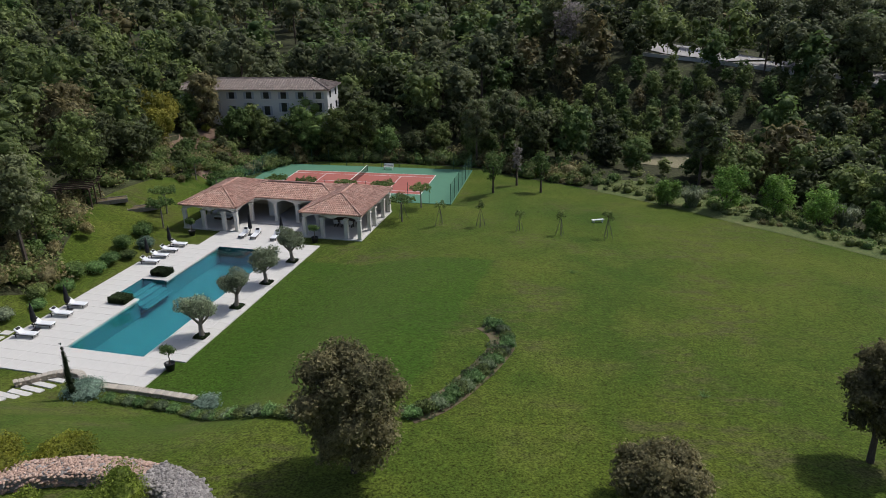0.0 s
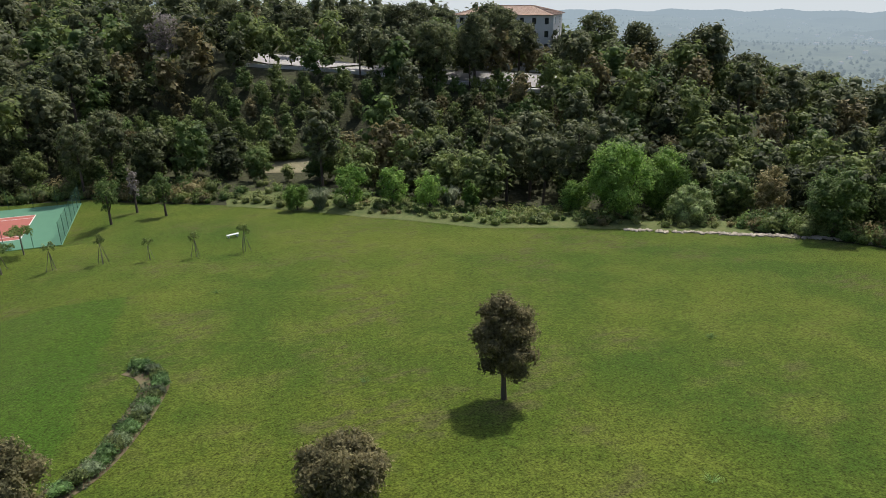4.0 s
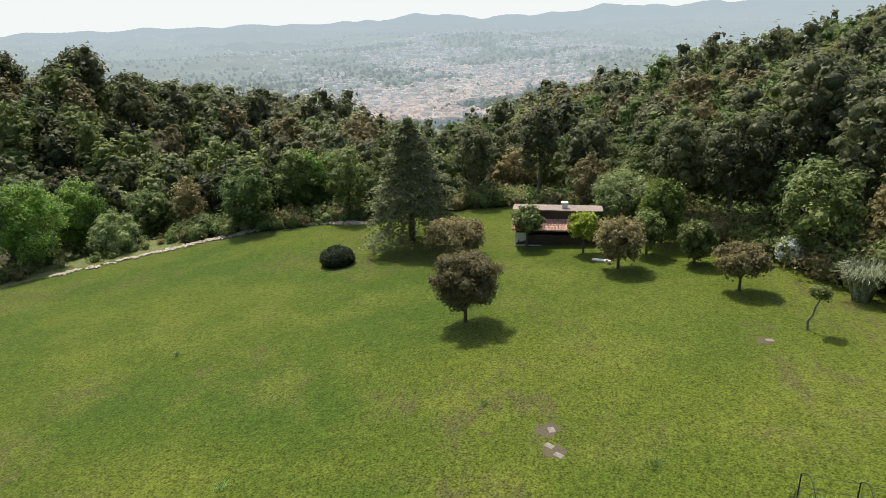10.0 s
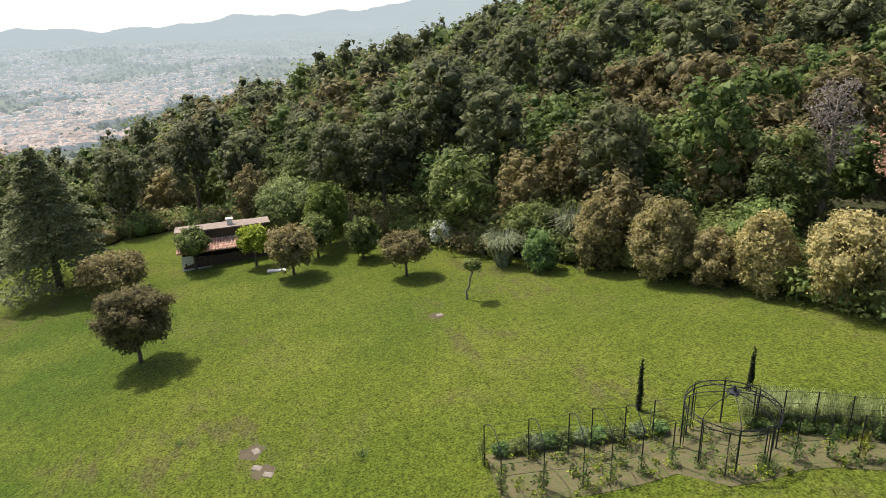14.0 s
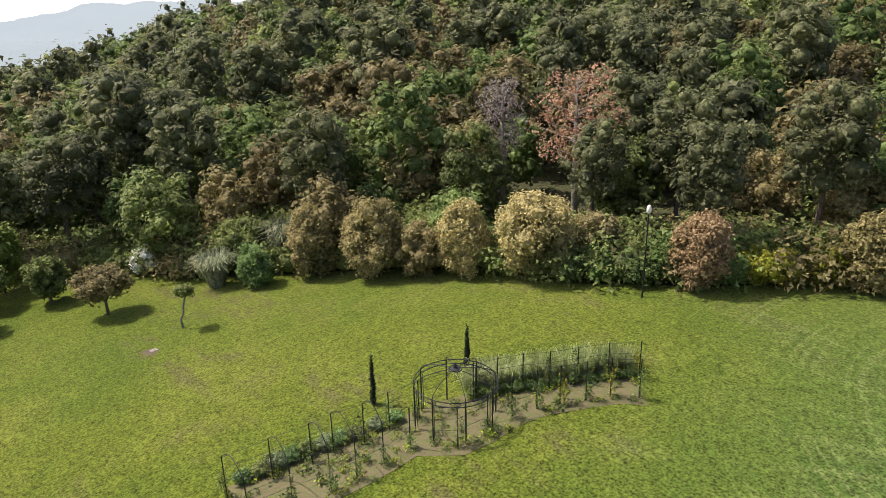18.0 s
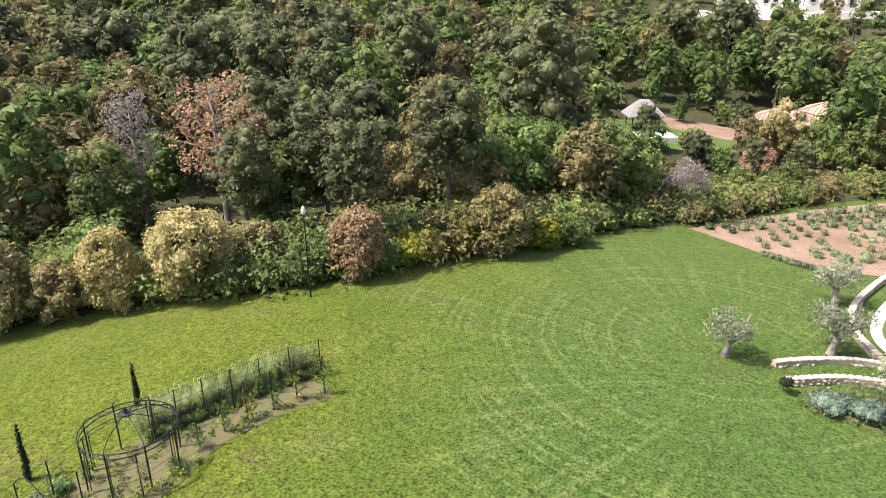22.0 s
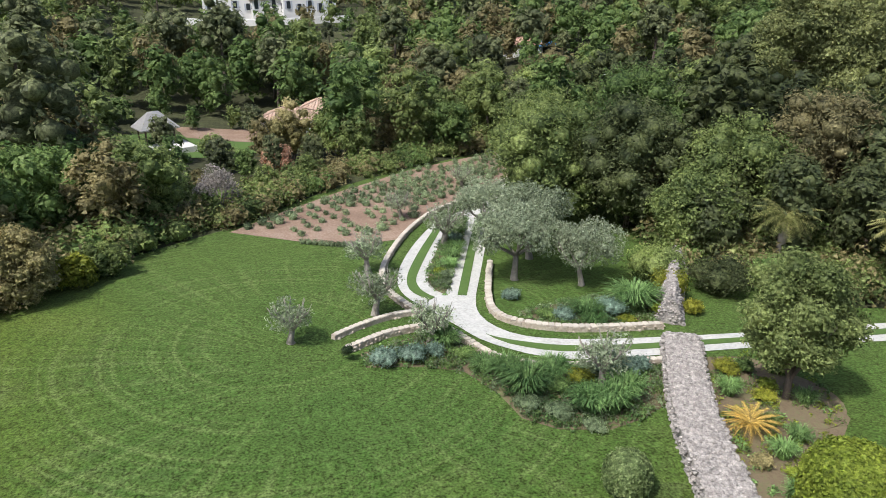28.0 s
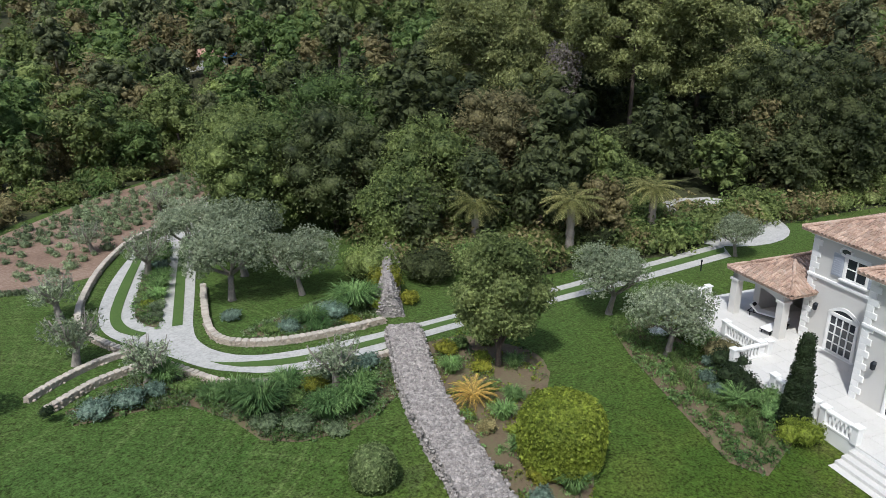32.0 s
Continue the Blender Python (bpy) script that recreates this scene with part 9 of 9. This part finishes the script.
def build_town():
    rng = np.random.default_rng(31)
    walls, roofs, crowns = [], [], []
    for k in range(6400):
        if k < 5200:
            az, d = rng.normal(79.5, 6.0), 1150 + 1900 * rng.random() ** 1.7
        else:
            az, d = rng.uniform(28, 112), rng.uniform(1900, 4200)
        x, y = d * math.sin(radians(az)), d * math.cos(radians(az))
        if patch_of(x, y) < (-0.5 if k < 5200 and d < 2200 else -0.05 if k < 5200 else 0.3):
            continue
        z = float(valley_z(x, y))
        w, dp, h = rng.uniform(8, 16), rng.uniform(7, 10), rng.uniform(4, 8.5) * (2.0 if rng.random() < 0.05 else 1)
        a = rng.uniform(0, 3.14)
        m = Matrix.Translation((x, y, z)) @ Matrix.Rotation(a, 4, 'Z')
        walls.append(moved(box(0, 0, -2, w, dp, h + 2), m))
        hw, hd = w / 2 + 0.4, dp / 2 + 0.4
        roofs.append(moved(([(-hw, -hd, h), (hw, -hd, h), (hw, hd, h), (-hw, hd, h), (-hw * 0.5, 0, h + 2), (hw * 0.5, 0, h + 2)], [(0, 1, 5, 4), (1, 2, 5), (2, 3, 4, 5), (3, 0, 4)]), m))
    def quick(parts):
        vs, fs, o = [], [], 0
        for v, f in parts:
            vs.extend(v)
            fs.extend([tuple(i + o for i in q) for q in f])
            o += len(v)
        return vs, fs
    w_, r_ = quick(walls), quick(roofs)
    tagged(new("town_walls", mesh_from("town_walls", *w_, [MAT_TOWN])), "pale house walls of a town far down the valley", "town", kind="stuff")
    tagged(new("town_roofs", mesh_from("town_roofs", *r_, [MAT_TOWN_ROOF])), "terracotta roofs of a town far down the valley", "town", kind="stuff")
    rng = np.random.default_rng(33)
    n = 13000
    az, d = np.where(rng.random(n) < 0.5, rng.normal(78, 14, n), rng.uniform(10, 118, n)), 950 + 3000 * rng.random(n) ** 1.4
    x, y = d * np.sin(np.radians(az)), d * np.cos(np.radians(az))
    keep = patch_of(x, y) < rng.uniform(-0.4, 0.4, n)
    x, y, n = x[keep], y[keep], int(keep.sum())
    z = valley_z(x, y)
    V = np.array([(1, 0, 0), (0, 1, 0), (-1, 0, 0), (0, -1, 0), (0, 0, 1.1), (0, 0, -0.6)], float)
    F = np.array([(0, 1, 4), (1, 2, 4), (2, 3, 4), (3, 0, 4), (1, 0, 5), (2, 1, 5), (3, 2, 5), (0, 3, 5)])
    r = rng.uniform(2.5, 7.5, n)
    vs = (V[None] * np.stack([r, r, r * rng.uniform(0.5, 1.2, n)], 1)[:, None, :] + np.stack([x, y, z + 3], 1)[:, None, :]).reshape(-1, 3)
    fs = (F[None] + (np.arange(n) * len(V))[:, None, None]).reshape(-1, 3)
    tagged(new("valley_trees", mesh_from("valley_trees", vs.tolist(), fs.tolist(), [MAT_FAR_TREES])), "dark tree clumps among the far houses", "trees", kind="stuff")


# town surfaces carry the same distance haze, mixed in as glow
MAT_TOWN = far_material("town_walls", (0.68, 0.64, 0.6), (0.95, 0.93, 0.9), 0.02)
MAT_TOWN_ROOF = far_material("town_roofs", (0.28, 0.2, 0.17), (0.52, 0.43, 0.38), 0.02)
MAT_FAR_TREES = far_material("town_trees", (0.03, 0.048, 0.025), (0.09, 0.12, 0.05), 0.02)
build_town()

# trees before the white house and the apartment block
for i, (x, y, h, w, m) in enumerate(((-41.5, 124.0, 11.0, 6.0, "dusky"), (-24.0, 125.0, 10.5, 7.5, "green"), (-31.0, 124.0, 7.5, 5.5, "oak"), (-18.5, 124.5, 9.5, 6.5, "oak"), (-36.0, 123.5, 7.0, 5.0, "green"), (-47.0, 125.0, 7.5, 5.0, "oak"), (-27.5, 123.5, 7.5, 5.0, "oak"), (-14.0, 126.0, 11.0, 7.0, "oak"), (-33.5, 125.5, 7.8, 4.5, "oak"), (-44.0, 122.5, 6.5, 4.5, "green"))):
    round_tree("garden_tree", "leafy tree before the white country house", x, y, h, w, 1.0, m, 1300, 0.3, 1500 + i, group="trees before the country house")
for i, (az, d, h) in enumerate(((33.5, 152, 15), (35.6, 158, 15), (37.0, 172, 12), (30.5, 150, 14), (34.8, 170, 16), (27.5, 166, 15), (29.0, 172, 16))):
    tall_pine(d * math.sin(radians(az)), d * math.cos(radians(az)), h, 10.5, 1520 + i, leaves=1500, size=0.4)

# big oaks behind the olive grove
for i, (x, y, h, w, m) in enumerate(((-27.5, -56.5, 11.0, 10.5, "oak"), (-33.5, -53.0, 12.0, 11.0, "dark"), (-40.0, -47.0, 10.0, 10.0, "oak"), (-38.0, -60.0, 14.0, 12.0, "green"), (-47.5, -46.0, 11.0, 10.0, "dusky"), (-31.0, -66.0, 11.0, 11.0, "oak"), (-34.5, -44.5, 7.0, 7.0, "oak"))):
    round_tree("holm_oak", "large spreading evergreen oak behind the olive grove", x, y, h, w, 0.8, m, 7600, 0.19, 1540 + i, lumps=40, shrink=0.66, group="large oaks behind the olive grove")

# single trees that stand out of the wood
for i, (x, y, h, w, m, n) in enumerate(((22.9, -67.0, 8.5, 5.5, "yellow", 2400), (30.0, -60.0, 9.0, 8.0, "green", 2600), (14.0, -62.0, 9.0, 8.0, "green", 2600), (8.0, -64.0, 8.5, 8.0, "oak", 2600), (18.0, -54.0, 7.0, 6.0, "bronze", 2400), (24.0, -52.0, 7.0, 6.0, "brown", 2200), (-8.0, -94.0, 8.0, 7.0, "bronze", 1500), (-16.0, -88.0, 7.0, 7.0, "brown", 1500), (-22.0, -92.0, 7.0, 6.0, "bronze", 1500), (-5.0, -84.0, 4.0, 4.0, "rust", 900))):
    round_tree("wood_tree", "broad-leaved tree standing out of the wood by its colour", x, y, h, w, 0.3, m, n, 0.22, 1700 + i, lumps=24, shrink=0.76, group="trees that stand out of the wood")

# ---- woods ----
CLEARINGS = [(60, 167, 19, 12, -30), (48, 120, 16, 5, 10), (97, 126, 9, 6, -40), (120, 158, 13, 8, -48), (7, -102, 9, 6, 0), (-12, -113, 9, 5, 0), (-12, -199, 26, 9, 0), (-34, 131, 19, 5.5, -8), (-70, -155, 6, 5, 0), (-62, -30, 9, 8, 0), (-71, -51, 15, 10, 25), (-58, -54, 7, 6, 0), (37, -43.0, 3.5, 2.0, 25)]
for a in range(14, 52, 3):
    CLEARINGS.append((float(edge_at(a) + 4) * math.sin(radians(a)), float(edge_at(a) + 6) * math.cos(radians(a)), 9, 9, 0))


def in_clear(x, y, margin=2.5):
    """True where no wood grows: lawns, pool, court, roads, houses."""
    d = math.hypot(x, y)
    az = (math.degrees(math.atan2(x, y)) + 60) % 360 - 60
    if d < np.interp(az, AZ, EDGE) + margin:
        return True
    return any(((x - cx) * math.cos(radians(a)) + (y - cy) * math.sin(radians(a))) ** 2 / rx ** 2 + (-(x - cx) * math.sin(radians(a)) + (y - cy) * math.cos(radians(a))) ** 2 / ry ** 2 < 1 for cx, cy, rx, ry, a in CLEARINGS)


def kind_at(rng, x, y):
    az = (math.degrees(math.atan2(x, y)) + 60) % 360 - 60
    d = math.hypot(x, y)
    if az < 12:
        w = dict(oak=3.5, pine=3 if d > 150 else 1, brown=1, green=0.6, dark=2.5)
    elif az < 66:
        w = dict(oak=3, pine=5 if d > 135 else 1, brown=1, green=1.8 if d < 135 else 0.4, dark=2.2)
    elif az < 112:
        w = dict(oak=3, pine=5, brown=2, green=2.5)
    elif az < 140 and d < 120:
        w = dict(oak=3, pine=2, brown=3.5, green=2.5)
    elif az > 207 and d < 125:
        w = dict(oak=1.2, dark=5, brown=0.8)
    elif az < 165:
        w = dict(oak=3, pine=4.5, brown=3.5, green=1.8)
    else:
        w = dict(oak=5, pine=1.5, brown=2.2, green=3)
    k = list(w)
    p = np.array([w[i] for i in k])
    return str(rng.choice(k, p=p / p.sum()))


def low(x, y):
    """Lower growth on the slopes below the clearings, so that their houses stand free."""
    az, d = (math.degrees(math.atan2(x, y)) + 60) % 360 - 60, math.hypot(x, y)
    for a0, a1, d0, d1, f in ((72, 82, 92, 260, 0.8), (170, 188, 60, 120, 0.47), (172, 192, 150, 200, 0.6), (201, 209, 120, 156, 0.65), (4, 27, 126, 153, 0.42), (31, 36.5, 112, 150, 0.45), (36.5, 41, 118, 205, 0.72), (-24, -6, 100, 131, 0.45)):
        if a0 < az < a1 and d0 < d < d1:
            return f
    return 1.0


def build_woods():
    rng = np.random.default_rng(7)
    kinds = ["oak", "pine", "brown", "green", "dark"]
    fine = {k: [] for k in kinds}
    # the front rows are trees of their own
    for i, k in enumerate(kinds):
        for j in range(3):
            p = forest_prototype(k, 200 + i * 10 + j, 1150)
            cr = mesh_from("crown", np.concatenate([p["leaf"][0], p["core"][0]]), p["leaf"][1].tolist() + (p["core"][1] + len(p["leaf"][0])).tolist(), [MAT_LEAF[k]], True)
            tr = mesh_from("trunk", p["trunk"][0], p["trunk"][1], [MAT_BARK])
            fine[k].append((cr, tr))
    names = {"dark": ("holm_oak", "dark evergreen oak in the wood"), "oak": ("oak_tree", "dark green oak at the edge of the wood"), "pine": ("pine_tree", "tall grey-green pine in the wood"), "brown": ("oak_tree", "oak with russet spring leaves in the wood"), "green": ("ash_tree", "fresh green broad-leaved tree in the wood")}
    front = []
    for x, y in scatter(rng, 1500, -40, 258, 44, 150, 4.4):
        az = math.degrees(math.atan2(x, y))
        if not in_clear(x, y) and math.hypot(x, y) < edge_at(az) + 17:
            front.append((x, y))
    front = front[:330]
    for x, y in front:
        k = kind_at(rng, x, y)
        cr, tr = fine[k][int(rng.integers(3))]
        s = rng.uniform(0.8, 1.25) * low(x, y)
        t = thing(names[k][0], names[k][1], "tree", group="trees at the edge of the wood")
        t.matrix_basis = at(x, y, -0.1, rng.uniform(0, 360), s)
        for nm, me in (("trunk", tr), ("crown", cr)):
            ob = new(nm, me)
            ob.parent = t
    protos = {k: [forest_prototype(k, 100 + 10 * i + j, 260) for j in range(4)] for i, k in enumerate(kinds)}
    closer = {k: [forest_prototype(k, 170 + 10 * i + j, 520) for j in range(4)] for i, k in enumerate(kinds)}
    coarse = {k: [forest_prototype(k, 150 + 10 * i + j, 80) for j in range(4)] for i, k in enumerate(kinds)}
    near = [(x, y, 1.32) for x, y in scatter(rng, 2600, -42, 260, 50, 175, 5.2) if not in_clear(x, y) and math.hypot(x, y) > edge_at(math.degrees(math.atan2(x, y))) + 12]
    far = [(x, y, 1.32) for x, y in scatter(rng, 4000, -42, 260, 175, 345, 6.8) if not in_clear(x, y)]
    slope = [(x, y, 1.05) for x, y in scatter(rng, 420, 2, 43, 118, 151, 3.0) if not in_clear(x, y)]
    batch = {k: [] for k in kinds}
    for x, y, s in slope:
        batch[str(rng.choice(["oak", "green", "brown"], p=[0.6, 0.28, 0.12]))].append((x, y, s * rng.uniform(0.4, 0.62), rng.uniform(0, 6.28)))
    for x, y, s in near + far:
        batch[kind_at(rng, x, y)].append((x, y, s * rng.uniform(0.7, 1.2) * low(x, y), rng.uniform(0, 6.28)))
    words = {"dark": "dark evergreen oaks through the wood", "oak": "dense dark green oak wood over the hillside", "pine": "grey-green pines standing through the wood", "brown": "russet-leaved oaks through the wood", "green": "fresh green broad-leaved trees through the wood"}
    trunks = []
    for kind, rows in batch.items():
        vs, fs, o = [], [], 0
        for x, y, s, a in rows:
            p = (closer if math.hypot(x, y) < 112 else protos if math.hypot(x, y) < 175 else coarse)[kind][int(rng.integers(4))]
            z = float(ground_z(x, y)) - 0.2
            c, q = math.cos(a) * s, math.sin(a) * s
            for key in ("leaf", "core"):
                v, f = p[key]
                w = np.stack([v[:, 0] * c - v[:, 1] * q + x, v[:, 0] * q + v[:, 1] * c + y, v[:, 2] * s + z], 1)
                vs.append(w)
                fs.extend((f + o).tolist())
                o += len(w)
            if kind == "pine":
                v, f = p["trunk"]
                trunks.append((np.stack([v[:, 0] * c - v[:, 1] * q + x, v[:, 0] * q + v[:, 1] * c + y, v[:, 2] * s + z], 1).tolist(), f))
        me = mesh_from("woodland", np.concatenate(vs).tolist(), fs, [MAT_LEAF[kind]], True)
        tagged(new(kind + "_woodland", me), words[kind], "woodland", kind="stuff")
    g = join(trunks)
    tagged(new("pine_trunks", mesh_from("pine_trunks", g[0], g[1], [MAT_BARK])), "bare pine trunks among the woodland crowns", "woodland", kind="stuff")


def build_scrub():
    """Undergrowth along the foot of the woods, and rough grass outside the lawn."""
    rng = np.random.default_rng(21)
    sets = {"oak": [], "green": [], "brown": [], "meadow": []}
    for k in range(2100):
        az = rng.uniform(-38, 258)
        meadow = 12 < az < 56
        d = float(edge_at(az)) + abs(rng.normal()) * (8.5 if meadow else 5.0) + 1.2
        x, y = d * math.sin(radians(az)), d * math.cos(radians(az))
        if 197 < az < 254 and d < edge_at(az) + 2:
            continue
        kind = str(rng.choice(["oak", "green", "brown", "meadow"], p=[0.15, 0.25, 0.05, 0.55] if meadow else [0.52, 0.17, 0.25, 0.06]))
        h = rng.uniform(0.4, 1.5) if meadow else rng.uniform(1.2, 3.6) if 95 < az < 172 else rng.uniform(0.9, 2.8)
        sets[kind].append((x, y, h))
    words = {"oak": "dark green undergrowth at the foot of the wood", "green": "fresh green undergrowth at the wood's edge", "brown": "russet undergrowth at the wood's edge", "meadow": "pale rough grass outside the mown lawn"}
    for kind, rows in sets.items():
        vs, fs, o = [], [], 0
        for x, y, h in rows:
            n = int(34 + 30 * h) if kind != "meadow" else 34
            w = h * rng.uniform(0.9, 1.5)
            z = float(ground_z(x, y))
            v, f = leaf_cloud(rng, [(x, y, z + h * 0.4, w * 0.55, h / w), (x + w * 0.35, y, z + h * 0.3, w * 0.4, h / w), (x, y + w * 0.4, z + h * 0.3, w * 0.4, h / w)], n, 0.12 + 0.055 * h, 0.5, 0.5)
            vs.append(v)
            fs.extend((f + o).tolist())
            o += len(v)
            cv, cf = core([(x, y, z + h * 0.3, w * 0.5, h / w)], 0.8)
            vs.append(cv)
            fs.extend((cf + o).tolist())
            o += len(cv)
        me = mesh_from("undergrowth", np.concatenate(vs).tolist(), fs, [MAT_LEAF[kind]], True)
        tagged(new("undergrowth" if kind != "meadow" else "rough_grass", me), words[kind], "undergrowth", kind="stuff")


build_woods()
build_scrub()
